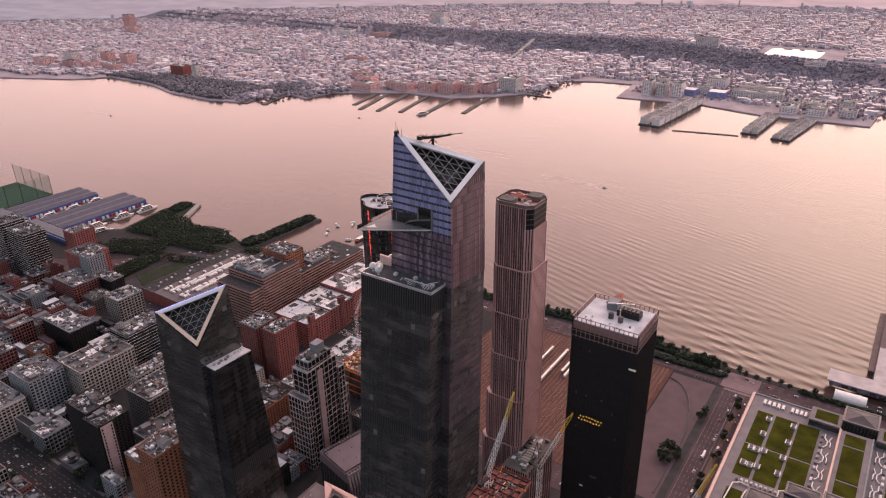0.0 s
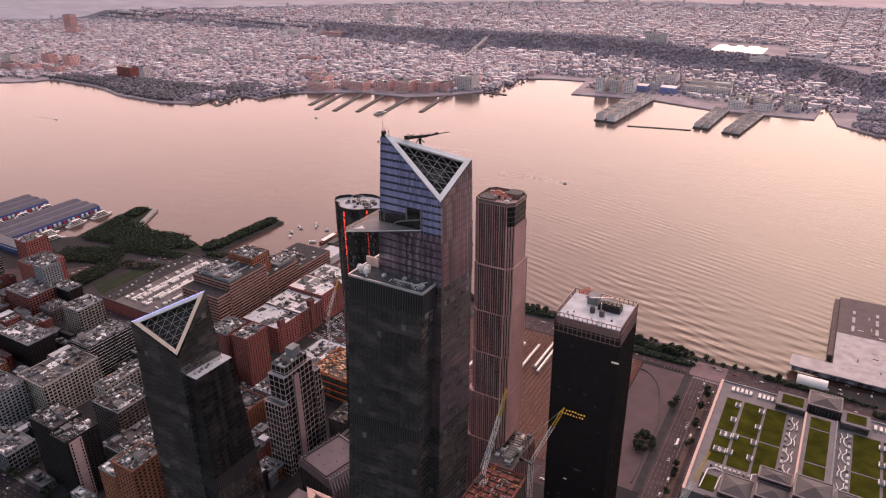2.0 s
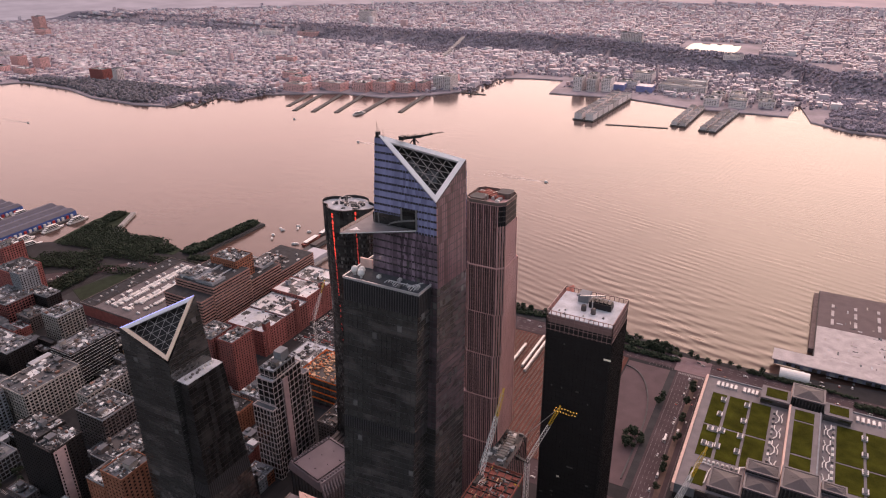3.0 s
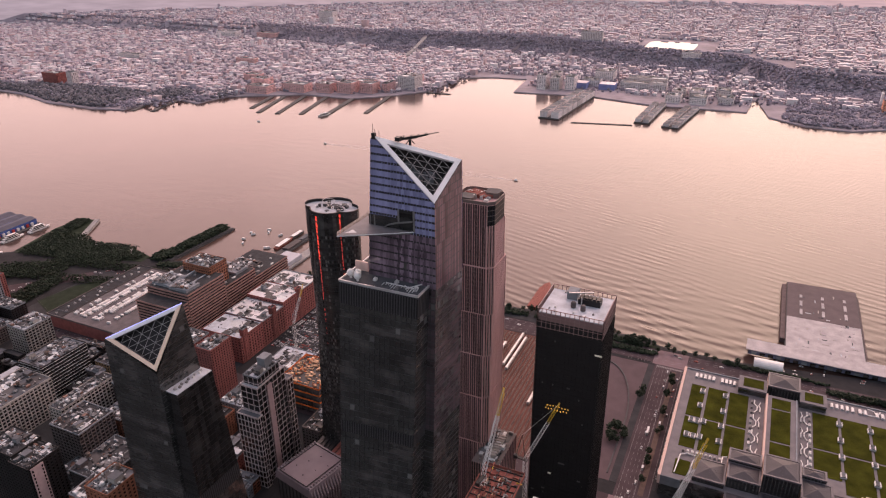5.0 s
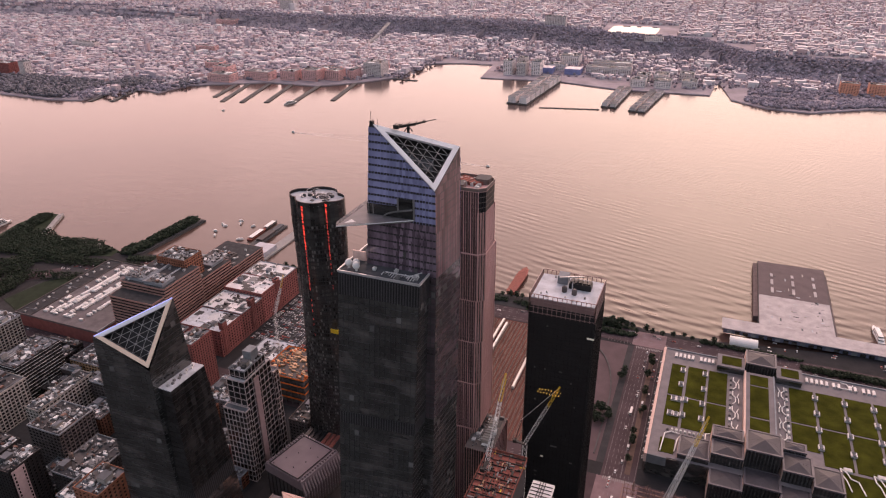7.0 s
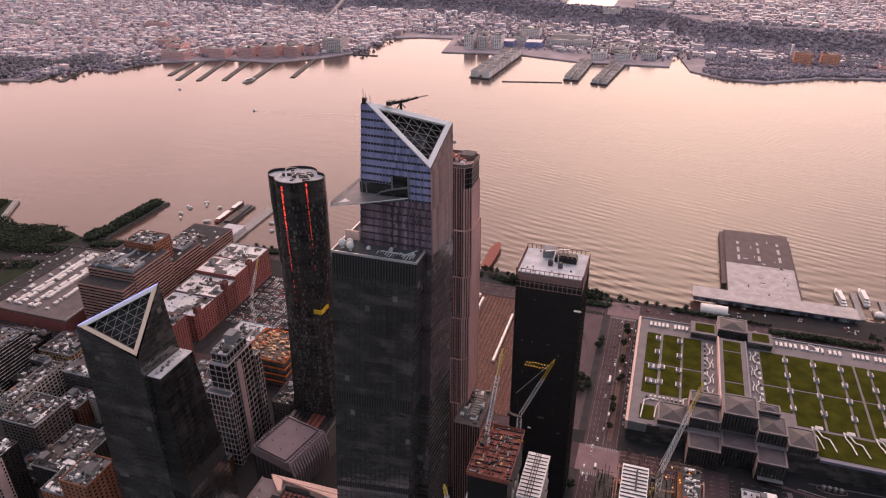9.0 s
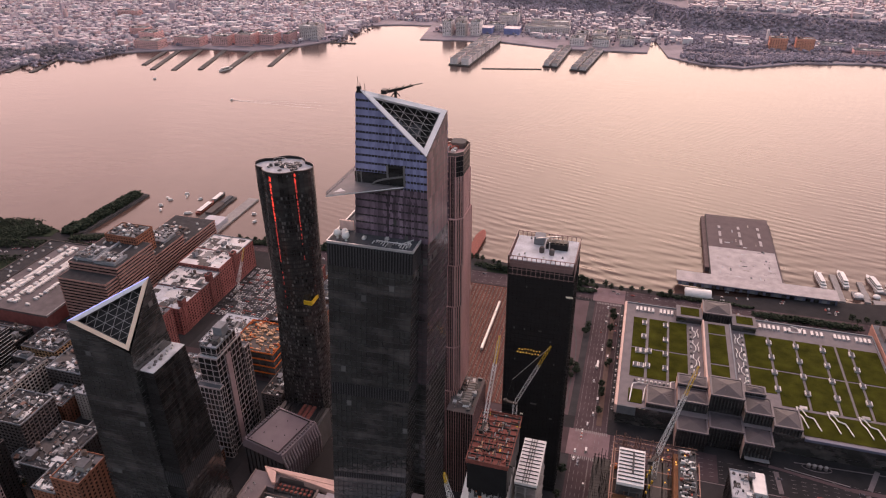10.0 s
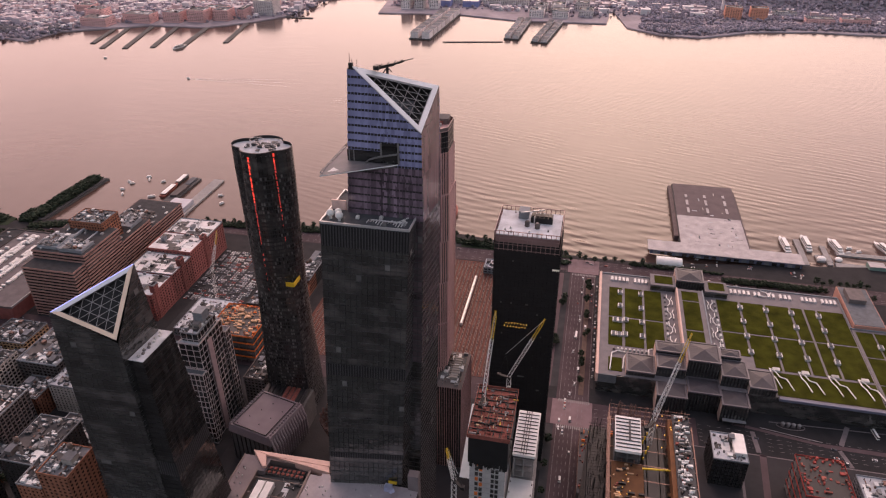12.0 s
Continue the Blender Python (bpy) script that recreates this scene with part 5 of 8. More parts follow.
for i in range(8):
    roof_unit(t55, rnd.uniform(40, 82), rnd.choice([140, 143, 172, 146]), 239.4, 1.4, 1.4, 1.0)
mb = MB()
for i in range(16):
    z = 154.0 + 3.4 * (i % 2) + rnd.uniform(-0.4, 0.4)
    mb.box(46 + i * 1.2, 46.6 + i * 1.2, Y0 - 0.7, Y0 - 0.35, z, z + 0.8)
part("work_light", mb, LAMP_AMBER, t55, "row of amber working lights behind the glass")

for _t, x0, x1, y, zs, n in ((t55, 37, 83, Y0 - 0.45, (60, 222), 14),):
    for _ in range(n):
        mb = MB()
        x, z = rnd.uniform(x0, x1), GZ + 4.4 * int(rnd.uniform(*zs) / 4.4) + 1.2
        w = rnd.choice([1.2, 2.6, 5.5])
        mb.box(x, x + w, y, y + 0.08, z, z + 1.6)
        part("lit_window", mb, LAMP_WHITE if rnd.random() < 0.25 else GLASS_PALE, _t)

# lit amber strip, its light given as yellow paint
mb = MB()
mb.box(-150, -142.2, 146.4, 147.4, 158, 162)
mb.box(-142.9, -142.0, 147.4, 166, 158, 162)
part("work_platform", mb, YELLOW, t15, "amber-lit strip round the tower corner, its light painted yellow")


# ---- convention hall with planted roof ----
hall = thing("convention_hall", 270, 340, GZ, "broad low exhibition hall with a planted green roof", "exhibition hall")
mb = MB()
mb.box(132, 405, 243, 436, GZ, 26.4)
mb.box(405, 700, 243, 376, GZ, 26.4)
part("hall_block", mb, GLASS_DARK, hall)
mb = MB()
mb.box(133, 404, 244, 435, 26.4, 27.0)
mb.box(405, 699, 244, 375, 26.4, 27.0)
ROOFGREY = mat("lilac_grey_roof", (0.155, 0.14, 0.15), 0.75, var=0.3, size=9, fine=1.2, bump=0.2)
part("roof", mb, ROOFGREY, hall)
# low sun on the hall's -x sides, painted as a pink wall colour
JPARA = mat("sunlit_pink_parapet", (0.60, 0.42, 0.36), 0.7, var=0.15, size=6)
mb = MB()
mb.box(130.4, 132.8, 241, 437, 18, 28.4)
part("parapet", mb, JPARA, hall, "parapet along the roof edge, low sunlight painted on in pink")
for k in range(34):
    mb = MB()
    mb.box(129.9, 130.4, 244 + k * 5.7, 247.5 + k * 5.7, 19, 27.6)
    part("parapet_panel", mb, JPARA, hall)
for q in ((132.8, 405, 435.4, 437), (404, 405.5, 376, 435.4), (405.5, 700, 375, 376.6), (132.8, 151, 241, 242.6), (306, 700, 239.6, 242.6)):
    mb = MB()
    mb.box(*q, 25.4 if q[0] == 306 else 18, 28.2)
    part("parapet", mb, mat("slate_blue_panel", (0.13, 0.135, 0.19), 0.6, var=0.15, size=8) if q[0] == 306 else STONE_GREY, hall)
cols = (265, 291.5, 319.5, 347, 361.5, 376)
beds = [(224.5, 243, 301, 326), (224.5, 243, 328.5, 383), (224.5, 243, 385.5, 404), (142.5, 156.5, 250, 272), (306, 403, 246, 281)]
for x0, x1 in ((142, 157), (160, 180), (182.5, 202)):
    beds += [(x0, x1, 293, 344), (x0, x1, 346.5, 406)]
for i, x0 in enumerate(cols):
    x1 = (cols[i + 1] if i + 1 < len(cols) else 405.5) - 2.6
    beds += [(x0, x1, 285 if i else 302, 341), (x0, x1, 343.5, 404)]
for x0 in range(408, 690, 19):
    beds += [(x0, x0 + 16.8, 247, 281), (x0, x0 + 16.8, 283, 325), (x0, x0 + 16.8, 327, 371)]
BASE = 27.0
for x0, x1, a, b in beds:
    z = BASE if not (220 < x0 < 244) else 33.6
    mb = MB()
    mb.box(x0, x1, a, b, z, z + 0.4)
    part("planted_bed", mb, SEDUM, hall, "mossy green sedum bed")
# raised spine
mb = MB()
mb.box(220.4, 248, 286, 409, BASE, 33.6, 0)
part("spine", mb, ROOFGREY, hall, "raised spine running across the roof")
# sunlit wall of the spine in pink; the opposite wall is plain grey
mb = MB()
mb.box(218.6, 220.4, 286, 409, BASE, 35, 0)
part("spine_wall", mb, JPARA, hall)
mb = MB()
mb.box(248, 249.4, 286, 409, BASE, 34.6, 0)
part("spine_wall", mb, STONE_GREY, hall)


def crystal(x0, x1, y0, y1, z0, z1, rise, tinted=True):
    """A glazed block with a hipped skylight of four panels and a heavy rim."""
    c = thing("glazed_pavilion", (x0 + x1) / 2, (y0 + y1) / 2, z0, "dark glazed entrance block with a hipped skylight roof", "pavilion", "stepped glass blocks of the hall")
    n = max(2, round((x1 - x0) / 3))
    ring = [(x0, y0), (x1, y0), (x1, y1), (x0, y1)]
    curtain(c, ring, ring, z0, z1, 5.0, 3.0, GLASS_DARK, FRAME_DARK, gapz=0.4, fin=0.15, tilt=0.02)
    mb = MB()
    for q in ((x0 - 0.5, x1 + 0.5, y0 - 0.5, y0 + 1.2), (x0 - 0.5, x1 + 0.5, y1 - 1.2, y1 + 0.5), (x0 - 0.5, x0 + 1.2, y0 + 1.2, y1 - 1.2), (x1 - 1.2, x1 + 0.5, y0 + 1.2, y1 - 1.2)):
        mb.box(*q, z1 - 0.8, z1 + 0.7)
    part("rim", mb, mat("pavilion_rim", (0.11, 0.098, 0.11), 0.5, var=0.2, size=5), c)
    # panel added over the glass end to paint its sunlit pink
    mb = MB()
    mb.box(x0 - 0.62, x0 - 0.1, y0, y1, z0 + 1, z1 - 0.9)
    part("side_panel", mb, JPARA, c, "added end panel, pink for sunlight on the glass")
    a, ap = 1.3, ((x0 + x1) / 2, (y0 + y1) / 2, z1 + rise)
    cs = [(x0 + a, y0 + a, z1 + 0.1), (x1 - a, y0 + a, z1 + 0.1), (x1 - a, y1 - a, z1 + 0.1), (x0 + a, y1 - a, z1 + 0.1)]
    for i in range(4):
        mb = MB()
        p, q = cs[i], cs[(i + 1) % 4]
        mb.poly([p, q, ap])
        for k in range(1, 6):
            mb.beam(lerp(p, q, k / 6), lerp(lerp(p, q, k / 6), ap, 0.92 - abs(k - 3) * 0.28), 0.14)
        part("skylight_panel", mb, SKYLIGHT, c)


for a in [(160.5, 188.5, 247, 276, GZ, 32, 3.2), (189.5, 217.5, 273.5, 290, GZ, 42, 2.4), (190, 218, 251.5, 273, GZ, 38.5, 3.0), (219.3, 250, 255.5, 285.5, GZ, 49, 4.0), (220.5, 251.2, 232.5, 255, GZ, 28, 2.6),
          (190.5, 219, 223.5, 249.5, GZ, 26, 2.4), (252.4, 272, 275, 287, GZ, 44, 2.0), (252, 277, 249, 274.5, GZ, 40, 3.2), (251.8, 277, 222.5, 246.5, GZ, 26, 2.6), (278.4, 303, 243.5, 271.5, GZ, 34.5, 3.0), (219.6, 251, 418.5, 446, GZ, 39, 4.0)]:
    crystal(*a)
for x0, x1, y0, y1 in ((190, 218.5, 410, 434), (252, 277.5, 408, 431)):
    mb = MB()
    mb.box(x0, x1, y0, y1, GZ, 34)
    w = thing("roof_pavilion", (x0 + x1) / 2, (y0 + y1) / 2, GZ, "dark block with a small planted roof", "pavilion")
    part("block", mb, GLASS_DARK, w)
    mb = MB()
    mb.box(x0 - 0.4, x1 + 0.4, y0 - 0.4, y1 + 0.4, 33, 34.8)
    part("rim", mb, ROOFGREY, w)
    mb = MB()
    mb.box(x0 + 4.5, x1 - 3, y0 + 4, y1 - 3, 34.8, 35.1)
    part("planted_bed", mb, SEDUM, w)

VENT = mat("galvanised_duct", (0.50, 0.49, 0.50), 0.45, metal=0.25, var=0.2, size=3)


def roof_fan(x, y, z=BASE, w=5.4, d=7.0):
    f = thing("roof_fan", x, y, z, "galvanised air handling unit on the planted roof", "air handler", "air handlers on the hall roof")
    mb = MB()
    mb.box(x - w / 2, x + w / 2, y - d / 2, y + d / 2, z, z + 1.9)
    part("casing", mb, VENT, f)
    for s in (-1, 1):
        mb = MB()
        mb.tube((x, y + s * d * 0.25, z + 1.9), (x, y + s * d * 0.25, z + 2.5), w * 0.34, sides=10)
        part("fan_collar", mb, GREYROOF, f)
    return f


fan = roof_fan(153.6, 312)
spots = [(154.6, y) for y in (338, 367, 395)] + [(147.5, 312), (149, 338), (161, 340), (160, 313)] + [(178.4, y) for y in (313, 339, 366, 395.5)]
for x in (290, 318.2, 345.6, 374.6):
    spots += [(x, y) for y in (309.5, 337.5, 364.5, 392)]
spots += [(x, y) for x in range(426, 690, 38) for y in (300, 345)]
for x, y in spots:
    copy_thing(fan, pose(x, y, BASE + (0.41 if rnd.random() < 2 else 0)))


def barrel_vent(x, y):
    f = thing("barrel_vent", x, y, BASE, "pale ribbed roof vent in a row", "roof vent", "row of vents on the hall roof")
    mb = MB()
    n = 7
    arc = [(x + 1.7 * math.cos(math.pi * i / n), y, BASE + 0.8 + 1.5 * math.sin(math.pi * i / n)) for i in range(n + 1)]
    ring = [(x - 1.7, y, BASE)] + [p for p in reversed(arc)] + [(x + 1.7, y, BASE)]
    b0 = [(p[0], y - 4, p[2]) for p in ring]
    b1 = [(p[0], y + 4, p[2]) for p in ring]
    mb.poly(b0)
    mb.poly(list(reversed(b1)))
    for i in range(len(ring)):
        j = (i + 1) % len(ring)
        mb.poly([b0[j], b0[i], b1[i], b1[j]])
    part("hood", mb, VENT, f)
    mb = MB()
    for k in (-3, -1, 1, 3):
        mb.box(x - 1.85, x + 1.85, y + k - 0.12, y + k + 0.12, BASE, BASE + 0.9)
    part("saddle", mb, GREYROOF, f)
    return f


bv = barrel_vent(145, 424)
for x in (149.6, 154.2, 158.8, 163.4, 172.6, 177, 181.4, 185.8, 284, 289, 294, 299, 304, 311, 316, 327, 332, 340, 345, 350, 364, 368.5, 373, 377.5, 386, 390.5, 395, 399.5):
    copy_thing(bv, pose(x, 424, BASE))


def duct(points, r=0.7, parent=None, label="bent white roof duct"):
    d = thing("roof_duct", points[0][0], points[0][1], BASE, label, "duct", "white ducts on the hall roof")
    mb = MB()
    for p, q in zip(points, points[1:]):
        mb.tube((p[0], p[1], BASE + 1.6), (q[0], q[1], BASE + 1.6), r, sides=8)
        mb.dome((q[0], q[1], BASE + 1.6), r, seg=8, rings=4)
    part("pipe", mb, WHITE, d)
    mb = MB()
    for p in points:
        mb.box(p[0] - 0.3, p[0] + 0.3, p[1] - 0.3, p[1] + 0.3, BASE, BASE + 1.2)
    part("stand", mb, GREYROOF, d)


for base_x, s in ((208, 1), (259.6, -1)):
    for k in range(4):
        y = 296 + k * 27
        duct([(base_x, y), (base_x + 3 * s, y + 5), (base_x + 3 * s, y + 12), (base_x, y + 16), (base_x, y + 23)], 0.55)
        duct([(base_x + 6 * s, y + 3), (base_x + 6 * s, y + 10), (base_x + 4.4 * s, y + 14), (base_x + 6 * s, y + 20)], 0.5)
    for k in range(11):
        roof_unit(hall, base_x - 2.2 * s, 304 + k * 9.2, BASE, 2.2, 4.4, 2.2)
for x in (308, 336, 364, 392, 420, 448):
    duct([(x - 4, 285), (x - 3, 276), (x, 270), (x + 3, 256)], 0.6)
    duct([(x - 4, 285), (x + 1, 281), (x + 4, 273), (x + 10, 271), (x + 14, 255)], 0.6)
    roof_unit(hall, x + 2.5, 284.5, BASE, 7, 5, 2.2)
duct([(144, 250), (146, 278), (152, 282), (160, 281)], 0.6)
duct([(157, 253), (158.5, 272), (161, 279)], 0.6)
duct([(184, 279), (184, 290), (188, 292)], 0.6)
for k in range(9):
    roof_unit(hall, 148 + k * 4.2, 285.5, BASE, 2.2, 2.8, 2.4)
duct([(312, 424), (318, 420), (326, 421), (330, 430)], 0.6)
duct([(318, 432), (324, 430), (326, 424)], 0.5)
mb = MB()
mb.box(407, 440, 376.8, 455, GZ, 32)
b = thing("pink_block", 425, 415, GZ, "pinkish windowless plant block beside the hall", "building")
part("wall", mb, mat("pink_brick", (0.42, 0.22, 0.17), 0.85, var=0.2, size=5, fine=0.6, bump=0.2), b)
mb = MB()
mb.box(408, 439, 378, 454, 32, 32.5)
part("roof", mb, GREYROOF, b)
mb = MB()
mb.box(412, 430, 420, 445, 32.5, 38)
part("bulkhead", mb, BRICK_BROWN, b)
mb = MB()
mb.box(420, 425, 376.4, 376.8, GZ, 26)
part("dark_slot", mb, GLASS_DARK, b)


# ---- trees, vehicles, boats ----
def tree_proto(h, spread, seed):
    rs = random.Random(seed)
    t = thing("tree", 0, 0, 0, "leafy green street tree in summer", "tree", "trees along the streets and shore")
    mb = MB()
    mb.tube((0, 0, -0.2), (0.1, 0, h * 0.42), 0.28, sides=7, r2=0.18)
    for k in range(6):
        a = k * 1.05 + rs.uniform(-.3, .3)
        mb.tube((0.1, 0, h * (0.3 + 0.02 * k)), (spread * 0.6 * math.cos(a), spread * 0.6 * math.sin(a), h * rs.uniform(0.55, 0.85)), 0.13, sides=5, r2=0.04)
    part("trunk", mb, BARK, t)
    c, r = [], []
    for _ in range(60):
        a, u, z = rs.uniform(0, 6.28), rs.random() ** 0.6, rs.uniform(-1, 1)
        w = spread * math.sqrt(max(0.05, 1 - z * z * 0.9))
        c.append((w * u * math.cos(a), w * u * math.sin(a), h * 0.66 + z * h * 0.32))
        r.append(rs.uniform(0.45, 1.0) * spread * 0.30)
    ob = new("crown", clump_mesh("crown", c, r, LEAF, seed, 0.75, 0.45))
    ob.parent = t
    return t


TREES = [tree_proto(9, 3.6, 1), tree_proto(11, 4.4, 2), tree_proto(7.5, 3.2, 3)]
_used = set()


def plant(x, y, z=GZ, s=1.0):
    k = rnd.randrange(3)
    m = pose(x, y, z, 0, 0, rnd.uniform(0, 360))
    if k not in _used:
        _used.add(k)
        TREES[k].matrix_basis = m
        return TREES[k]
    return copy_thing(TREES[k], m)


for y in (-30, 4, 40, 66, 98, 131, 160):
    plant(90 + rnd.uniform(-1, 1), y + rnd.uniform(-3, 3), GZ + 0.15)
for x, y in ((91, 393), (90, 399), (88, 386), (118, 372), (121, 337), (115, 294), (116, 277), (117, 400), (116, 283), (118, 365), (117, 436), (119, 425), (116, 250), (118, 330)):
    plant(x, y, GZ + 0.15)
for _ in range(22):
    plant(rnd.uniform(68, 88), rnd.uniform(296, 330), GZ + 0.15)
for y in range(262, 440, 22):
    plant(133.5 + rnd.uniform(-1, 1), y + rnd.uniform(-3, 3))
for x in range(-440, 190, 12):
    plant(x + rnd.uniform(-4, 4), float(along(SHORE, x)) - rnd.uniform(5, 12))
for _ in range(26):
    plant(rnd.uniform(-60, 95), rnd.uniform(478, 505) + 12)
for x in range(300, 470, 9):
    plant(x + rnd.uniform(-2, 2), 476 + rnd.uniform(-3, 3))
for x in range(400, 470, 9):
    plant(x + rnd.uniform(-2, 2), 500 + rnd.uniform(-3, 3))


def woods(name, label, areas, seed, z=GZ, low=1.2, high=8, rad=(0.7, 1.8)):
    rs = random.Random(seed)
    c, r = [], []
    for cx, cy, sx, sy, n, turn in areas:
        ct, st = math.cos(turn), math.sin(turn)
        for _ in range(int(n * 4.2)):
            u, v = rs.uniform(-sx, sx), rs.uniform(-sy, sy)
            if rs.random() < (u / sx) ** 4 + (v / sy) ** 4 - 0.4:
                continue
            c.append((cx + ct * u - st * v, cy + st * u + ct * v, z + rs.uniform(low, high) * (1 - 0.4 * max(abs(u / sx), abs(v / sy)))))
            r.append(rs.uniform(*rad))
    return tagged(new(name, clump_mesh(name, c, r, LEAF, seed, 0.8, 0.4)), label, "trees", kind="stuff")


# wooded jetty, shore park
mb = MB()
mb.prism([(-724, 436), (-690, 436), (-683, 602), (-707, 604)], -2, 3.2)
jetty = solid("wooded_pier", mb, CONC_DARK, "long old pier overgrown with trees", "pier")
mb = MB()
mb.beam((-692, 440, 3.6), (-686, 601, 3.6), 4.5, h=0.8)
solid("pier_walkway", mb, PAVING, "pale walkway along the wooded pier", "walkway", kind="structure")
woods("pier_woods", "dense trees on the old pier", [(-704, 520, 11, 80, 560, -0.05), (-703, 585, 8, 12, 60, 0), (-712, 455, 12, 18, 110, 0)], 3, 3, high=12, rad=(1.0, 2.4))
mb = MB()
mb.prism([(-960, 365), (-730, 425), (-732, 446), (-790, 462), (-850, 452), (-955, 440)], -2, 4.3)
solid("park_lawn", mb, GRASS, "grassy shore park with paths", "park", kind="structure")
mb = MB()
mb.beam((-899, 440, 2), (-953, 530, 2), 9, h=5)
mb.beam((-899, 444, 2), (-787, 455, 2), 8, h=5)
mb.beam((-789, 456, 2), (-763, 438, 2), 8, h=5)
solid("breakwater", mb, CONCRETE, "pale stone breakwater round the park", "breakwater", kind="structure")
mb = MB()
mb.prism([(-925, 380), (-903, 438), (-955, 527), (-984, 526), (-990, 470), (-966, 366)], -2, 3.7)
solid("park_headland", mb, GRASS, "grassy tip of the shore park", "ground", kind="structure")
woods("park_woods", "dense trees of the shore park", [(-840, 425, 75, 30, 700, 0.2), (-905, 420, 35, 45, 300, -0.4), (-966, 496, 15, 24, 210, 0.3), (-952, 440, 18, 30, 240, 0.3), (-780, 430, 40, 14, 160, 0.2), (-760, 390, 120, 12, 260, 0.2), (-800, 330, 160, 12, 240, 0.25), (-800, 280, 20, 48, 380, 0.1), (-870, 330, 60, 30, 420, 0.5), (-900, 400, 60, 28, 520, 0.2), (-820, 400, 60, 20, 420, 0.2)], 4)
woods("shore_hedge", "bushes and small trees along the river walk", [(-480, 468, 60, 8, 200, 0.03), (-300, 500, 130, 7, 420, 0.09), (-150, 512, 60, 7, 160, 0.08), (0, 508, 80, 6, 160, -0.1), (40, 486, 52, 5, 120, 0), (230, 500, 60, 3, 60, 0), (345, 486, 60, 5, 140, 0), (-640, 445, 60, 8, 160, 0.3)], 6, rad=(1.0, 2.2), high=5)


def hull(mb, L, W, z0, z1, m=0):
    pts = [(-L / 2, -W * 0.42), (L * 0.2, -W / 2), (L * 0.4, -W * 0.3), (L / 2, 0), (L * 0.4, W * 0.3), (L * 0.2, W / 2), (-L / 2, W * 0.42)]
    small = [(x * 0.95 - L * 0.01, y * 0.8) for x, y in pts]
    mb.prism(small, z0, z1, m, ring2=pts)


def boat(L, W, decks, x, y, heading, label, hull_mat=None, category="boat", cab=None):
    b = thing("boat", 0, 0, 0, label, category, "boats on the river")
    mb = MB()
    hull(mb, L, W, -0.6, L * 0.055 + 0.4)
    part("hull", mb, hull_mat or WHITE, b)
    z = L * 0.055 + 0.4
    for d in range(decks):
        f = 0.62 - 0.13 * d
        mb = MB()
        mb.box(-L * (f * 0.62), L * (f * 0.42), -W * (0.34 - 0.05 * d), W * (0.34 - 0.05 * d), z, z + 2.0)
        c = part("deckhouse", mb, cab or GLASS_DARK, b)
        mb = MB()
        mb.box(-L * (f * 0.66), L * (f * 0.45), -W * (0.38 - 0.05 * d), W * (0.38 - 0.05 * d), z + 2.0, z + 2.3)
        part("deck_roof", mb, WHITE, c)
        z += 2.5
    b.matrix_basis = pose(x, y, 0.3, 0, 0, heading)
    return b


big = boat(44, 10, 3, -1022, 350, 92, "white three-deck river cruise yacht at a pier")
for x, y, hd in ((-1024, 408, 90), (-1020, 458, 88), (-1148, 380, 91), (-1148, 428, 90), (-1147, 330, 92), (-990, 340, 80)):
    copy_thing(big, pose(x, y, 0.3, 0, 0, hd))
ferry = boat(46, 9, 2, 383, 604, 95, "white sightseeing ferry moored beside the pier head")
for x, y, hd in ((413, 614, 93), (451, 612, 100), (-1013, 1395, 70), (516, 616, 110)):
    copy_thing(ferry, pose(x, y, 0.3, 0, 0, hd))
launch = boat(9, 3, 1, -575, 560, 40, "small white moored motor boat", cab=WHITE)
for _ in range(11):
    copy_thing(launch, pose(-590 + rnd.uniform(-75, 60), 560 + rnd.uniform(-50, 75), 0.2, 0, 0, rnd.uniform(0, 360)))
for x, y, hd in ((-470, 585, 20), (-455, 560, 60), (465, 598, 20), (480, 604, 20), (470, 612, 10), (-300, 1063, 5), (-1150, 1261, 200), (-845, 1143, 178), (-1827, 889, 5)):
    copy_thing(launch, pose(x, y, 0.2, 0, 0, hd))
boat(52, 11, 1, -560, 585, 92, "rusty red lightship moored at the pier", RUST, "ship")
boat(84, 16, 0, -92, 582, 89, "long rust-red barge moored at the river wall", RUST, "barge")
boat(40, 10, 1, -562, 628, 92, "dark moored harbour barge with cargo", CONC_DARK, "barge")

FOAM = mat("wake_foam", (0.55, 0.50, 0.48), 0.6, var=0.6, size=4, fine=0.8)


def wake(x, y, dx, dy, L):
    mb = MB()
    d = Vector((dx, dy, 0)).normalized()
    s = Vector((-d.y, d.x, 0))
    for sgn in (-1, 0, 1):
        for i in range(26):
            u0, u1 = i / 26, (i + 0.7) / 26
            o0, o1 = sgn * (0.5 + u0 * L * 0.10), sgn * (0.5 + u1 * L * 0.10)
            w = 0.9 * (1 - u0) + 0.15
            p, q = Vector((x, y, 0.12)) + d * (u0 * L) + s * o0, Vector((x, y, 0.12)) + d * (u1 * L) + s * o1
            mb.poly([p - s * w, q - s * w, q + s * w, p + s * w])
    o = solid("wake", mb, FOAM, "thin pale wake trailing behind a boat", "wake", kind="stuff")


wake(-306, 1063, -1, 0.02, 150)
wake(-838, 1143, 1, 0.07, 270)
wake(-1833, 889, -1, -0.05, 130)

# old twin piers with sheds
pr = thing("pier", -540, 560, 0, "old timber pier with sheds and moored ships", "pier")
mb = MB()
mb.box(-549, -531, 480, 634, -2, 3.0)
part("deck", mb, CONC_DARK, pr)
mb = MB()
mb.box(-545, -533, 560, 600, 3, 7)
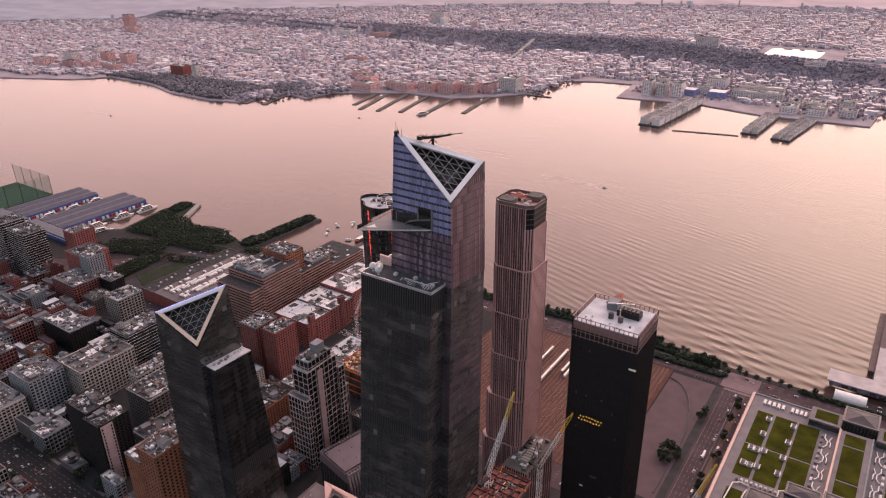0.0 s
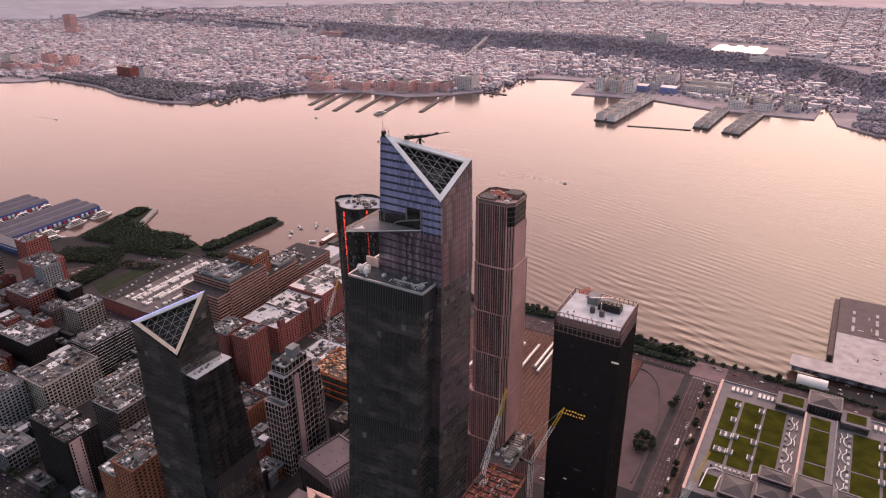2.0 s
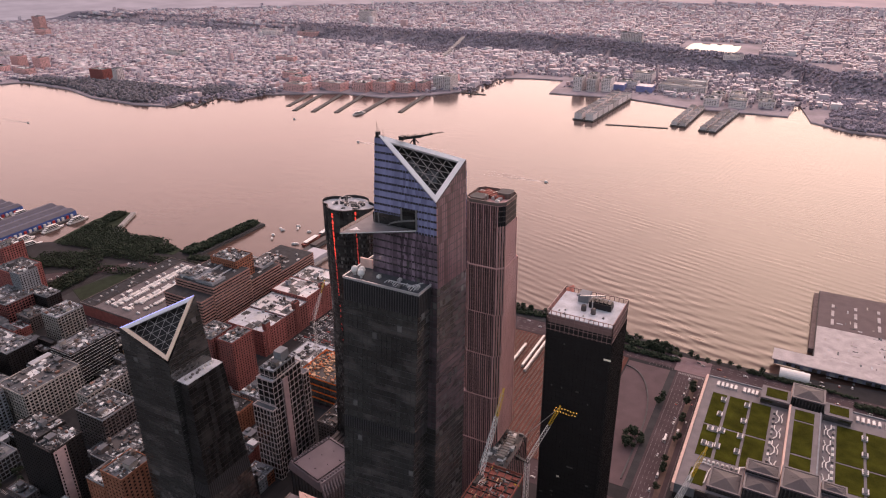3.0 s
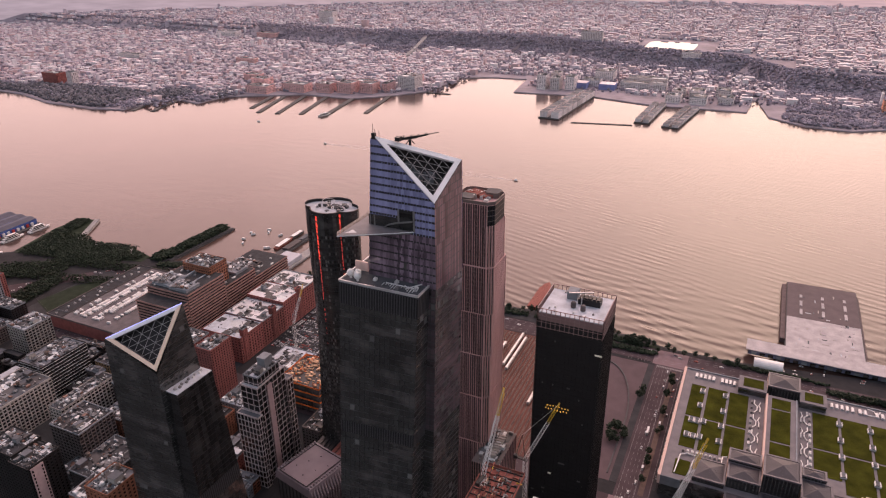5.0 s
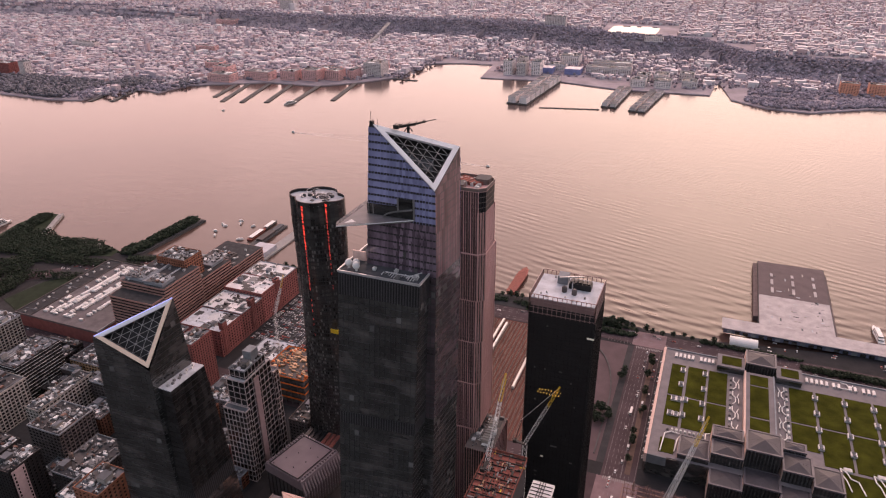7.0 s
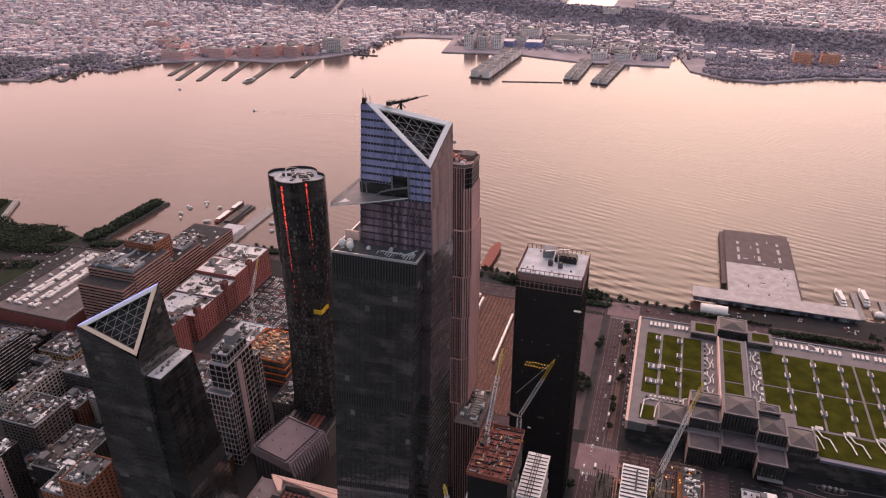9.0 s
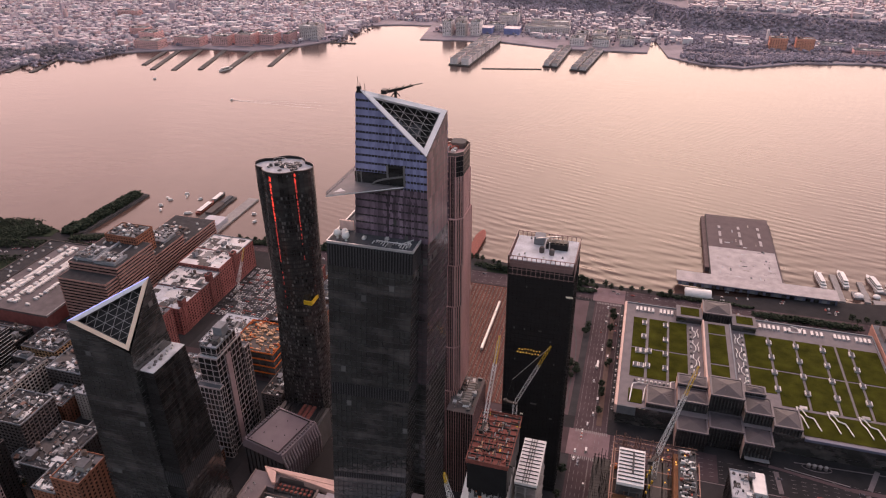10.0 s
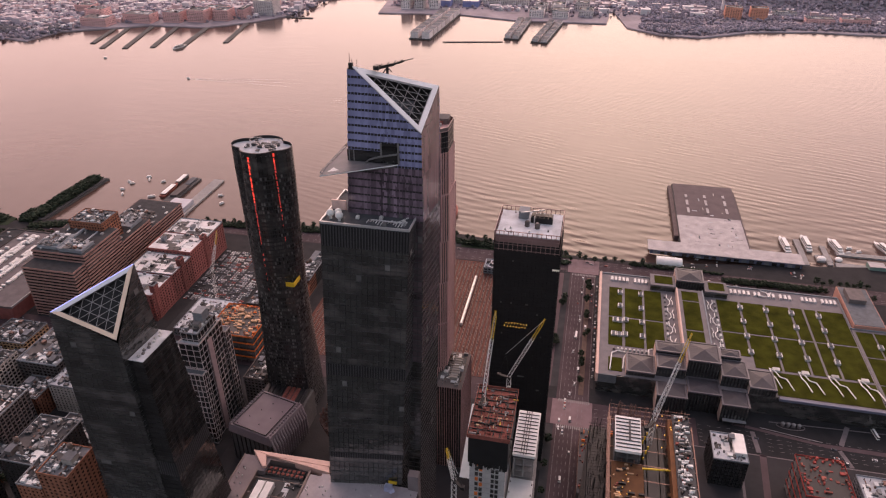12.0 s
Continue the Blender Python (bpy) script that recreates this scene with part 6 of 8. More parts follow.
part("shed", mb, BRICK_BROWN, pr)
mb = MB()
mb.box(-543, -535, 604, 630, 3, 6)
part("shed", mb, GREYROOF, pr)
pr2 = thing("pier", -498, 560, 0, "pale concrete pier with a grey shed roof", "pier")
mb = MB()
mb.box(-508, -490, 490, 636, -2, 2.8)
part("deck", mb, CONCRETE, pr2)
mb = MB()
mb.box(-528, -496, 505, 548, 2.8, 9.5)
part("shed", mb, mat("pale_blue_roof", (0.42, 0.42, 0.46), 0.6, var=0.2, size=6), pr2, "long shed with a pale bluish roof")

# sports piers with long sheds, driving range with a net
SHEDBLUE = mat("slate_blue_roofing", (0.055, 0.058, 0.085), 0.7, var=0.4, size=8, fine=1.2)
for x0, x1, y0, y1, lab in ((-1130, -1042, 296, 474, "dark-roofed pier shed with white-trimmed edges"), (-1242, -1160, 290, 442, "dark-roofed pier shed with blue walls")):
    p = thing("pier_shed", (x0 + x1) / 2, y0, 0, lab, "pier")
    mb = MB()
    mb.box(x0 - 4, x1 + 6, y0, y1 + 4, -2, 2.6)
    part("deck", mb, CONC_DARK, p)
    mb = MB()
    mb.box(x0 + 2, x1 - 4, y0, y1, 2.6, 12)
    part("wall", mb, BLUE_PAINT, p)
    for k in range(3):
        xa = x0 + 1 + k * (x1 - x0 - 4) / 3
        xb = xa + (x1 - x0 - 4) / 3 - 0.6
        mb = MB()
        mb.poly([(xa, y0, 12), (xb, y0, 12), ((xa + xb) / 2, y0, 15)])
        mb.poly([(xa, y0, 12), ((xa + xb) / 2, y0, 15), ((xa + xb) / 2, y1, 15), (xa, y1, 12)])
        mb.poly([((xa + xb) / 2, y0, 15), (xb, y0, 12), (xb, y1, 12), ((xa + xb) / 2, y1, 15)])
        mb.poly([(xb, y1, 12), (xa, y1, 12), ((xa + xb) / 2, y1, 15)])
        part("roof_bay", mb, SHEDBLUE, p)
    for k in range(18):
        mb = MB()
        yy = y0 + 4 + k * (y1 - y0 - 8) / 18
        mb.box(x1 - 4, x1 - 1.5, yy, yy + 4.5, 2.6, 8)
        part("awning", mb, RED_PAINT if k % 3 == 1 else WHITE, p)
p = thing("pier_house", -1040, 296, GZ, "blue low pier building with white bands", "building")
for x0, x1, y0, y1, h, m in ((-1125, -985, 270, 292, 12, BLUE_PAINT), (-985, -950, 272, 300, 9, BLUE_PAINT), (-1240, -1140, 262, 286, 12, CONC_DARK)):
    mb = MB()
    mb.box(x0, x1, y0, y1, GZ, GZ + h, 0, 1)
    mb.box(x0 - 0.3, x1 + 0.3, y0 - 0.3, y1 + 0.3, GZ + h * 0.6, GZ + h * 0.75, 2)
    part("block", mb, [m, GREYROOF, WHITE], p)
rg = thing("driving_range", -1330, 340, 0, "golf driving range pier with tall green netting", "driving range")
mb = MB()
mb.box(-1420, -1270, 272, 402, -2, 3)
part("deck", mb, mat("range_turf", (0.02, 0.055, 0.032), 0.95, ior=1.2, var=0.4, size=14, fine=1.2), rg)
NET = bpy.data.materials.new("thin_netting")
NET.use_nodes = True
_nb = NET.node_tree.nodes["Principled BSDF"]
_nb.inputs["Base Color"].default_value, _nb.inputs["Alpha"].default_value, _nb.inputs["Roughness"].default_value = (0.16, 0.26, 0.21, 1), 0.30, 0.9
for p0, p1 in (((-1270, 280), (-1270, 402)), ((-1270, 402), (-1420, 402))):
    n = 4
    for i in range(n + 1):
        q = lerp(p0, p1, i / n)
        mb = MB()
        mb.tube((*q, 3), (*q, 46), 0.5, sides=6)
        part("net_post", mb, FRAME_DARK, rg)
        if i < n:
            q2 = lerp(p0, p1, (i + 1) / n)
            mb = MB()
            mb.poly([(*q, 3), (*q2, 3), (*q2, 45), (*q, 45)])
            part("net", mb, NET, rg)

# big roofed pier with head house
p76 = thing("pier_shed", 285, 660, 0, "huge flat pier deck, half brown and half pale", "pier")
mb = MB()
mb.box(239, 331, 562, 763, -2, 8.4)
part("deck", mb, CONC_DARK, p76)
mb = MB()
mb.box(240, 330, 652, 762, 8.4, 9.2)
part("brown_roof", mb, mat("brown_pier_deck", (0.105, 0.078, 0.082), 0.85, var=0.3, size=14, fine=1.5, bump=0.2), p76)
mb = MB()
mb.box(240, 330, 560, 651.5, 8.4, 9.2)
PALE = mat("pale_worn_deck", (0.40, 0.365, 0.365), 0.8, var=0.45, size=12, fine=1.4, bump=0.2)
part("pale_roof", mb, PALE, p76)
for i in range(9):
    mb = MB()
    x, y = 256 + (i % 3) * 28, 662 + (i // 3) * 26 + (i % 3) * 3
    mb.box(x, x + 3.6, y, y + (16 if i < 6 else 9), 9.2, 9.9)
    part("skylight", mb, PALE, p76)
for q in ((233, 238.9, 590, 758), (331.1, 333.5, 566, 750)):
    mb = MB()
    mb.box(*q, -2, 6.6)
    part("side_dock", mb, mat("rusty_side_dock", (0.10, 0.07, 0.07), 0.85, var=0.5, size=6, fine=1), p76, "narrow rusty side dock")
_rp = random.Random(3)
for k in range(46):
    mb = MB()
    w, d = (_rp.uniform(2, 9), _rp.uniform(0.5, 2.5)) if k % 2 else (_rp.uniform(0.5, 2.5), _rp.uniform(2, 9))
    x, y = _rp.uniform(242, 328 - w), _rp.uniform(563, 740) if k < 12 else _rp.uniform(563, 648)
    mb.box(x, x + w, y, y + d, 9.2, 9.24 + 0.01 * (k % 7))
    part("roof_patch", mb, _rp.choice([GREYROOF, TAR, STONE_BEIGE, MEMBRANE]), p76)
hh = thing("pier_head_house", 292, 545, GZ, "long low head house with a pale roof and blue front", "building")
mb = MB()
mb.box(197, 392, 537, 560, GZ, 11, 0)
part("wall", mb, mat("blue_grey_wall", (0.11, 0.12, 0.18), 0.6, var=0.2, size=7), hh)
mb = MB()
mb.box(194, 394, 534.5, 562, 11, 12)
part("roof", mb, PALE, hh)
for k in range(20):
    mb = MB()
    mb.box(201 + k * 9.6, 207 + k * 9.6, 536.4, 537, GZ + 0.3, GZ + 4.6)
    part("roller_door", mb, GLASS_DARK if k % 3 else STONE_GREY, hh)
tent = thing("event_tent", 221, 518, GZ, "long white barrel-roofed tent", "tent")
mb = MB()
n = 10
for i in range(n):
    a, b = math.pi * i / n, math.pi * (i + 1) / n
    y0, z0, y1, z1 = 517.5 - 8.5 * math.cos(a), GZ + 7 * math.sin(a), 517.5 - 8.5 * math.cos(b), GZ + 7 * math.sin(b)
    mb.poly([(205, y0, z0), (205, y1, z1), (238, y1, z1), (238, y0, z0)])
mb.poly([(205, 517.5 - 8.5 * math.cos(math.pi * i / n), GZ + 7 * math.sin(math.pi * i / n)) for i in range(n + 1)])
mb.poly([(238, 517.5 - 8.5 * math.cos(math.pi * i / n), GZ + 7 * math.sin(math.pi * i / n)) for i in reversed(range(n + 1))])
part("cover", mb, WHITE, tent)
for x0, x1, y0, y1, lab in ((398, 406, 552, 622, "narrow floating landing stage"), (430, 437, 558, 610, "narrow floating landing stage"), (448, 530, 588, 597, "long floating landing stage"), (440, 500, 545, 566, "broad landing deck by the river wall")):
    mb = MB()
    mb.box(x0, x1, y0, y1, -1, 2.4)
    solid("landing_stage", mb, CONCRETE, lab, "pier")
for x, y, r in ((425, 572, 6), (447, 575, 5)):
    mb = MB()
    mb.dome((x, y, 2.4), r, squash=0.6, seg=12, rings=6)
    solid("dome_tent", mb, WHITE, "white domed pavilion on the landing stage", "tent")
mb = MB()
mb.box(418, 438, 566, 582, -1, 2.6)
solid("landing_stage", mb, CONCRETE, "square floating landing stage", "pier")
mb = MB()
mb.box(478, 498, 552, 566, 2.4, 9, 0, 1)
solid("ferry_house", mb, [mat("sea_green_wall", (0.16, 0.24, 0.21), 0.6, var=0.2), PALE], "small sea-green ferry house", "building")


# ---- vehicles ----
def car_proto(L, W, H, label, paint, cab=(0.1, 0.85), category="car"):
    c = thing("car", 0, 0, 0, label, category, "parked and waiting vehicles")
    mb = MB()
    mb.box(-W / 2, W / 2, -L / 2, L / 2, 0.35, H * 0.6)
    for x in (-1, 1):
        for y in (-0.3, 0.3):
            mb.tube((x * W / 2 - 0.1, y * L, 0.34), (x * W / 2 + 0.1, y * L, 0.34), 0.34, 1, sides=8)
    part("body", mb, [paint, FRAME_DARK], c)
    mb = MB()
    a, b = -L / 2 + L * cab[0], -L / 2 + L * cab[1]
    mb.prism([(-W / 2 + .05, a), (W / 2 - .05, a), (W / 2 - .05, b), (-W / 2 + .05, b)], H * 0.6, H, 0, 1, ring2=[(-W / 2 + .2, a + .3), (W / 2 - .2, a + .3), (W / 2 - .2, b - .5), (-W / 2 + .2, b - .5)])
    part("cabin", mb, [GLASS_DARK, paint], c)
    return c


CAR = car_proto(4.6, 1.9, 1.5, "parked saloon car on the asphalt", CAR_PAINT, (0.2, 0.85))
VAN = car_proto(6.4, 2.2, 2.9, "white delivery van driving along the street", WHITE, (0.0, 0.9), "van")
ROOF_VAN = thing("van", 0, 0, 0, "white delivery van parked on a roof deck", "van", "vans on the depot roof")
mb = MB()
mb.prism([(-1.1, -3.2), (1.1, -3.2), (1.1, 3.2), (-1.1, 3.2)], 0.3, 2.7, ring2=[(-1.0, -3.1), (1.0, -3.1), (1.0, 2.2), (-1.0, 2.2)])
part("body", mb, WHITE, ROOF_VAN)
for x in (-1.0, 1.0):
    for y in (-2.0, 2.0):
        mb = MB()
        mb.tube((x - 0.12, y, 0.36), (x + 0.12, y, 0.36), 0.36, sides=7)
        part("wheel", mb, FRAME_DARK, ROOF_VAN)
BUS = car_proto(12.5, 2.6, 3.3, "white coach with dark windows", WHITE, (0.0, 1.0), "bus")
_first = {}


def put(proto, x, y, a=0.0, z=GZ + 0.02):
    if proto.name not in _first:
        _first[proto.name] = 1
        proto.matrix_basis = pose(x, y, z, 0, 0, a)
    else:
        copy_thing(proto, pose(x, y, z, 0, 0, a))


for _ in range(34):
    put(CAR, rnd.choice([98.5, 102.6, 106.5, 110.5, 122.6, 123.4]), rnd.uniform(-40, 455))
for y in range(262, 440, 11):
    put(CAR, 128.6, y + rnd.uniform(-2, 2))
for _ in range(40):
    put(CAR, rnd.uniform(-510, 420), rnd.choice([472, 476, 480, 486, 490, 494]), 90)
for _ in range(26):
    put(CAR, rnd.uniform(-700, 25), rnd.choice([212, 216, 224, 228]), 90)
for _ in range(12):
    put(CAR, rnd.uniform(135, 400), rnd.choice([190, 195, 200, 206]), 90)
LOT_PAINT = palette_mat("lot_car_paint", [(0.6, 0.6, 0.6), (0.04, 0.04, 0.045), (0.25, 0.25, 0.27), (0.66, 0.66, 0.66), (0.30, 0.05, 0.04), (0.10, 0.11, 0.14), (0.45, 0.45, 0.46)], 0.35, size=3, var=0.1)
mb = MB()
for row in range(11):
    for k in range(30):
        if rnd.random() < 0.82:
            x, y = -372 + row * 7.2 + (row % 2) * 1.2 + rnd.uniform(-0.4, 0.4), 306 + k * 4.0 + rnd.uniform(-0.5, 0.5)
            L, W = rnd.uniform(2.1, 2.7), rnd.uniform(0.85, 1.0)
            mb.box(x - L, x + L, y - W, y + W, GZ + 0.02, GZ + 1.0, 0)
            mb.prism([(x - L * 0.55, y - W + .05), (x + L * 0.5, y - W + .05), (x + L * 0.5, y + W - .05), (x - L * 0.55, y + W - .05)], GZ + 1.0, GZ + 1.55, 1, 0, ring2=[(x - L * 0.35, y - W + .2), (x + L * 0.25, y - W + .2), (x + L * 0.25, y + W - .2), (x - L * 0.35, y + W - .2)])
solid("car_park_rows", mb, [LOT_PAINT, GLASS_WIN], "tight rows of parked cars on a dark lot", "cars", kind="stuff")
for i in range(5):
    put(VAN, 100 + i * 4.4, 40 + i * 77)
for x, y, a in ((396, 234, 10), (108, 330, 0), (118, 60, 0)):
    put(BUS, x, y, a)
for _ in range(16):
    put(CAR, rnd.uniform(215, 390), rnd.uniform(505, 532), rnd.choice([0, 90]))

# ---- streets ----
mb = MB()
for x in (100.7, 104.6, 108.4, 116.0, 119.8):
    y = -90
    while y < 462:
        mb.box(x - 0.12, x + 0.12, y, y + 4, GZ + 0.01, GZ + 0.03, bottom=False)
        y += 9
for x in (112.0, 112.6, 96.5, 125.5):
    mb.box(x - 0.1, x + 0.1, -90, 183, GZ + 0.01, GZ + 0.03, bottom=False)
    mb.box(x - 0.1, x + 0.1, 225, 462, GZ + 0.01, GZ + 0.03, bottom=False)
for y0, y1 in ((182, 186), (219, 223), (460, 464), (-50, -46)):
    for k in range(16):
        mb.box(96 + k * 2, 97 + k * 2, y0, y1, GZ + 0.01, GZ + 0.03, bottom=False)
for yy in (214, 218.5, 223, 227.5):
    x = -800
    while x < 30:
        mb.box(x, x + 4, yy - 0.12, yy + 0.12, GZ + 0.01, GZ + 0.03, bottom=False)
        x += 9
for yy in (193, 198, 203, 208, 214):
    x = 132
    while x < 500:
        if not 278 < x < 290:
            mb.box(x, x + 4, yy - 0.12, yy + 0.12, GZ + 0.01, GZ + 0.03, bottom=False)
        x += 9
for yy in (473, 478, 488, 492, 497):
    x = -510
    while x < 500:
        mb.box(x, x + 5, yy - 0.13, yy + 0.13, GZ + 0.01, GZ + 0.03, bottom=False)
        x += 10
for k in range(8):
    for q in range(6):
        mb.box(60 + k * 4, 60.3 + k * 4, 465, 470, GZ + 0.01, GZ + 0.03, bottom=False)
solid("road_marking", mb, MARKING, "worn white lane lines and crossings", "road marking", kind="stuff")
mb = MB()
mb.box(93.5, 126.5, -120, 470, GZ - 0.2, GZ + 0.008)
ROADPINK = mat("worn_road_asphalt", (0.070, 0.050, 0.055), 0.85, ior=1.2, var=0.4, size=18, fine=1.4, bump=0.2)
solid("road", mb, ROADPINK, "worn wide cross street", "road", kind="structure")
mb = MB()
mb.box(-520, 700, 469, 500, GZ - 0.2, GZ + 0.006)
BEND = [(-1040, 190), (-960, 205), (-860, 255), (-760, 362), (-640, 432), (-519.6, 484.5)]


def bend_point(s, off=0.0):
    """A place along the curving highway, s from 0 to 1, off metres to its side."""
    k = min(int(s * (len(BEND) - 1)), len(BEND) - 2)
    p, q = BEND[k], BEND[k + 1]
    L = math.hypot(q[0] - p[0], q[1] - p[1])
    t = ((q[0] - p[0]) / L, (q[1] - p[1]) / L)
    c = lerp(p, q, s * (len(BEND) - 1) - k)
    return c[0] - t[1] * off, c[1] + t[0] * off, math.degrees(math.atan2(t[1], t[0]))


for p, q in zip(BEND[:-1], BEND[1:]):
    mb.beam((*p, GZ - 0.1), (*q, GZ - 0.1), 26, h=0.21)
solid("road", mb, ROADPINK, "riverside highway with several lanes", "road", kind="structure")
mb = MB()
mb.box(-900, 34, 204, 237, GZ - 0.2, GZ + 0.004)
mb.box(34, 230, 186, 222, GZ - 0.2, GZ + 0.004)
solid("road", mb, ROADPINK, "broad worn avenue", "road", kind="structure")
mb = MB()
mb.box(115.2, 120.4, 232, 456, GZ - 0.1, GZ + 0.14)
solid("median", mb, mat("brown_median_paving", (0.11, 0.07, 0.055), 0.85, var=0.5, size=5, fine=0.8), "brown paved median strip with trees", "median", kind="structure")
CROSS = mat("pale_concrete_crossing", (0.18, 0.12, 0.13), 0.85, var=0.3, size=8, fine=1.2)
mb = MB()
mb.box(90, 130, 186, 222, GZ - 0.1, GZ + 0.012)
mb.box(90, 130, 466, 500, GZ - 0.1, GZ + 0.012)
solid("road", mb, CROSS, "pale concrete street crossing", "road", kind="structure")
for _ in range(46):
    x, y, a = bend_point(rnd.uniform(0.1, 0.97), rnd.choice([-10, -6.5, -3, 3, 6.5, 10]))
    put(CAR, x, y, a - 90)
pavement(126.6, 130, 244, 462)
pavement(86, 93.4, 30, 184)
pavement(86, 93.4, 240, 462)
pavement(33, 86, 125, 184)
PLAZA = mat("pinkish_plaza", (0.105, 0.075, 0.080), 0.85, ior=1.2, var=0.25, size=16, fine=1.2, bump=0.15)
pavement(36, 86, 240, 462, PLAZA, "bare pinkish asphalt lot behind the tower")
mb = MB()
for i in range(40):
    a0, a1 = math.pi * 0.5 * i / 40, math.pi * 0.5 * (i + 1) / 40
    p = (36 + 46 * math.cos(a0), 330 + 118 * math.sin(a0))
    q = (36 + 46 * math.cos(a1), 330 + 118 * math.sin(a1))
    mb.beam((*p, GZ + 0.7), (*q, GZ + 0.7), 1.4, h=1.4)
mb.beam((82, 250, GZ + 0.7), (82, 330, GZ + 0.7), 1.4, h=1.4)
solid("curved_wall", mb, CONC_DARK, "low curved ramp wall in the lot", "wall", kind="structure")
mb = MB()
mb.box(-250, 86, 502, 520, GZ - 0.1, GZ + 0.03)
solid("river_walk", mb, PAVING, "riverside walk beside the highway", "pavement", kind="structure")
mb = MB()
mb.box(-60, 92, 478 + 23, 508, GZ, GZ + 0.05)
solid("verge", mb, GRASS, "grassy verge beside the highway", "grass", kind="structure")

# ---- rail yard ----
mb = MB()
mb.box(-205, 34, 238, 467, GZ - 0.3, GZ + 0.02)
solid("rail_yard", mb, BALLAST, "rust-brown rail yard ballast", "rail yard", kind="structure")
mb = MB()
for k in range(48):
    x = -200 + k * 4.85
    for r in (-0.72, 0.72):
        mb.box(x + r - 0.16, x + r + 0.16, 239, 465, GZ + 0.02, GZ + 0.3, bottom=False)
beds_mb = MB()
for k in range(48):
    x = -200 + k * 4.85
    beds_mb.box(x - 1.35, x + 1.35, 239, 465, GZ + 0.02, GZ + 0.1, bottom=False)
solid("track_bed", beds_mb, mat("oily_sleepers", (0.030, 0.015, 0.013), 0.9, var=0.5, size=5, fine=0.7), "dark oily sleeper beds of the tracks", "track", kind="stuff")
solid("rails", mb, RAIL, "parallel worn steel rails", "rails", kind="stuff")


def train(x, y, cars, group="trains in the yard"):
    t = thing("train", x, y, GZ, "stabled silver commuter train", "train", group)
    for i in range(cars):
        mb = MB()
        y0 = y + i * 26.2
        mb.prism([(x - 1.6, y0), (x + 1.6, y0), (x + 1.6, y0 + 25.4), (x - 1.6, y0 + 25.4)], GZ + 0.8, GZ + 3.4, 0)
        mb.prism([(x - 1.6, y0), (x + 1.6, y0), (x + 1.6, y0 + 25.4), (x - 1.6, y0 + 25.4)], GZ + 3.4, GZ + 4.3, 0, ring2=[(x - 1.0, y0 + .2), (x + 1.0, y0 + .2), (x + 1.0, y0 + 25.2), (x - 1.0, y0 + 25.2)])
        mb.box(x - 1.1, x + 1.1, y0 + 2, y0 + 6, GZ + 0.1, GZ + 0.8)
        mb.box(x - 1.1, x + 1.1, y0 + 19, y0 + 23, GZ + 0.1, GZ + 0.8)
        c = part("carriage", mb, TRAIN, t)
        mb = MB()
        mb.box(x - 1.64, x + 1.64, y0 + 1.5, y0 + 24, GZ + 2.1, GZ + 3.0)
        part("window_strip", mb, GLASS_DARK, c)


for x, y, n in ((-25.2, 322, 4), (-72, 377, 3), (-78.5, 385, 3), (-93, 330, 4), (-112, 300, 5), (-151, 340, 4)):
    train(x, y, n)
masonry("yard_office", -18, 8, 440, 462, 9, STONE_GREY, MEMBRANE, "low pale yard office at the track ends", "building", fh=4, bay=5)


# ---- square between the towers: arts shed, shops, stair sculpture ----
pavement(-205, 34, -46, 203, mat("square_paving", (0.034, 0.032, 0.034), 0.8, ior=1.2, var=0.3, size=12, fine=1.5, bump=0.15), "grey stone paving of the square")
shed = thing("arts_shed", -166, 96, GZ, "boxy arts hall under a padded translucent shell", "arts hall")
SHELL = mat("cushion_film", (0.19, 0.155, 0.17), 0.32, var=0.2, size=6, fine=1.0)
SHEDROOF = mat("mauve_roof", (0.17, 0.13, 0.145), 0.5, var=0.2, size=10)


def shed_at(u, v):
    """u across from the park side, v back from the square, in metres."""
    return (-193.0 + u * 0.974 + v * 0.225, 81.0 - u * 0.225 + v * 0.974)


def shed_box(mb, u0, u1, v0, v1, z0, z1, inset=0.0):
    lowr = [shed_at(u0, v0), shed_at(u1, v0), shed_at(u1, v1), shed_at(u0, v1)]
    top = [shed_at(u0 + inset, v0 + inset), shed_at(u1 - inset, v0 + inset), shed_at(u1 - inset, v1 - inset), shed_at(u0 + inset, v1 - inset)]
    mb.prism(lowr, z0, z1, ring2=top)


mb = MB()
shed_box(mb, 1.5, 46, 1, 50, GZ, 38)
part("shell_body", mb, CONC_DARK, shed)
mb = MB()
shed_box(mb, 0, 47.5, 0, 51, 38, 46, 1.2)
part("shell_rim", mb, SHELL, shed)
mb = MB()
shed_box(mb, 5, 41, 2.5, 47, 46, 46.6, 0.3)
part("roof_panel", mb, SHEDROOF, shed, "mauve padded roof panel")
mb = MB()
for a, b in (((5, 2.5), (41, 2.5)), ((41, 2.5), (41, 47)), ((41, 47), (5, 47)), ((5, 47), (5, 2.5))):
    mb.beam((*shed_at(*a), 46.9), (*shed_at(*b), 46.9), 0.7)
part("roof_rail", mb, FRAME_DARK, shed)
mb = MB()
for k in range(7):
    x, y = shed_at(8 + k * 4.8, 5 + (k * 11) % 38)
    mb.box(x - 0.4, x + 0.4, y - 0.3, y + 0.3, 46.5, 47.3)
part("roof_hatch", mb, FRAME_DARK, shed)["kind"] = "stuff"
for k in range(15):
    mb = MB()
    p, q = shed_at(43.6, 2.5 + k * 3.3), shed_at(50.5, 1.5 + k * 3.3)
    mb.tube((*p, 47.2), (*q, 34), 1.25, sides=8, r2=1.25)
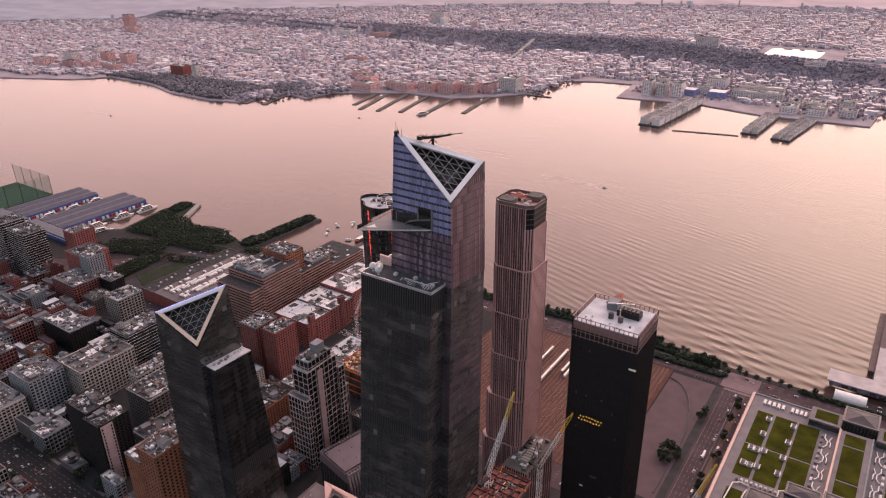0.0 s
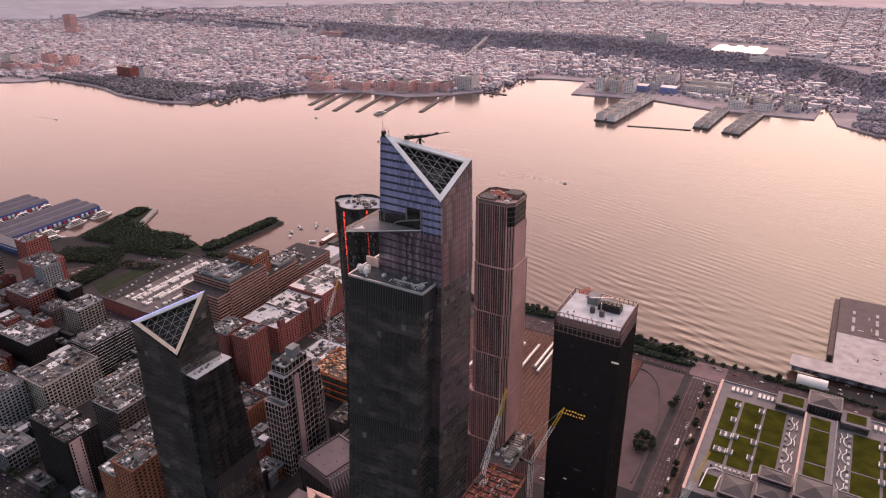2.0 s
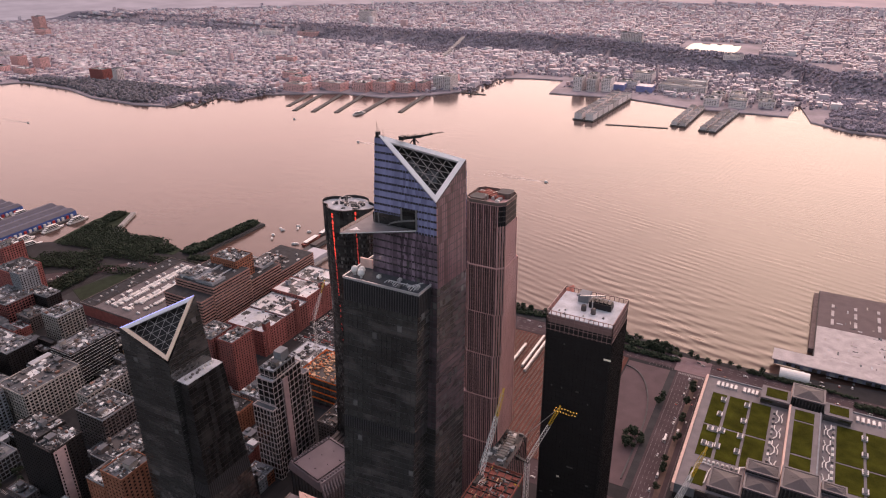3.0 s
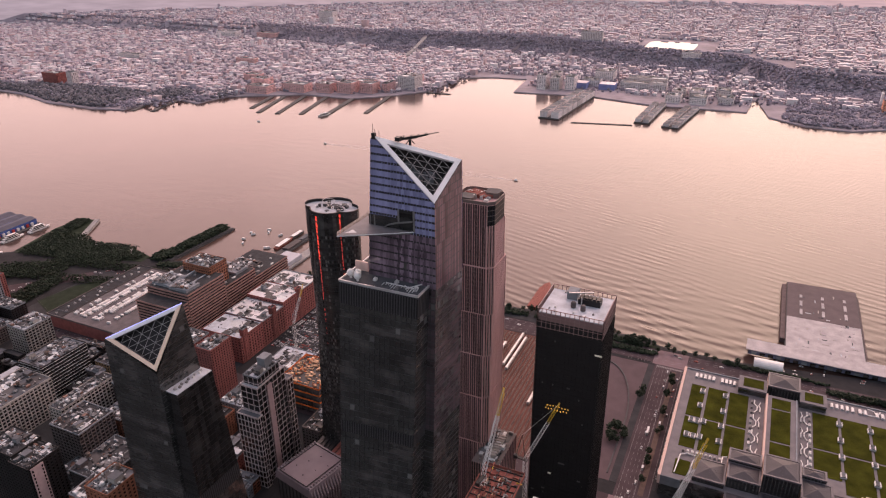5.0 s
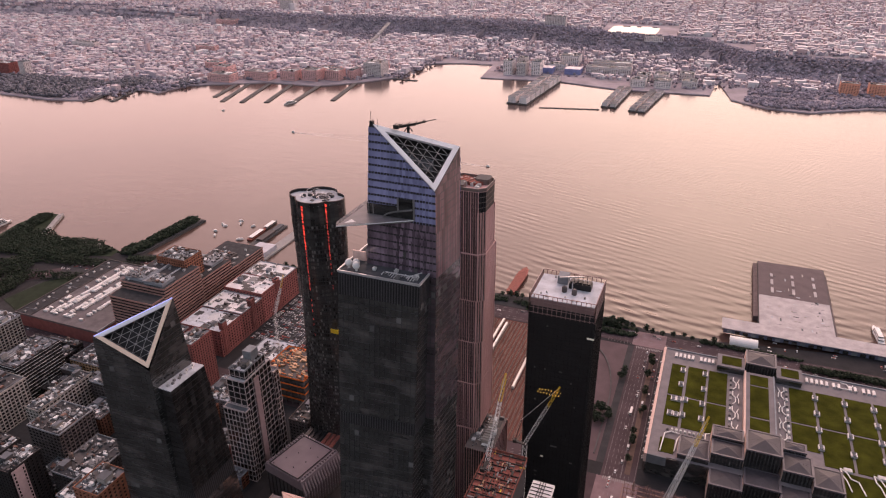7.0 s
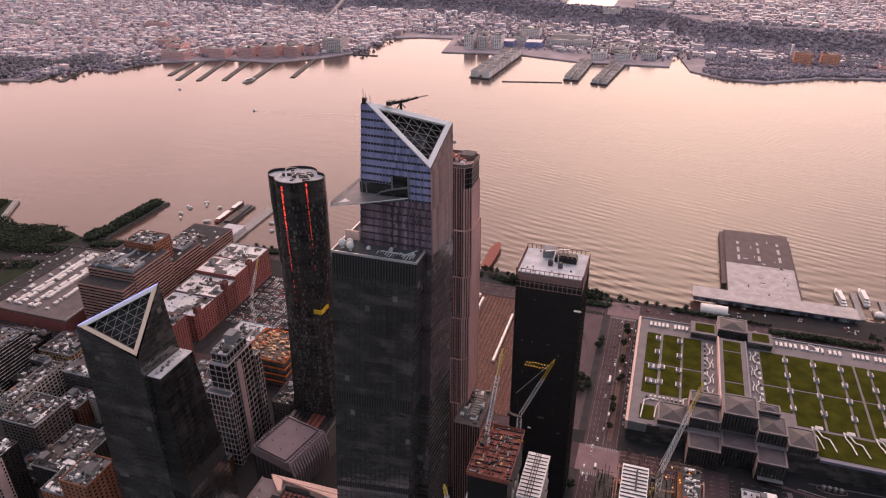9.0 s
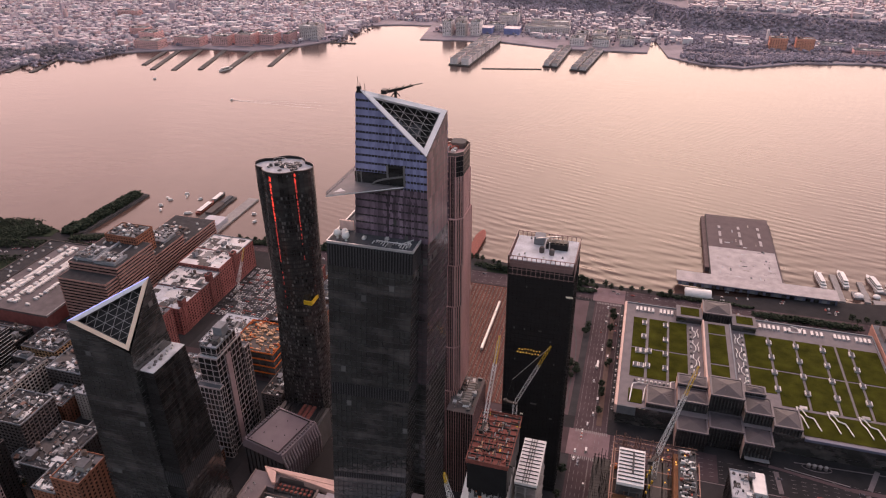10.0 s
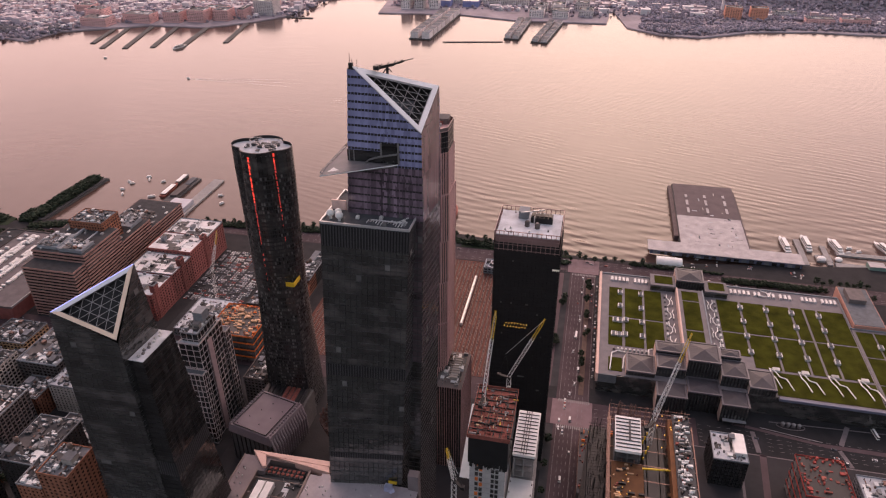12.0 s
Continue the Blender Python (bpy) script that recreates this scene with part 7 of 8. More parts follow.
    mb.tube((*q, 34), (*shed_at(51, 1.0 + k * 3.3), 14), 1.25, sides=8, r2=0.9)
    part("cushion", mb, SHELL, shed, "padded film cushion")
    mb = MB()
    mb.dome((*shed_at(2.2, 2.5 + k * 3.3), 46.4), 1.2, squash=1.0, seg=8, rings=5)
    part("cushion", mb, SHELL, shed, "padded film cushion")
for k in range(9):
    mb = MB()
    x, y = shed_at(3 + k * 5, 0.7)
    mb.beam((x, y, GZ), (x, y, 38), 0.6)
    part("rib", mb, FRAME_DARK, shed)
low = thing("arts_annex", -165, 148, GZ, "low dark annex with roof louvres behind the shell", "building")
mb = MB()
mb.box(-186, -138, 114, 150, GZ, 36)
part("block", mb, CONC_DARK, low)
for k in range(9):
    mb = MB()
    mb.box(-184 + k * 5, -180.5 + k * 5, 116, 148, 36, 37.4)
    part("roof_louvre", mb, RUST if 3 < k < 7 else FRAME_DARK, low)

mall = thing("shopping_hall", -105, 0, GZ, "large low shopping hall with roof terraces and plant wells", "shopping mall")
MZ = 65.5
mb = MB()
mb.box(-150, -64, -46, 38, GZ, MZ - 6)
part("block", mb, GLASS_DARK, mall)
MALLROOF = mat("warm_grey_roof", (0.17, 0.14, 0.145), 0.75, var=0.3, size=10, fine=1.5)
SEAMROOF = mat("pale_seamed_roof", (0.34, 0.30, 0.315), 0.6, var=0.25, size=9, fine=1.5)
for q, m in (((-150, -134, -46, 36), MALLROOF), ((-134, -127, 22, 38), MALLROOF), ((-90, -73.5, -46, 27), SEAMROOF), ((-72, -64, -46, 24), SEAMROOF)):
    mb = MB()
    mb.box(*q, MZ - 6, MZ)
    part("roof_slab", mb, m, mall)
for q in ((-134, -132.6, -46, 22), (-92, -90.2, -46, 30), (-73.3, -72.2, -46, 26), (-127, -92, 33.5, 35.5), (-150.4, -149.6, -46, 36)):
    mb = MB()
    mb.box(*q, MZ - 6, MZ + 0.7)
    part("kerb", mb, FRAME_MID, mall)
mb = MB()
mb.box(-132.6, -92, -46, 33.5, MZ - 6, MZ - 5)
part("plant_well", mb, CONC_DARK, mall)
for k in range(9):
    for yy in (24.5, 28.5):
        mb = MB()
        x = -128 + k * 3.9
        mb.box(x - 1.6, x + 1.6, yy - 1.7, yy + 1.7, MZ - 5, MZ - 2.6)
        f = part("cooling_tower", mb, CONC_DARK, mall)
        mb = MB()
        mb.tube((x, yy, MZ - 2.6), (x, yy, MZ - 1.8), 1.35, sides=10)
        part("fan_ring", mb, RUST, f, "rusty fan ring")
for x0, x1 in ((-127.5, -121.5), (-120.5, -114.5)):
    mb = MB()
    mb.box(x0, x1, -16, 13, MZ - 5, MZ + 0.5)
    part("air_handler", mb, WHITE, mall, "long white air handling unit")
roof_plant(mall, -112, -93, -44, 20, MZ - 5, random.Random(8), 1.2)
roof_plant(mall, -131, -93, -44, -18, MZ - 5, random.Random(9), 1.0)
for k in range(4):
    mb = MB()
    mb.box(-132, -92.5, 16 - k * 15, 16.5 - k * 15, MZ - 1, MZ - 0.4)
    part("well_beam", mb, FRAME_MID, mall)
PINKB = mat("rose_metal_band", (0.62, 0.41, 0.35), 0.5, var=0.2, size=7)
for ring in ([(-143.5, 39.4), (-77, 40.5), (-77, 35.5), (-128, 36.2)], [(-122, 35.6), (-77, 35.0), (-75, 29.5), (-90, 31.5)], [(-143.5, 39.2), (-131.5, 36.4), (-127, 25.5), (-129.5, 24.8)]):
    mb = MB()
    mb.prism(ring[::-1] if (ring[1][0] - ring[0][0]) * (ring[2][1] - ring[0][1]) - (ring[2][0] - ring[0][0]) * (ring[1][1] - ring[0][1]) < 0 else ring, MZ - 4, MZ + 2.6)
    part("roof_band", mb, PINKB, mall, "rose metal band folded round the roof")
for k in range(26):
    roof_unit(mall, rnd.choice([rnd.uniform(-148, -136), rnd.uniform(-88, -75)]), rnd.uniform(-44, 24), MZ, 0.9, 0.9, 0.8)
# terrace wing at the foot of the tallest tower
wing = thing("terrace_wing", -26, -26, GZ, "pale-roofed wing at the foot of the glass tower", "building")
WZ = 112.0
mb = MB()
mb.box(-62, 8, -46, -8, GZ, WZ - 1)
part("block", mb, GLASS_DARK, wing)
mb = MB()
mb.box(-62, 8, -46, -8, WZ - 1, WZ)
part("roof_slab", mb, SEAMROOF, wing)
for k in range(30):
    mb = MB()
    mb.box(-54 + k * 1.4, -53.4 + k * 1.4, -10.6, -8.2, WZ, WZ + 0.5)
    part("roof_seam", mb, STEEL, wing)
for k in range(22):
    roof_unit(wing, rnd.uniform(-60, 6), rnd.uniform(-40, -13), WZ, 0.8, 0.8, 0.7)
mb = MB()
mb.beam((-14, -10, WZ + 1), (-8, -17, WZ + 5), 3.4, h=2.4)
mb.box(-15, -10, -14, -9, WZ, WZ + 3)
part("plant_housing", mb, mat("pale_blue_metal", (0.34, 0.36, 0.50), 0.5, var=0.2, size=3), wing, "pale blue roof plant housing")
mb = MB()
mb.box(1, 8.5, -9.5, -3.6, GZ, WZ + 14)
part("stair_core", mb, MALLROOF, wing)
mb = MB()
mb.box(-13, -7, -9.2, -8.2, WZ + 3, WZ + 5)
part("yellow_rail", mb, YELLOW, wing)

vs = thing("stair_sculpture", -92, 112, GZ, "copper-coloured basket of interlocking stairs", "sculpture")
COPPER = mat("copper_cladding", (0.11, 0.065, 0.055), 0.4, metal=0.6, var=0.2, size=4)
for lev in range(8):
    r0, r1 = 8 + lev * 1.9, 8 + (lev + 1) * 1.9
    z0, z1 = GZ + lev * 5.6, GZ + (lev + 1) * 5.6
    mb = MB()
    for i in range(20):
        a = 2 * math.pi * i / 20
        b = 2 * math.pi * (i + 0.5) / 20
        c = 2 * math.pi * (i + 1) / 20
        mid = (-92 + (r0 + r1) / 2 * math.cos(b), 112 + (r0 + r1) / 2 * math.sin(b), z1)
        mb.beam((-92 + r0 * math.cos(a), 112 + r0 * math.sin(a), z0), mid, 2.2, h=1.3)
        mb.beam(mid, (-92 + r0 * math.cos(c), 112 + r0 * math.sin(c), z0), 2.2, h=1.3)
    part("stair_ring", mb, COPPER, vs)


# ---- towers under construction ----
def lattice(mb, p, q, w, n, m=0, bar=0.22):
    """A square lattice boom from p to q."""
    p, q = Vector(p), Vector(q)
    d = (q - p).normalized()
    s = d.cross(Vector((0, 0, 1)))
    s = s.normalized() if s.length > 1e-3 else Vector((1, 0, 0))
    u = s.cross(d)
    cs = [s * (i * w / 2) + u * (j * w / 2) for i, j in ((-1, -1), (1, -1), (1, 1), (-1, 1))]
    for c in cs:
        mb.beam(p + c, q + c, bar * 1.5, m)
    for k in range(n):
        a, b = p.lerp(q, k / n), p.lerp(q, (k + 1) / n)
        for i in range(4):
            mb.beam(a + cs[i], b + cs[(i + 1) % 4], bar, m)


def luffing_crane(base, top, tip, label, frame_h=8.0):
    """A tower crane: mast, slewing deck, counterweight, A-frame and raised jib."""
    c = thing("tower_crane", *base, label, "tower crane", "cranes on the building sites")
    L = (Vector(top) - Vector(base)).length
    mb = MB()
    lattice(mb, base, top, 2.6, max(4, int(L / 4)), bar=0.11)
    part("mast", mb, WHITE, c, "white lattice mast")
    d = Vector(tip) - Vector(top)
    h = Vector((d.x, d.y, 0)).normalized()
    t = Vector(top)
    mb = MB()
    mb.beam(t - h * 8, t + h * 1.5, 2.0, h=0.7)
    mb.box(t.x - h.x * 7 - 1.2, t.x - h.x * 7 + 1.2, t.y - h.y * 7 - 1.2, t.y - h.y * 7 + 1.2, t.z - 1.2, t.z + 1.2)
    part("slewing_deck", mb, FRAME_DARK, c)
    mb = MB()
    lattice(mb, t + Vector((0, 0, 1)), t + d * 0.68, 1.9, 14, bar=0.10)
    part("jib", mb, WHITE, c, "white lower part of the lattice jib")
    mb = MB()
    lattice(mb, t + d * 0.68, t + d * 0.94, 1.5, 6, bar=0.10)
    lattice(mb, t + d * 0.94, tip, 0.7, 3, bar=0.12)
    part("jib_tip", mb, YELLOW, c, "yellow end of the jib")
    mb = MB()
    af = t - h * 3 + Vector((0, 0, frame_h))
    mb.beam(t, af, 0.3)
    mb.beam(t - h * 7, af, 0.3)
    part("a_frame", mb, FRAME_DARK, c)
    mb = MB()
    mb.beam(af, Vector(tip) - d * 0.02, 0.22)
    part("stay_rope", mb, STEEL, c, "thin pale stay rope to the jib tip")
    return c


def slab_floors(parent, x0, x1, y0, y1, z0, z1, fh, bay, slab=CONCRETE, foot=0.0):
    n = int((z1 - z0) / fh)
    for k in range(n + 1):
        mb = MB()
        mb.box(x0, x1, y0, y1, z0 + k * fh - 0.35, z0 + k * fh)
        part("floor_slab", mb, slab, parent)
    mb = MB()
    for i in range(int((x1 - x0) / bay) + 1):
        for j in range(int((y1 - y0) / bay) + 1):
            x, y = x0 + 0.8 + i * (x1 - x0 - 1.6) / max(1, int((x1 - x0) / bay)), y0 + 0.8 + j * (y1 - y0 - 1.6) / max(1, int((y1 - y0) / bay))
            mb.box(x - 0.4, x + 0.4, y - 0.4, y + 0.4, z0 - foot, z1)
    o = part("column_grid", mb, slab, parent)
    o["kind"] = "stuff"


s50 = thing("construction_tower", 60, -10, GZ, "concrete tower core under construction with rusty formwork deck", "construction site")
mb = MB()
mb.box(48.5, 69.8, -38.5, 1.0, GZ, 196)
part("core", mb, mat("fresh_concrete", (0.40, 0.375, 0.37), 0.85, var=0.3, size=5, fine=0.8, bump=0.3), s50)
for k in range(44):
    x, z = 51.8 if k % 2 else 61.5, 90 + (k // 2) * 4.3
    for dx in (0.0, 2.6):
        mb = MB()
        mb.box(x + dx, x + dx + 1.9, -39.0, -38.45, z, z + 2.6)
        part("core_opening", mb, ORANGE_NET if (k * 7 + int(dx)) % 6 == 1 else GLASS_DARK, s50)
for k in range(22):
    mb = MB()
    mb.box(48.4, 69.9, -38.62, -38.5, 88.6 + k * 4.3, 88.75 + k * 4.3)
    part("pour_joint", mb, CONCRETE, s50)
mb = MB()
mb.box(47.5, 70.8, -39.6, 2.0, 184, 203.5)
for k in range(26):
    x = 47.5 + k * 0.9
    mb.box(x, x + 0.88, -39.6, -39.2, 184 - rnd.uniform(0.5, 6), 184.2)
    mb.box(70.4, 70.8, -39.4 + k * 1.6, -37.9 + k * 1.6, 184 - rnd.uniform(0.5, 7), 184.2)
part("climbing_screen", mb, FRAME_DARK, s50, "black climbing screen with ragged netting below")
mb = MB()
mb.box(46.8, 71.5, -40.2, 2.6, 203.5, 205)
part("formwork_deck", mb, RUST, s50, "rust-red formwork deck")
mb = MB()
for _ in range(190):
    x, y = rnd.uniform(47.5, 70), rnd.uniform(-39, 1.5)
    w, d = (rnd.uniform(0.4, 3.5), rnd.uniform(0.3, 0.8)) if rnd.random() < 0.5 else (rnd.uniform(0.3, 0.8), rnd.uniform(0.4, 3.5))
    mb.box(x, x + w, y, y + d, 205, 205 + rnd.uniform(0.2, 1.5), rnd.choice([0, 0, 0, 0, 0, 0, 0, 1, 2, 2, 4, 4, 4] + ([3] if rnd.random() < 0.3 else [])))
for k in range(9):
    mb.box(46.9, 71.4, -39.5 + k * 5, -39.2 + k * 5, 205, 205.9, 4)
for k in range(6):
    mb.box(47.2 + k * 4.7, 47.5 + k * 4.7, -40, 2.4, 205, 205.7, 4)
o = part("formwork", mb, [RUST, TIMBER, CONCRETE, YELLOW, FRAME_DARK], s50, "stacked formwork panels and timber")
o["kind"] = "stuff"
mb = MB()
for q in ((46.8, 71.5, -40.3, -40.1), (46.8, 71.5, 2.5, 2.7), (46.7, 46.9, -40.2, 2.6), (71.4, 71.6, -40.2, 2.6)):
    mb.box(*q, 205, 206.6)
part("edge_guard", mb, RUST, s50)
slab_floors(s50, 71, 86, -46, 24, 40, 150, 9, 8)
mb = MB()
mb.box(72, 85.4, -15, 23, 166, 168)
part("deck_block", mb, CONC_DARK, s50)
mb = MB()
mb.box(71.5, 85.8, -15.5, 23.5, 168, 170)
part("white_deck", mb, WHITE, s50, "bright white metal decking")
mb = MB()
for k in range(12):
    mb.box(72 + rnd.uniform(-.3, .3), 85, -14 + k * 3.1, -13.6 + k * 3.1, 170, 170.5)
for k in range(3):
    mb.box(76.5 + k * 1.6, 76.9 + k * 1.6, -15, 23, 170, 170.7)
part("deck_beams", mb, CONC_DARK, s50)
slab_floors(s50, 72, 85.4, -15, 23, 150, 166, 5.3, 6)
mb = MB()
mb.box(71, 86, -46, -16, 148, 149)
part("white_deck", mb, WHITE, s50)
mb = MB()
mb.prism([(40.8, -30), (47.8, -30), (44.6, -8), (42.2, 20), (39.6, 20)], 157.6, 158.0)
for k, (x, y, z) in enumerate(list(mb.v)):
    mb.v[k] = (x, y, z + (y + 30) * 0.292)
mb.beam((47.6, -29, 158), (49, -29, 158), 0.3)
mb.beam((44.4, -9, 163.8), (49, -9, 163.8), 0.3)
part("tarpaulin", mb, WHITE, s50, "white tarpaulin sheet slung beside the core")
mb = MB()
mb.box(36, 86, -46, 24, GZ, 40)
part("podium", mb, CONC_DARK, s50)
luffing_crane((52, -15, 205), (52, -15, 212), (54.2, 10, 258.5), "white and yellow luffing crane on the formwork deck")
luffing_crane((62, 34, GZ), (62, 34, 188), (82.5, 31, 241.5), "white and yellow luffing crane beside the black tower", 19.0)
luffing_crane((42.4, -55.5, GZ), (42.4, -55.5, 184), (37.6, -52, 205), "yellow-tipped crane low beside the core")

s66 = thing("construction_tower", 150, -20, GZ, "tower under construction with open decks and scaffolding", "construction site")
slab_floors(s66, 128, 178, -75, 14, 60, 172, 8.6, 9, CONC_DARK)
mb = MB()
for k in range(8):
    mb.beam((128, -70 + k * 11.5, 186), (178, -70 + k * 11.5, 186), 0.7)
    mb.beam((129 + k * 7, -74, 186), (129 + k * 7, 13, 186), 0.6)
o = part("steel_frame", mb, RAIL, s66, "rusty steel frame over the dark decks")
o["kind"] = "stuff"
mb = MB()
for k in range(56):
    x, y = 129 + (k % 8) * 7, -74 + (k // 8) * 14.4
    mb.box(x - 0.35, x + 0.35, y - 0.35, y + 0.35, 172, 186)
o = part("steel_column", mb, RAIL, s66)
o["kind"] = "stuff"
mb = MB()
mb.box(129, 177, -74, 13, 172.1, 172.5)
part("dark_deck", mb, mat("near_black_deck", (0.035, 0.025, 0.018), 0.8, var=0.6, size=5, fine=1), s66)
mb = MB()
for k in range(90):
    x, y = rnd.uniform(130, 174), rnd.uniform(-72, 10)
    mb.box(x, x + rnd.uniform(0.5, 4), y, y + rnd.uniform(0.4, 3), 172.5, 173.2 + rnd.uniform(0, 2), rnd.choice([0, 0, 1, 2, 3]))
o = part("site_stock", mb, [RUST, TIMBER, CONCRETE, ORANGE_NET], s66)
o["kind"] = "stuff"
mb = MB()
mb.box(131, 146, -24, 4, 194, 196)
part("white_deck", mb, WHITE, s66, "bright white metal decking")
mb = MB()
for k in range(9):
    mb.box(131.5, 145.5, -22 + k * 2.9, -21.5 + k * 2.9, 196, 196.6)
mb.box(139, 140, -16, 0, 196, 197)
part("deck_beams", mb, CONC_DARK, s66)
slab_floors(s66, 131, 146, -24, 4, 186, 194, 4, 6, CONC_DARK)
mb = MB()
mb.box(130, 148, -74, -25, 186.6, 187.4)
part("timber_deck", mb, mat("ochre_deck", (0.10, 0.040, 0.012), 0.8, var=0.4, size=5, fine=1), s66, "ochre timber deck")
mb = MB()
for k in range(60):
    x, y = rnd.uniform(130.5, 146), rnd.uniform(-73, -27)
    mb.box(x, x + rnd.uniform(0.4, 4), y, y + rnd.uniform(0.3, 1.2), 187.4, 187.7 + rnd.uniform(0, 1.2), rnd.choice([0, 0, 1, 2]))
part("deck_stock", mb, [TIMBER, RUST, FRAME_DARK], s66, "timber and steel stock on the deck")["kind"] = "stuff"
mb = MB()
for k in range(14):
    mb.dome((rnd.uniform(131, 147), rnd.uniform(-72, -27), 188.6), 0.3, seg=6, rings=4)
part("site_lamp", mb, LAMP_AMBER, s66, "amber work lamps")["kind"] = "stuff"
mb = MB()
mb.box(148.4, 160, -72, 8, 176, 186.3)
part("dark_shaft", mb, FRAME_DARK, s66, "black netted lift shaft")
mb = MB()
mb.box(162.4, 165, -60, 10, 186, 193)
part("core_wall", mb, mat("ochre_formwork", (0.15, 0.058, 0.02), 0.8, var=0.4, size=4, fine=0.8), s66)
mb = MB()
for k in range(190):
    x = 165.3 + rnd.uniform(0, 6.5)
    y = rnd.uniform(-61, 12)
    mb.box(x, x + rnd.uniform(0.6, 3.0), y, y + rnd.uniform(0.2, 1.6), 194, 194.4 + rnd.uniform(0, 1.8), rnd.choice([0, 0, 0, 0, 1, 2, 3, 3]))
for k in range(40):
    x, y = rnd.uniform(165, 175), rnd.uniform(-61, 13)
    mb.beam((x, y, 194), (x + rnd.uniform(-1, 1), y, 196 + rnd.uniform(0, 3)), 0.16, 3)
o = part("stacked_stock", mb, [WHITE, RUST, CONCRETE, FRAME_DARK], s66, "white stacked panels along the edge")
o["kind"] = "stuff"
mb = MB()
mb.box(165, 175, -62, 14, 188, 194)
part("edge_wall", mb, CONC_DARK, s66)
mb = MB()
for k in range(60):
    x, y = rnd.uniform(128, 176), rnd.choice([14.6, 12.8, rnd.uniform(4, 14)])
    mb.beam((x, y, 180), (x, y, 196 + rnd.uniform(0, 3)), 0.2)
for z in (184, 188, 192, 195):
    mb.beam((128, 14.6, z), (176, 14.6, z), 0.2)
    mb.beam((128, 11, z), (176, 11, z), 0.2)
    mb.beam((127.5, -70, z), (127.5, 14, z), 0.25)
o = part("scaffold", mb, RAIL, s66, "rusty scaffold tubes")
o["kind"] = "stuff"
mb = MB()
for k in range(6):
    mb.box(147.5 + (k % 3) * 1.5, 148.4 + (k % 3) * 1.5, -20 + k * 4, -19.2 + k * 4, 187, 188 + rnd.uniform(0, 2))
mb.beam((147, -30, 190), (165, -28, 190), 0.8)
part("yellow_beam", mb, YELLOW, s66)
mb = MB()
for k in range(7):
    mb.dome((160 + rnd.uniform(-8, 10), rnd.uniform(-30, 10), 196.5), 0.45, seg=6, rings=4)
part("site_lamp", mb, LAMP_AMBER, s66)
mb = MB()
mb.box(117, 127, -70, 10, GZ, 178)
part("hoist_tower", mb, FRAME_DARK, s66)
for k in range(22):
    mb = MB()
    mb.box(116.4, 127.6, -70.5, 10.5, 20 + k * 7, 20.5 + k * 7)
    part("hoist_floor", mb, FRAME_DARK, s66)
mb = MB()
rs_h = random.Random(12)
for k in range(130):
    x, y = rs_h.uniform(116.5, 127.5), rs_h.uniform(-70, 10.5)
    mb.beam((x, y, 178), (x + rs_h.uniform(-0.4, 0.4), y + rs_h.uniform(-0.4, 0.4), 181 + rs_h.uniform(0, 7)), 0.2)
for k in range(34):
    y = -69 + k * 2.4
    mb.beam((116.5, y, 180.5), (127.5, y + rs_h.uniform(-1, 1), 180.5 + rs_h.uniform(-1, 2)), 0.18)
part("hoist_scaffold", mb, FRAME_DARK, s66, "black scaffold poles standing over the hoist")["kind"] = "stuff"
luffing_crane((152, -5, 186), (152, -5, 203), (167, 17, 254.5), "white lattice crane with an orange-yellow tip on the open decks")


def open_frame(x0, x1, y0, y1, h, colour, label, floors=4):
    f = thing("site_building", (x0 + x1) / 2, (y0 + y1) / 2, GZ, label, "construction site")
    slab_floors(f, x0, x1, y0, y1, GZ + 4, GZ + h, h / floors, 9, CONC_DARK, 4.0)
    for z in range(1, floors + 1):
        for q in ((x0, x1, y0 - 0.2, y0), (x0, x1, y1, y1 + 0.2), (x0 - 0.2, x0, y0, y1), (x1, x1 + 0.2, y0, y1)):
            mb = MB()
            mb.box(*q, GZ + z * h / floors - 1.0, GZ + z * h / floors + 1.0)
            part("edge_net", mb, colour, f)
    mb = MB()
    mb.box(x0 + 1, x1 - 1, y0 + 1, y1 - 1, GZ + h, GZ + h + 0.06)
    part("dark_deck", mb, FRAME_DARK, f)
    mb = MB()
    for k in range(60):
        e = k % 4
        x, y = (x0 + 1 + rnd.uniform(0, 3), rnd.uniform(y0 + 2, y1 - 3)) if e == 0 else (x1 - 4 + rnd.uniform(0, 2), rnd.uniform(y0 + 2, y1 - 3)) if e == 1 else (rnd.uniform(x0 + 2, x1 - 3), y1 - 4 + rnd.uniform(0, 2)) if e == 2 else (rnd.uniform(x0 + 8, x0 + 18), rnd.uniform(y0 + 4, y1 - 8))
        mb.box(x, x + rnd.uniform(0.4, 2.2), y, y + rnd.uniform(0.4, 2.4), GZ + h + 0.06, GZ + h + rnd.uniform(0.5, 2.2), rnd.choice([0, 0, 1]))
    for _ in range(26):
        x, y = rnd.uniform(x0 + 2, x1 - 4), rnd.uniform(y0 + 2, y1 - 4)
        mb.box(x, x + rnd.uniform(0.6, 5), y, y + rnd.uniform(0.6, 3), GZ + h, GZ + h + rnd.uniform(0.3, 1.6), rnd.choice([0, 1, 2]))
    o = part("site_stock", mb, [colour, RUST, CONC_DARK], f)
    o["kind"] = "stuff"
    return f


open_frame(298, 336, 106, 150, 41, mat("red_edge_net", (0.30, 0.055, 0.045), 0.8, var=0.4, size=3), "half-built block ringed by red edge nets")
f = open_frame(-284, -230, 208, 262, 36, ORANGE_NET, "building site with timber formwork and orange nets")
mb = MB()
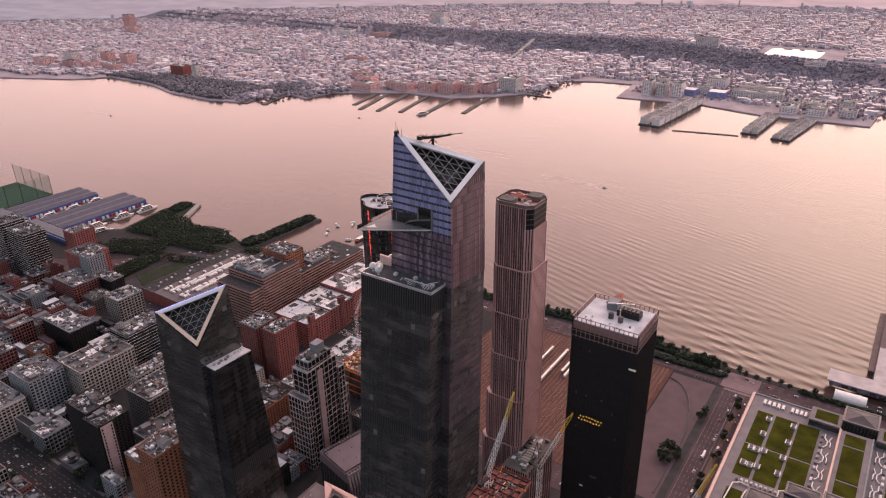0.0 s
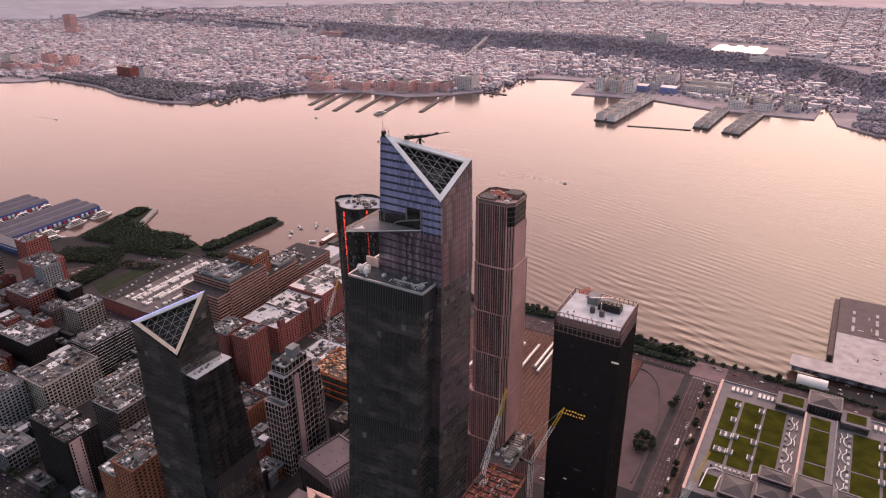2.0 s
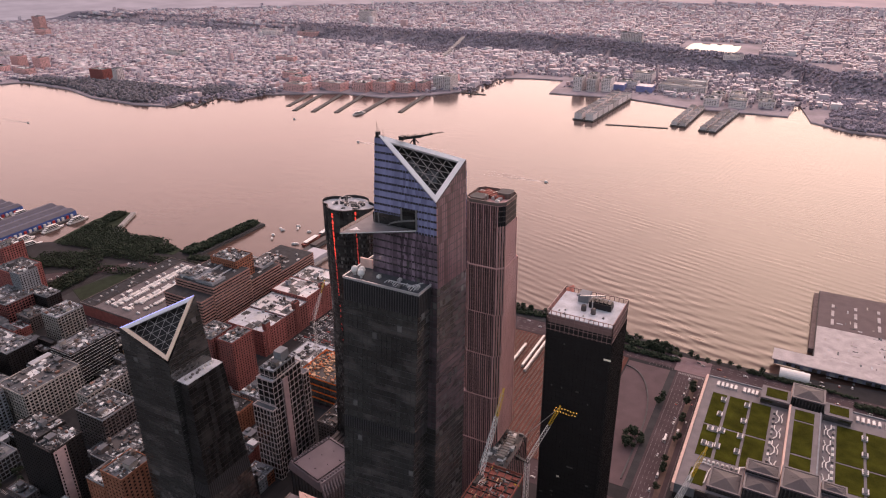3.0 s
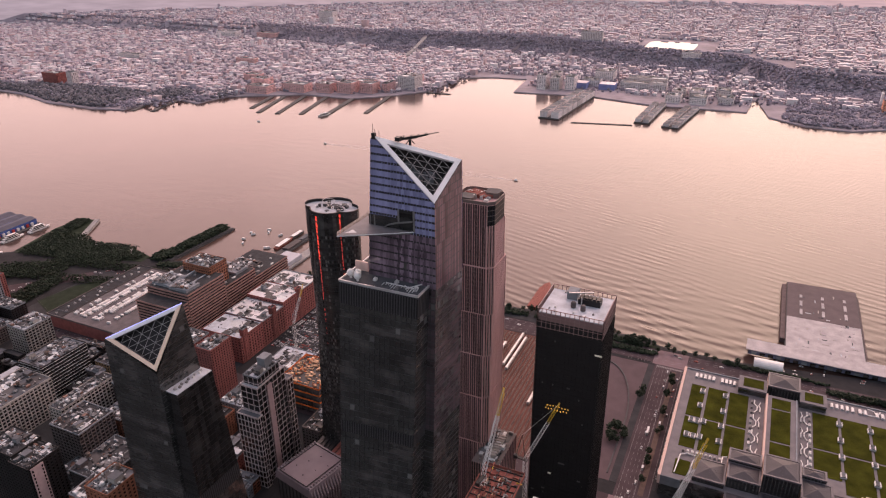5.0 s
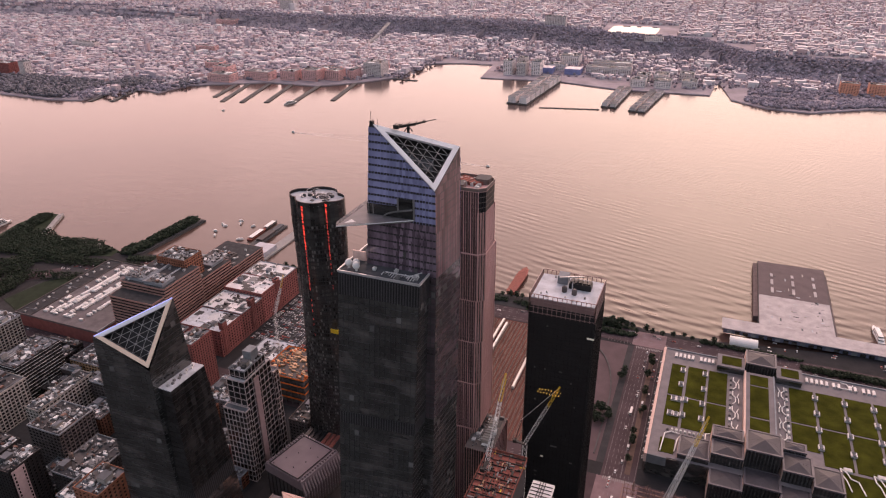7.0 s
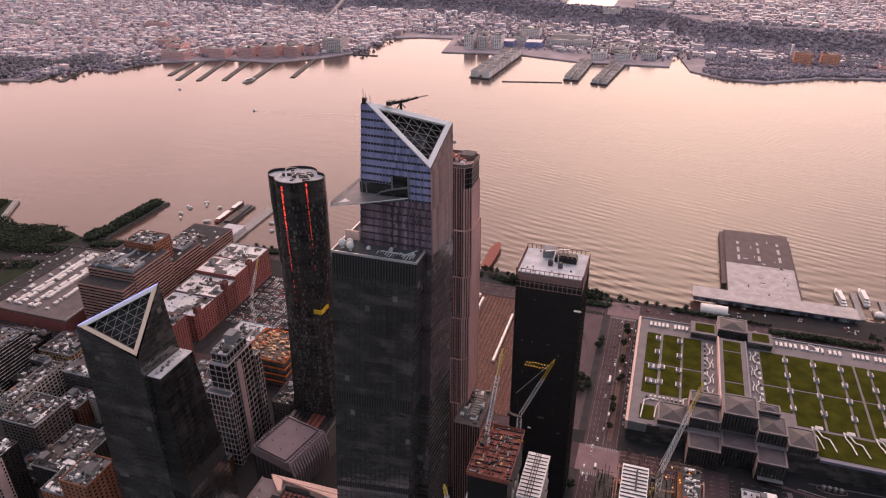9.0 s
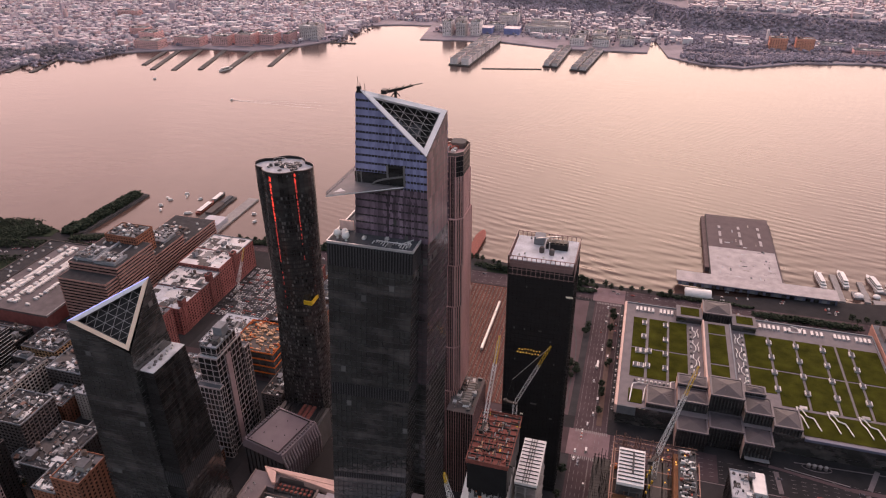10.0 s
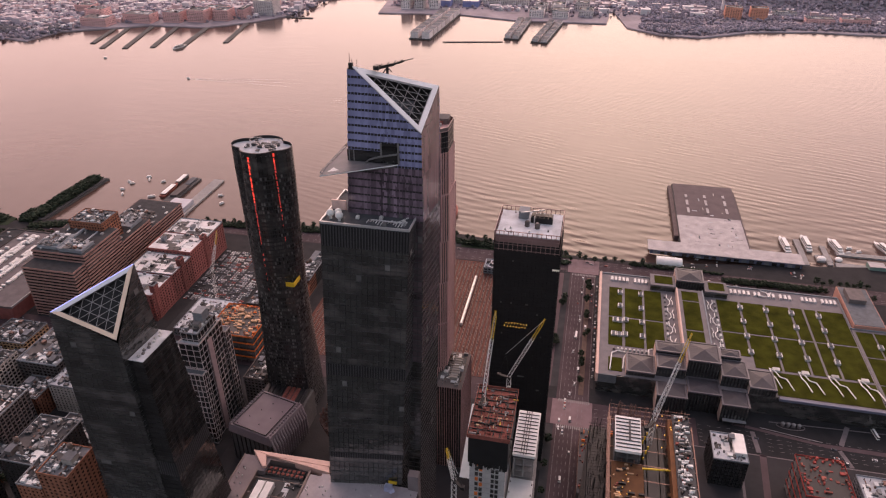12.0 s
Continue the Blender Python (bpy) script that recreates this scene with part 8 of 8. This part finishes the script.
for _ in range(150):
    x, y = rnd.uniform(-282, -234), rnd.uniform(210, 259)
    mb.box(x, x + rnd.uniform(0.8, 5), y, y + rnd.uniform(0.6, 3), GZ + 36, GZ + 36 + rnd.uniform(0.3, 2.2))
o = part("timber_formwork", mb, TIMBER, f, "raw timber formwork")
o["kind"] = "stuff"
luffing_crane((-298, 262, GZ), (-298, 262, 78), (-300, 290, 118), "slim white crane with a yellow tip by the car park")
masonry("dark_office", 233, 262, 141, 174, 31, FRAME_DARK, MEMBRANE, "black office block with a white cluttered roof", fh=4, bay=3, pier=0.5, spandrel=0.8, clutter=0.6, tank=0)
mb = MB()
mb.box(250.5, 260.5, 148, 172, GZ + 31.05, GZ + 35)
solid("roof_cabin", mb, WHITE, "white boxy plant cabin on the office roof", "plant cabin")
masonry("street_building", 345, 386, 98, 142, 36, STONE_GREY, MEMBRANE, "pale street block with roof frames", clutter=2, tank=0)
APRON = mat("apron_asphalt", (0.024, 0.022, 0.025), 0.85, var=0.4, size=10, fine=1.2)
pavement(180, 420, 96, 184, APRON, "dark asphalt apron with ramps beside the hall")
KERBSTONE = mat("worn_kerb_concrete", (0.16, 0.135, 0.14), 0.85, var=0.35, size=6, fine=0.9)
for (x0, y0), (x1, y1), w, m, z in (((264, 222), (280, 220), 4, PLAZA, 0.20), ((280, 220), (345, 209.5), 3.4, PLAZA, 0.21), ((345, 209.5), (420, 209), 5, PLAZA, 0.22), ((282, 215), (284, 188), 4.4, KERBSTONE, 0.16), ((373, 240), (361, 213), 4.4, KERBSTONE, 0.16), ((358, 206), (364, 186), 4.0, KERBSTONE, 0.16),
                                 ((287, 186), (280, 96), 6, PLAZA, 0.20), ((266, 184), (262, 96), 2.4, KERBSTONE, 0.20), ((290, 222), (345, 213.5), 0.7, CONCRETE, 0.3), ((300, 232), (420, 238), 1.0, KERBSTONE, 0.2), ((180, 184.5), (420, 184.5), 1.2, KERBSTONE, 0.2)):
    mb = MB()
    mb.beam((x0, y0, GZ + z / 2), (x1, y1, GZ + z / 2), w, h=z)
    solid("kerb", mb, m, "pale kerb strip across the dark apron", "kerb", kind="structure")
for k in range(4):
    d = thing("vent_hood", 312 + k * 5, 229.6, GZ, "grey domed vent hood in a row by the hall", "vent", "vent hoods by the hall")
    mb = MB()
    mb.tube((312 + k * 5, 229.6, GZ), (312 + k * 5, 229.6, GZ + 3.0), 1.7, sides=12)
    part("base", mb, KERBSTONE, d)
    mb = MB()
    mb.dome((312 + k * 5, 229.6, GZ + 3.0), 1.8, squash=0.9, seg=12, rings=6)
    part("hood", mb, CONCRETE, d)
mb = MB()
for k in range(20):
    a, b = 2 * math.pi * k / 20, 2 * math.pi * (k + 1) / 20
    mb.beam((319.5 + 13 * math.cos(a), 229.6 + 4.5 * math.sin(a), GZ + 0.12), (319.5 + 13 * math.cos(b), 229.6 + 4.5 * math.sin(b), GZ + 0.12), 0.7, h=0.24)
solid("island_kerb", mb, KERBSTONE, "oval kerb round the vent hoods", "kerb", kind="structure")
for x0, x1, y in ((254, 276, 221), (338, 358, 246), (370, 388, 246), (396, 416, 246)):
    c = thing("canopy", (x0 + x1) / 2, y, GZ, "flat pale glass canopy over a hall door", "canopy", "canopies along the hall")
    mb = MB()
    mb.box(x0, x1, y - 3, y + 3, GZ + 5.2, GZ + 5.6)
    part("canopy_roof", mb, mat("frosted_canopy", (0.22, 0.22, 0.23), 0.4, var=0.2, size=4), c)
    for x in (x0 + 1, (x0 + x1) / 2, x1 - 1):
        mb = MB()
        mb.box(x - 0.15, x + 0.15, y - 2.6, y - 2.3, GZ, GZ + 5.2)
        part("post", mb, FRAME_DARK, c)
# narrow building site between the street and the open decks
ys = thing("site_building", 130, 120, GZ, "narrow netted building site with rusty scaffolding", "construction site")
slab_floors(ys, 119, 139, 92, 168, GZ + 4, 20, 4, 8, CONC_DARK, 4.0)
mb = MB()
rs = random.Random(31)
for k in range(26):
    x = 119 + k * 0.8
    mb.beam((x, 91.6, GZ), (x, 91.6, 22 + rs.uniform(0, 3)), 0.16)
for k in range(40):
    mb.beam((118.6, 92 + k * 1.9, GZ), (118.6, 92 + k * 1.9, 22 + rs.uniform(0, 4)), 0.2)
    mb.beam((126 + rs.uniform(0, 12), 92 + k * 1.9, 20), (126 + rs.uniform(0, 12), 93 + k * 1.9, 22 + rs.uniform(0, 3)), 0.22)
for z in (8, 12, 16, 20, 23):
    mb.beam((118.6, 92, z), (118.6, 168, z), 0.22)
part("scaffold", mb, RAIL, ys, "rusty scaffold tubes")["kind"] = "stuff"
for m, n, lab in ((RUST, 40, "rusty formwork"), (RED_PAINT, 7, "red site boxes"), (YELLOW, 6, "yellow plant"), (WHITE, 9, "white site cabins"), (ORANGE_NET, 12, "orange barriers"), (CONC_DARK, 30, "dark stacked beams")):
    mb = MB()
    for _ in range(n):
        x, y = rs.uniform(119.5, 135), rs.uniform(93, 164)
        a, b = (rs.uniform(0.6, 3.4), rs.uniform(0.4, 1.6)) if rs.random() < 0.5 else (rs.uniform(0.4, 1.6), rs.uniform(0.6, 4.4))
        mb.box(x, x + a, y, y + b, 20, 20 + rs.uniform(0.4, 2.4))
    part("site_stock", mb, m, ys, lab)["kind"] = "stuff"


# ---- larger buildings south of the yards ----
# long ribbon-windowed warehouse
def ribbon(b, x0, x1, y0, y1, z0, z1, wall, fh=4.3):
    n = max(1, round((z1 - z0) / fh))
    mb = MB()
    mb.box(x0 + 0.7, x1 - 0.7, y0 + 0.7, y1 - 0.7, z0, z1 - 0.1)
    part("ribbon_glass", mb, GLASS_WIN, b)
    for k in range(n + 1):
        z = z0 + k * (z1 - z0) / n
        mb = MB()
        mb.box(x0, x1, y0, y1, z - (1.3 if k else 0), z + (0.75 if k < n else 0.9))
        part("brick_band", mb, wall, b)
    mb = MB()
    mb.box(x0 + 0.6, x1 - 0.6, y0 + 0.6, y1 - 0.6, z1 + 0.9, z1 + 0.95)
    part("roof", mb, TAR, b)


wh = thing("warehouse", -497, 350, GZ, "huge stepped brick warehouse with ribbon windows on every floor", "warehouse")
BANDBRICK = mat("pinkish_brick_band", (0.30, 0.17, 0.145), 0.85, var=0.3, size=7, fine=0.8, bump=0.2)
for q in ((-531, -461, 262, 330, GZ, 80), (-531, -461, 330.2, 392, GZ, 60), (-528, -462, 392.2, 468, GZ, 46), (-530, -462, 240, 261.8, GZ, 70)):
    ribbon(wh, *q, BANDBRICK)
masonry("tower_block", -520, -474, 318, 352, 91 - GZ, BRICK_ORANGE, GREYROOF, "", parent=wh, fh=4, bay=4, pier=1.6, spandrel=1.6, clutter=2)
for q in ((-527, -500, 268, 300, 80.9), (-496, -466, 266, 290, 80.9), (-520, -480, 400, 430, 46.9), (-510, -470, 362, 388, 60.9)):
    mb = MB()
    mb.box(*q[:4], q[4], q[4] + rnd.uniform(3, 5))
    part("penthouse", mb, rnd.choice([STONE_GREY, BRICK_BROWN, BANDBRICK]), wh)
    roof_plant(wh, *q[:4], q[4] + 4.8, rnd, 0.8)
for k in range(40):
    yy = rnd.uniform(266, 460)
    z = 80.95 if yy < 328 else 60.95 if yy < 390 else 46.95
    roof_unit(wh, rnd.uniform(-526, -466), yy, z, rnd.uniform(1.5, 4), rnd.uniform(1.5, 6), rnd.uniform(0.8, 2))
mb = MB()
mb.beam((-500, 268, 82.2), (-500, 326, 82.2), 2.2, h=2.4)
mb.beam((-480, 268, 81.7), (-480, 316, 81.7), 1.2, h=1.4)
part("roof_duct", mb, MEMBRANE, wh)

# brick terminal warehouse with white roofs
WHITEROOF = mat("white_coated_roof", (0.62, 0.59, 0.59), 0.7, var=0.3, size=9, fine=1.2)
tw = thing("warehouse", -408, 340, GZ, "long red brick warehouse with bright white roofs", "warehouse")
for x0, x1, y0, y1, h in ((-440, -379, 256, 300, 36), (-440, -379, 300.2, 345, 37), (-440, -379, 345.2, 388, 42), (-440, -379, 388.2, 430, 41)):
    masonry("wing", x0, x1, y0, y1, h, BRICK_RED, WHITEROOF if y0 > 299 else MEMBRANE, "", parent=tw, fh=4.0, bay=5.0, pier=2.4, spandrel=1.7, deep=0.5, clutter=0.35, tank=0.7, seed=4)
for k in range(34):
    z = GZ + (37 if k % 2 else 42)
    y = rnd.uniform(303, 342) if k % 2 else rnd.uniform(348, 426)
    roof_unit(tw, rnd.uniform(-437, -383), y, z + 0.03, rnd.uniform(1.5, 5), rnd.uniform(1.2, 4), rnd.uniform(0.8, 2.4))
for k in range(3):
    masonry("stair_tower", -384, -378.4, 262 + k * 58, 271 + k * 58, 46, BRICK_RED, TAR, "", parent=tw, bay=3, pier=2.2, clutter=0, seed=k)

# white-gridded apartment tower
GRIDWALL = mat("pale_grid_stone", (0.47, 0.40, 0.40), 0.75, var=0.2, size=6, fine=0.8)
t4 = thing("apartment_tower", -228, 118, GZ, "slim apartment tower gridded in pale stone with dark glass", "apartment tower")
masonry("shaft", -237.5, -217.5, 100, 141, 112, GRIDWALL, MEMBRANE, "", parent=t4, fh=6.4, bay=6.0, pier=0.5, spandrel=0.45, deep=0.45, clutter=0)
masonry("shaft_top", -236.0, -219.0, 104, 136, 121, GRIDWALL, MEMBRANE, "", parent=t4, fh=6.4, bay=5.4, pier=0.45, spandrel=0.4, deep=0.4, clutter=1.2, tank=0)
masonry("shoulder", -240, -215, 93, 99.8, 84, GRIDWALL, GREYROOF, "", parent=t4, fh=6.4, bay=4, pier=0.6, spandrel=0.6, clutter=0)
masonry("shoulder", -238, -216, 141.2, 150, 96, GRIDWALL, GREYROOF, "", parent=t4, fh=6.4, bay=4, pier=0.6, spandrel=0.6, clutter=0)
mb = MB()
mb.box(-231, -222, 120, 131, 125, 136)
part("lift_housing", mb, STONE_GREY, t4)
mb = MB()
mb.box(-217.6, -216.6, 113, 120, GZ, 112)
part("stone_panel", mb, mat("rose_stone", (0.46, 0.33, 0.33), 0.75, var=0.2, size=6), t4, "rose stone strip up the facade")
masonry("low_block", -262, -246, 150, 185, 40, STONE_BEIGE, MEMBRANE, "cream low block with vertical ribs", bay=3, pier=1.0, spandrel=0.6, fh=12)
masonry("low_block", -212, -190, 150, 196, 34, BRICK_BROWN, TAR, "brown brick low block beside the tower", bay=4)

YELLOW_BRICK = mat("ochre_brick", (0.40, 0.25, 0.14), 0.85, var=0.3, size=5, fine=0.5, bump=0.3)
SPECIAL = [
    (-404, -376, 172, 206, 74, BRICK_RED, GREYROOF, "tall red brick housing slab"), (-373, -350, 178, 212, 72, BRICK_RED, GREYROOF, "tall red brick housing slab"),
    (-248, -224, -61, -33, 123, BRICK_ORANGE, GREYROOF, "tall orange brick tower with a cluttered roof terrace"), (-270, -249, -61, -35, 107, BRICK_ORANGE, TAR, "orange brick tower wing"),
    (-430, -392, -30, 0, 74, FRAME_DARK, TAR, "tall black apartment slab"), (-391.5, -366, -34, -2, 72, FRAME_DARK, TAR, "tall black apartment tower"),
    (-665, -632, 152, 190, 44, STONE_BEIGE, MEMBRANE, "beige stone loft block with tall arched bays"), (-566, -528, 98, 158, 50, FRAME_DARK, GREYROOF, "long black loft building with white window bands"),
    (-556, -508, 26, 94, 46, STONE_BEIGE, GREYROOF, "large beige loft building with gridded windows"), (-584, -536, -18, 22, 48, STONE_GREY, GREYROOF, "large pale grey loft building with gridded windows"),
    (-595, -532, -66, -26, 36, STONE_BEIGE, GREYROOF, "yellowish stone block with gridded windows"), (-692, -626, 78, 112, 34, FRAME_DARK, GREYROOF, "dark block with a pale penthouse"),
    (-1002, -968, 168, 206, 78, FRAME_DARK, TAR, "dark apartment tower gridded in white"), (-955, -905, 170, 206, 72, FRAME_DARK, TAR, "dark apartment tower gridded in white"),
    (-866, -838, 214, 250, 74, BRICK_RED, GREYROOF, "stepped red brick apartment tower"), (-838, -790, 196, 240, 52, BRICK_RED, GREYROOF, "stepped red brick apartment block"), (-800, -742, 150, 190, 36, BRICK_RED, GREYROOF, "gridded red brick block"),
    (-786, -764, 190, 218, 60, STONE_GREY, GREYROOF, "slim pale concrete slab tower"), (-760, -716, 192, 214, 34, FRAME_DARK, GREYROOF, "dark slab block beside the avenue"),
    (-440, -398, 38, 80, 45, BRICK_BROWN, TAR, "brown loft building with rooftop plant"), (-345, -306, -12, 40, 62, FRAME_DARK, TAR, "dark ribbon-windowed office block"),
    (-352, -302, 44, 74, 30, BRICK_RED, TAR, "low red brick block"), (-470, -452, 60, 130, 42, STONE_BEIGE, GREYROOF, "cream stone loft building"), (-340, -300, 96, 150, 28, BRICK_ORANGE, TAR, "low orange brick garage"),
    (-446, -400, 120, 175, 40, BRICK_BROWN, GREYROOF, "brown loft building with a flat grey roof"), (-395, -356, 100, 160, 34, STONE_BEIGE, MEMBRANE, "cream low block with a white roof"),
    (-520, -474, 158, 196, 26, YELLOW_BRICK, TAR, "ochre brick loft building with a dark roof"), (-428, -400, 86, 116, 27, BRICK_ORANGE, TAR, "orange brick block with a dark tar roof"),
    (-330, -296, 160, 200, 24, STONE_GREY, MEMBRANE, "long low shed with a pale roof"), (-345, -296, 236, 300, 10, STONE_GREY, MEMBRANE, "long low shed with a pale roof"),
]
for k, (x0, x1, y0, y1, h, wall, roof, lab) in enumerate(SPECIAL):
    dark = wall is FRAME_DARK
    fine = "gridded" in lab or "loft" in lab
    b = masonry("loft_building" if fine else "street_building", x0, x1, y0, y1, h, wall, roof, lab, fh=4.0 if fine else 3.4, bay=4.6 if fine else 3.8, pier=1.3 if fine else 2.0, spandrel=1.3, seed=k, clutter=1.8, tank=0.3)
    if "gridded in white" in lab or "white window" in lab:
        mb = MB()
        n = int(h / 4)
        for i in range(n):
            z = GZ + 3 + i * h / n
            mb.box(x0 - 0.15, x1 + 0.15, y0 - 0.15, y1 + 0.15, z, z + 0.5)
        o = part("white_bands", mb, WHITE, b)
        o["kind"] = "stuff"
stripe = MB()
stripe.box(-366.0, -365.3, -32.0, -19.5, GZ, 75)
_s = solid("party_wall", stripe, mat("pinkish_party_wall", (0.46, 0.34, 0.34), 0.8, var=0.25, size=5), "pale pinkish strip wall up the black tower", "wall")
for k in range(17):
    for y in (-31.0, -21.8):
        mb = MB()
        mb.box(-365.36, -365.1, y, y + 1.3, 8 + k * 3.9, 10.2 + k * 3.9)
        part("small_window", mb, GLASS_WIN, _s)

# depot with a vehicle deck on its roof
dp = thing("depot", -618, 305, GZ, "broad red brick depot with vans parked on its roof", "depot")
mb = MB()
mb.box(-690, -546, 222, 388, GZ, 22)
part("wall", mb, BRICK_RED, dp)
mb = MB()
mb.box(-689, -547, 223, 387, 22, 22.4)
part("roof_deck", mb, TAR, dp)
mb = MB()
mb.box(-662, -548, 224, 386, 22.4, 22.46)
part("parking_deck", mb, mat("worn_concrete_deck", (0.115, 0.10, 0.105), 0.85, var=0.5, size=9, fine=1.2), dp, "worn pale parking deck")
for q in ((-690.3, -545.7, 221.7, 222.6), (-690.3, -545.7, 387.4, 388.3), (-690.3, -689.2, 222.6, 387.4), (-546.8, -545.7, 222.6, 387.4), (-663, -662.4, 223, 387)):
    mb = MB()
    mb.box(*q, 21, 23.6)
    part("parapet", mb, BRICK_BROWN if q[0] < -660 else PALE, dp)
for k in range(5):
    mb = MB()
    mb.box(-688, -664, 236 + k * 33, 236.6 + k * 33, 22.4, 22.9)
    part("roof_joint", mb, GREYROOF, dp)
for k in range(16):
    roof_unit(dp, rnd.uniform(-686, -666), 228 + k * 10, 22.4, 2.4, 3, 1.6)
mb = MB()
for i in range(24):
    a0, a1 = math.pi * 0.5 * i / 24, math.pi * 0.5 * (i + 1) / 24
    mb.beam((-580 + 30 * math.cos(a0), 352 + 32 * math.sin(a0), 23.4), (-580 + 30 * math.cos(a1), 352 + 32 * math.sin(a1), 23.4), 1.2, h=1.8)
part("ramp_wall", mb, PALE, dp, "curved pale ramp wall")
for x in (-652, -640, -633, -616, -609, -588):
    for k in range(44):
        y = 238 + k * 3.2
        if rnd.random() < (0.3 if x == -652 else 0.86) and not (x > -600 and y > 345):
            put(ROOF_VAN, x + rnd.uniform(-.7, .7), y + rnd.uniform(-.35, .35), 90 + rnd.uniform(-3, 3), 22.48 if x > -662 else 22.42)
mb = MB()
mb.prism([(-768, 262), (-700, 236), (-700, 350), (-735, 356), (-758, 322)], GZ, GZ + 0.3)
solid("ball_field", mb, GRASS, "dark green fenced ball field", "field", kind="structure")
mb = MB()
for p, q in zip([(-768, 262), (-700, 236), (-700, 350), (-735, 356), (-758, 322)], [(-700, 236), (-700, 350), (-735, 356), (-758, 322), (-768, 262)]):
    n = 12
    for i in range(n):
        x, y = lerp(p, q, i / n)
        mb.tube((x, y, GZ), (x, y, GZ + 5), 0.12, sides=5)
    mb.beam((*p, GZ + 5), (*q, GZ + 5), 0.15)
solid("fence", mb, FRAME_DARK, "tall dark wire fence round the ball field", "fence", kind="stuff")


# ---- generic street blocks ----
LABELS = {"red_brick": "red brick street block with a flat roof", "orange_brick": "orange brick loft building with rooftop plant", "brown_brick": "brown brick loft building with a tar roof",
          "beige_stone": "beige stone loft building with rows of windows", "grey_stone": "grey stone street block with rooftop plant", "dark_frame": "dark glass and metal office block"}
TAKEN = [(-240, -190, 90, 200), (-440, -290, 236, 440), (-533, -458, 235, 470), (-216, -130, -60, 125), (-290, -226, 200, 270), (-692, -543, 215, 392), (-1100, -690, 232, 500)] + [q[:4] for q in SPECIAL]


def overlaps(x0, x1, y0, y1):
    return any(x0 < b and x1 > a and y0 < d and y1 > c for a, b, c, d in TAKEN)


def street_blocks():
    rng = random.Random(21)
    for k, sx in enumerate(STREETS):
        if sx > -200:
            continue
        for ya, yb in ((-110, -82), (-48, 203), (237, 420)):
            xa, xb = sx - 80.5 + 9, sx - 9
            shore = float(along(SHORE, (xa + xb) / 2))
            yb = min(yb, shore - 60)
            if xb < -1250 or yb - ya < 25 or (ya > 200 and xb < -730) or xb < -560 - 2.06 * (yb + 105):
                continue
            pavement(xa, xb, ya, yb)
            for row in (0, 1):
                y = ya + 2
                while y < yb - 8:
                    w = rng.choice([8, 10, 12, 14, 18, 22, 30])
                    w = min(w, yb - 2 - y)
                    if w < 7:
                        break
                    d = rng.uniform(20, 30.5)
                    x0, x1 = (xa + 2.5, xa + 2.5 + d) if row == 0 else (xb - 2.5 - d, xb - 2.5)
                    if not overlaps(x0, x1, y, y + w) and x1 > -500 - 2.06 * (y + w + 105):
                        h = rng.choice([8, 10, 12, 14, 15, 17, 19, 22, 26]) * (1.25 if w > 17 else 1.0)
                        reds = [BRICK_RED] * (16 if xb < -640 else 2)
                        wall = rng.choice(reds + [BRICK_BROWN] * 5 + [FRAME_DARK] * 3 + [STONE_GREY] * 3 + [STONE_BEIGE, BRICK_ORANGE])
                        loft = w > 17 and rng.random() < 0.6
                        b = masonry("street_building", x0, x1, y, y + w - 0.3, h, wall, rng.choice([TAR, TAR, TAR, TAR, GREYROOF, GREYROOF, GREYROOF, MEMBRANE]), LABELS[wall.name], seed=k, fh=4.2 if loft else 3.4,
                                    bay=rng.choice([3.6, 4.4]) if loft else rng.choice([2.8, 3.3, 3.9]), pier=0.8 if loft else rng.choice([1.2, 1.6, 1.9]), spandrel=0.9 if loft else rng.choice([1.3, 1.7]), tank=0.14, z0=GZ + 0.16)
                        if rng.random() < 0.35 and w > 9:
                            mb = MB()
                            pd, pz = d * rng.uniform(0.3, 0.55), GZ + 0.16 + h
                            px0 = x0 + 1 if rng.random() < 0.5 else x1 - 1 - pd
                            mb.box(px0, px0 + pd, y + 1, y + w - 1.6, pz, pz + rng.uniform(2.8, 4.2), 0, 1)
                            part("penthouse", mb, [rng.choice([wall, STONE_GREY, CONC_DARK]), rng.choice([GREYROOF, MEMBRANE])], b)
                    y += w


street_blocks()

_rs = random.Random(77)
for sx in STREETS:
    if -1000 < sx < -200:
        for _ in range(16):
            x, y = sx + _rs.choice([-7.6, 7.6]), _rs.uniform(-48, 200)
            if not overlaps(x - 3, x + 3, y - 3, y + 3) and x > -480 - 2.06 * (y + 105):
                plant(x, y, GZ + 0.15)

# traffic, marks and trees on the nearer avenue
mb = MB()
for yy in (-77, -72, -67, -62, -57, -53):
    x = -560
    while x < -225:
        mb.box(x, x + 4, yy - 0.12, yy + 0.12, GZ + 0.01, GZ + 0.03, bottom=False)
        x += 9
for sx in STREETS:
    if -560 < sx < -220:
        for k in range(8):
            mb.box(sx - 9 + k * 2.3, sx - 7.8 + k * 2.3, -47.5, -44.5, GZ + 0.01, GZ + 0.03, bottom=False)
solid("road_marking", mb, MARKING, "worn white lane lines on the avenue", "road marking", kind="stuff")
for _ in range(34):
    put(CAR, _rs.uniform(-520, -235), _rs.choice([-79.5, -74.5, -69.5, -64.5, -59.5, -50]), 90)
for sx in STREETS:
    if -560 < sx < -220:
        for _ in range(7):
            put(CAR, sx + _rs.choice([-4.5, 4.5]), _rs.uniform(-40, 190))
for _ in range(26):
    plant(_rs.uniform(-520, -240), _rs.choice([-46, -47, -83.5]), GZ)
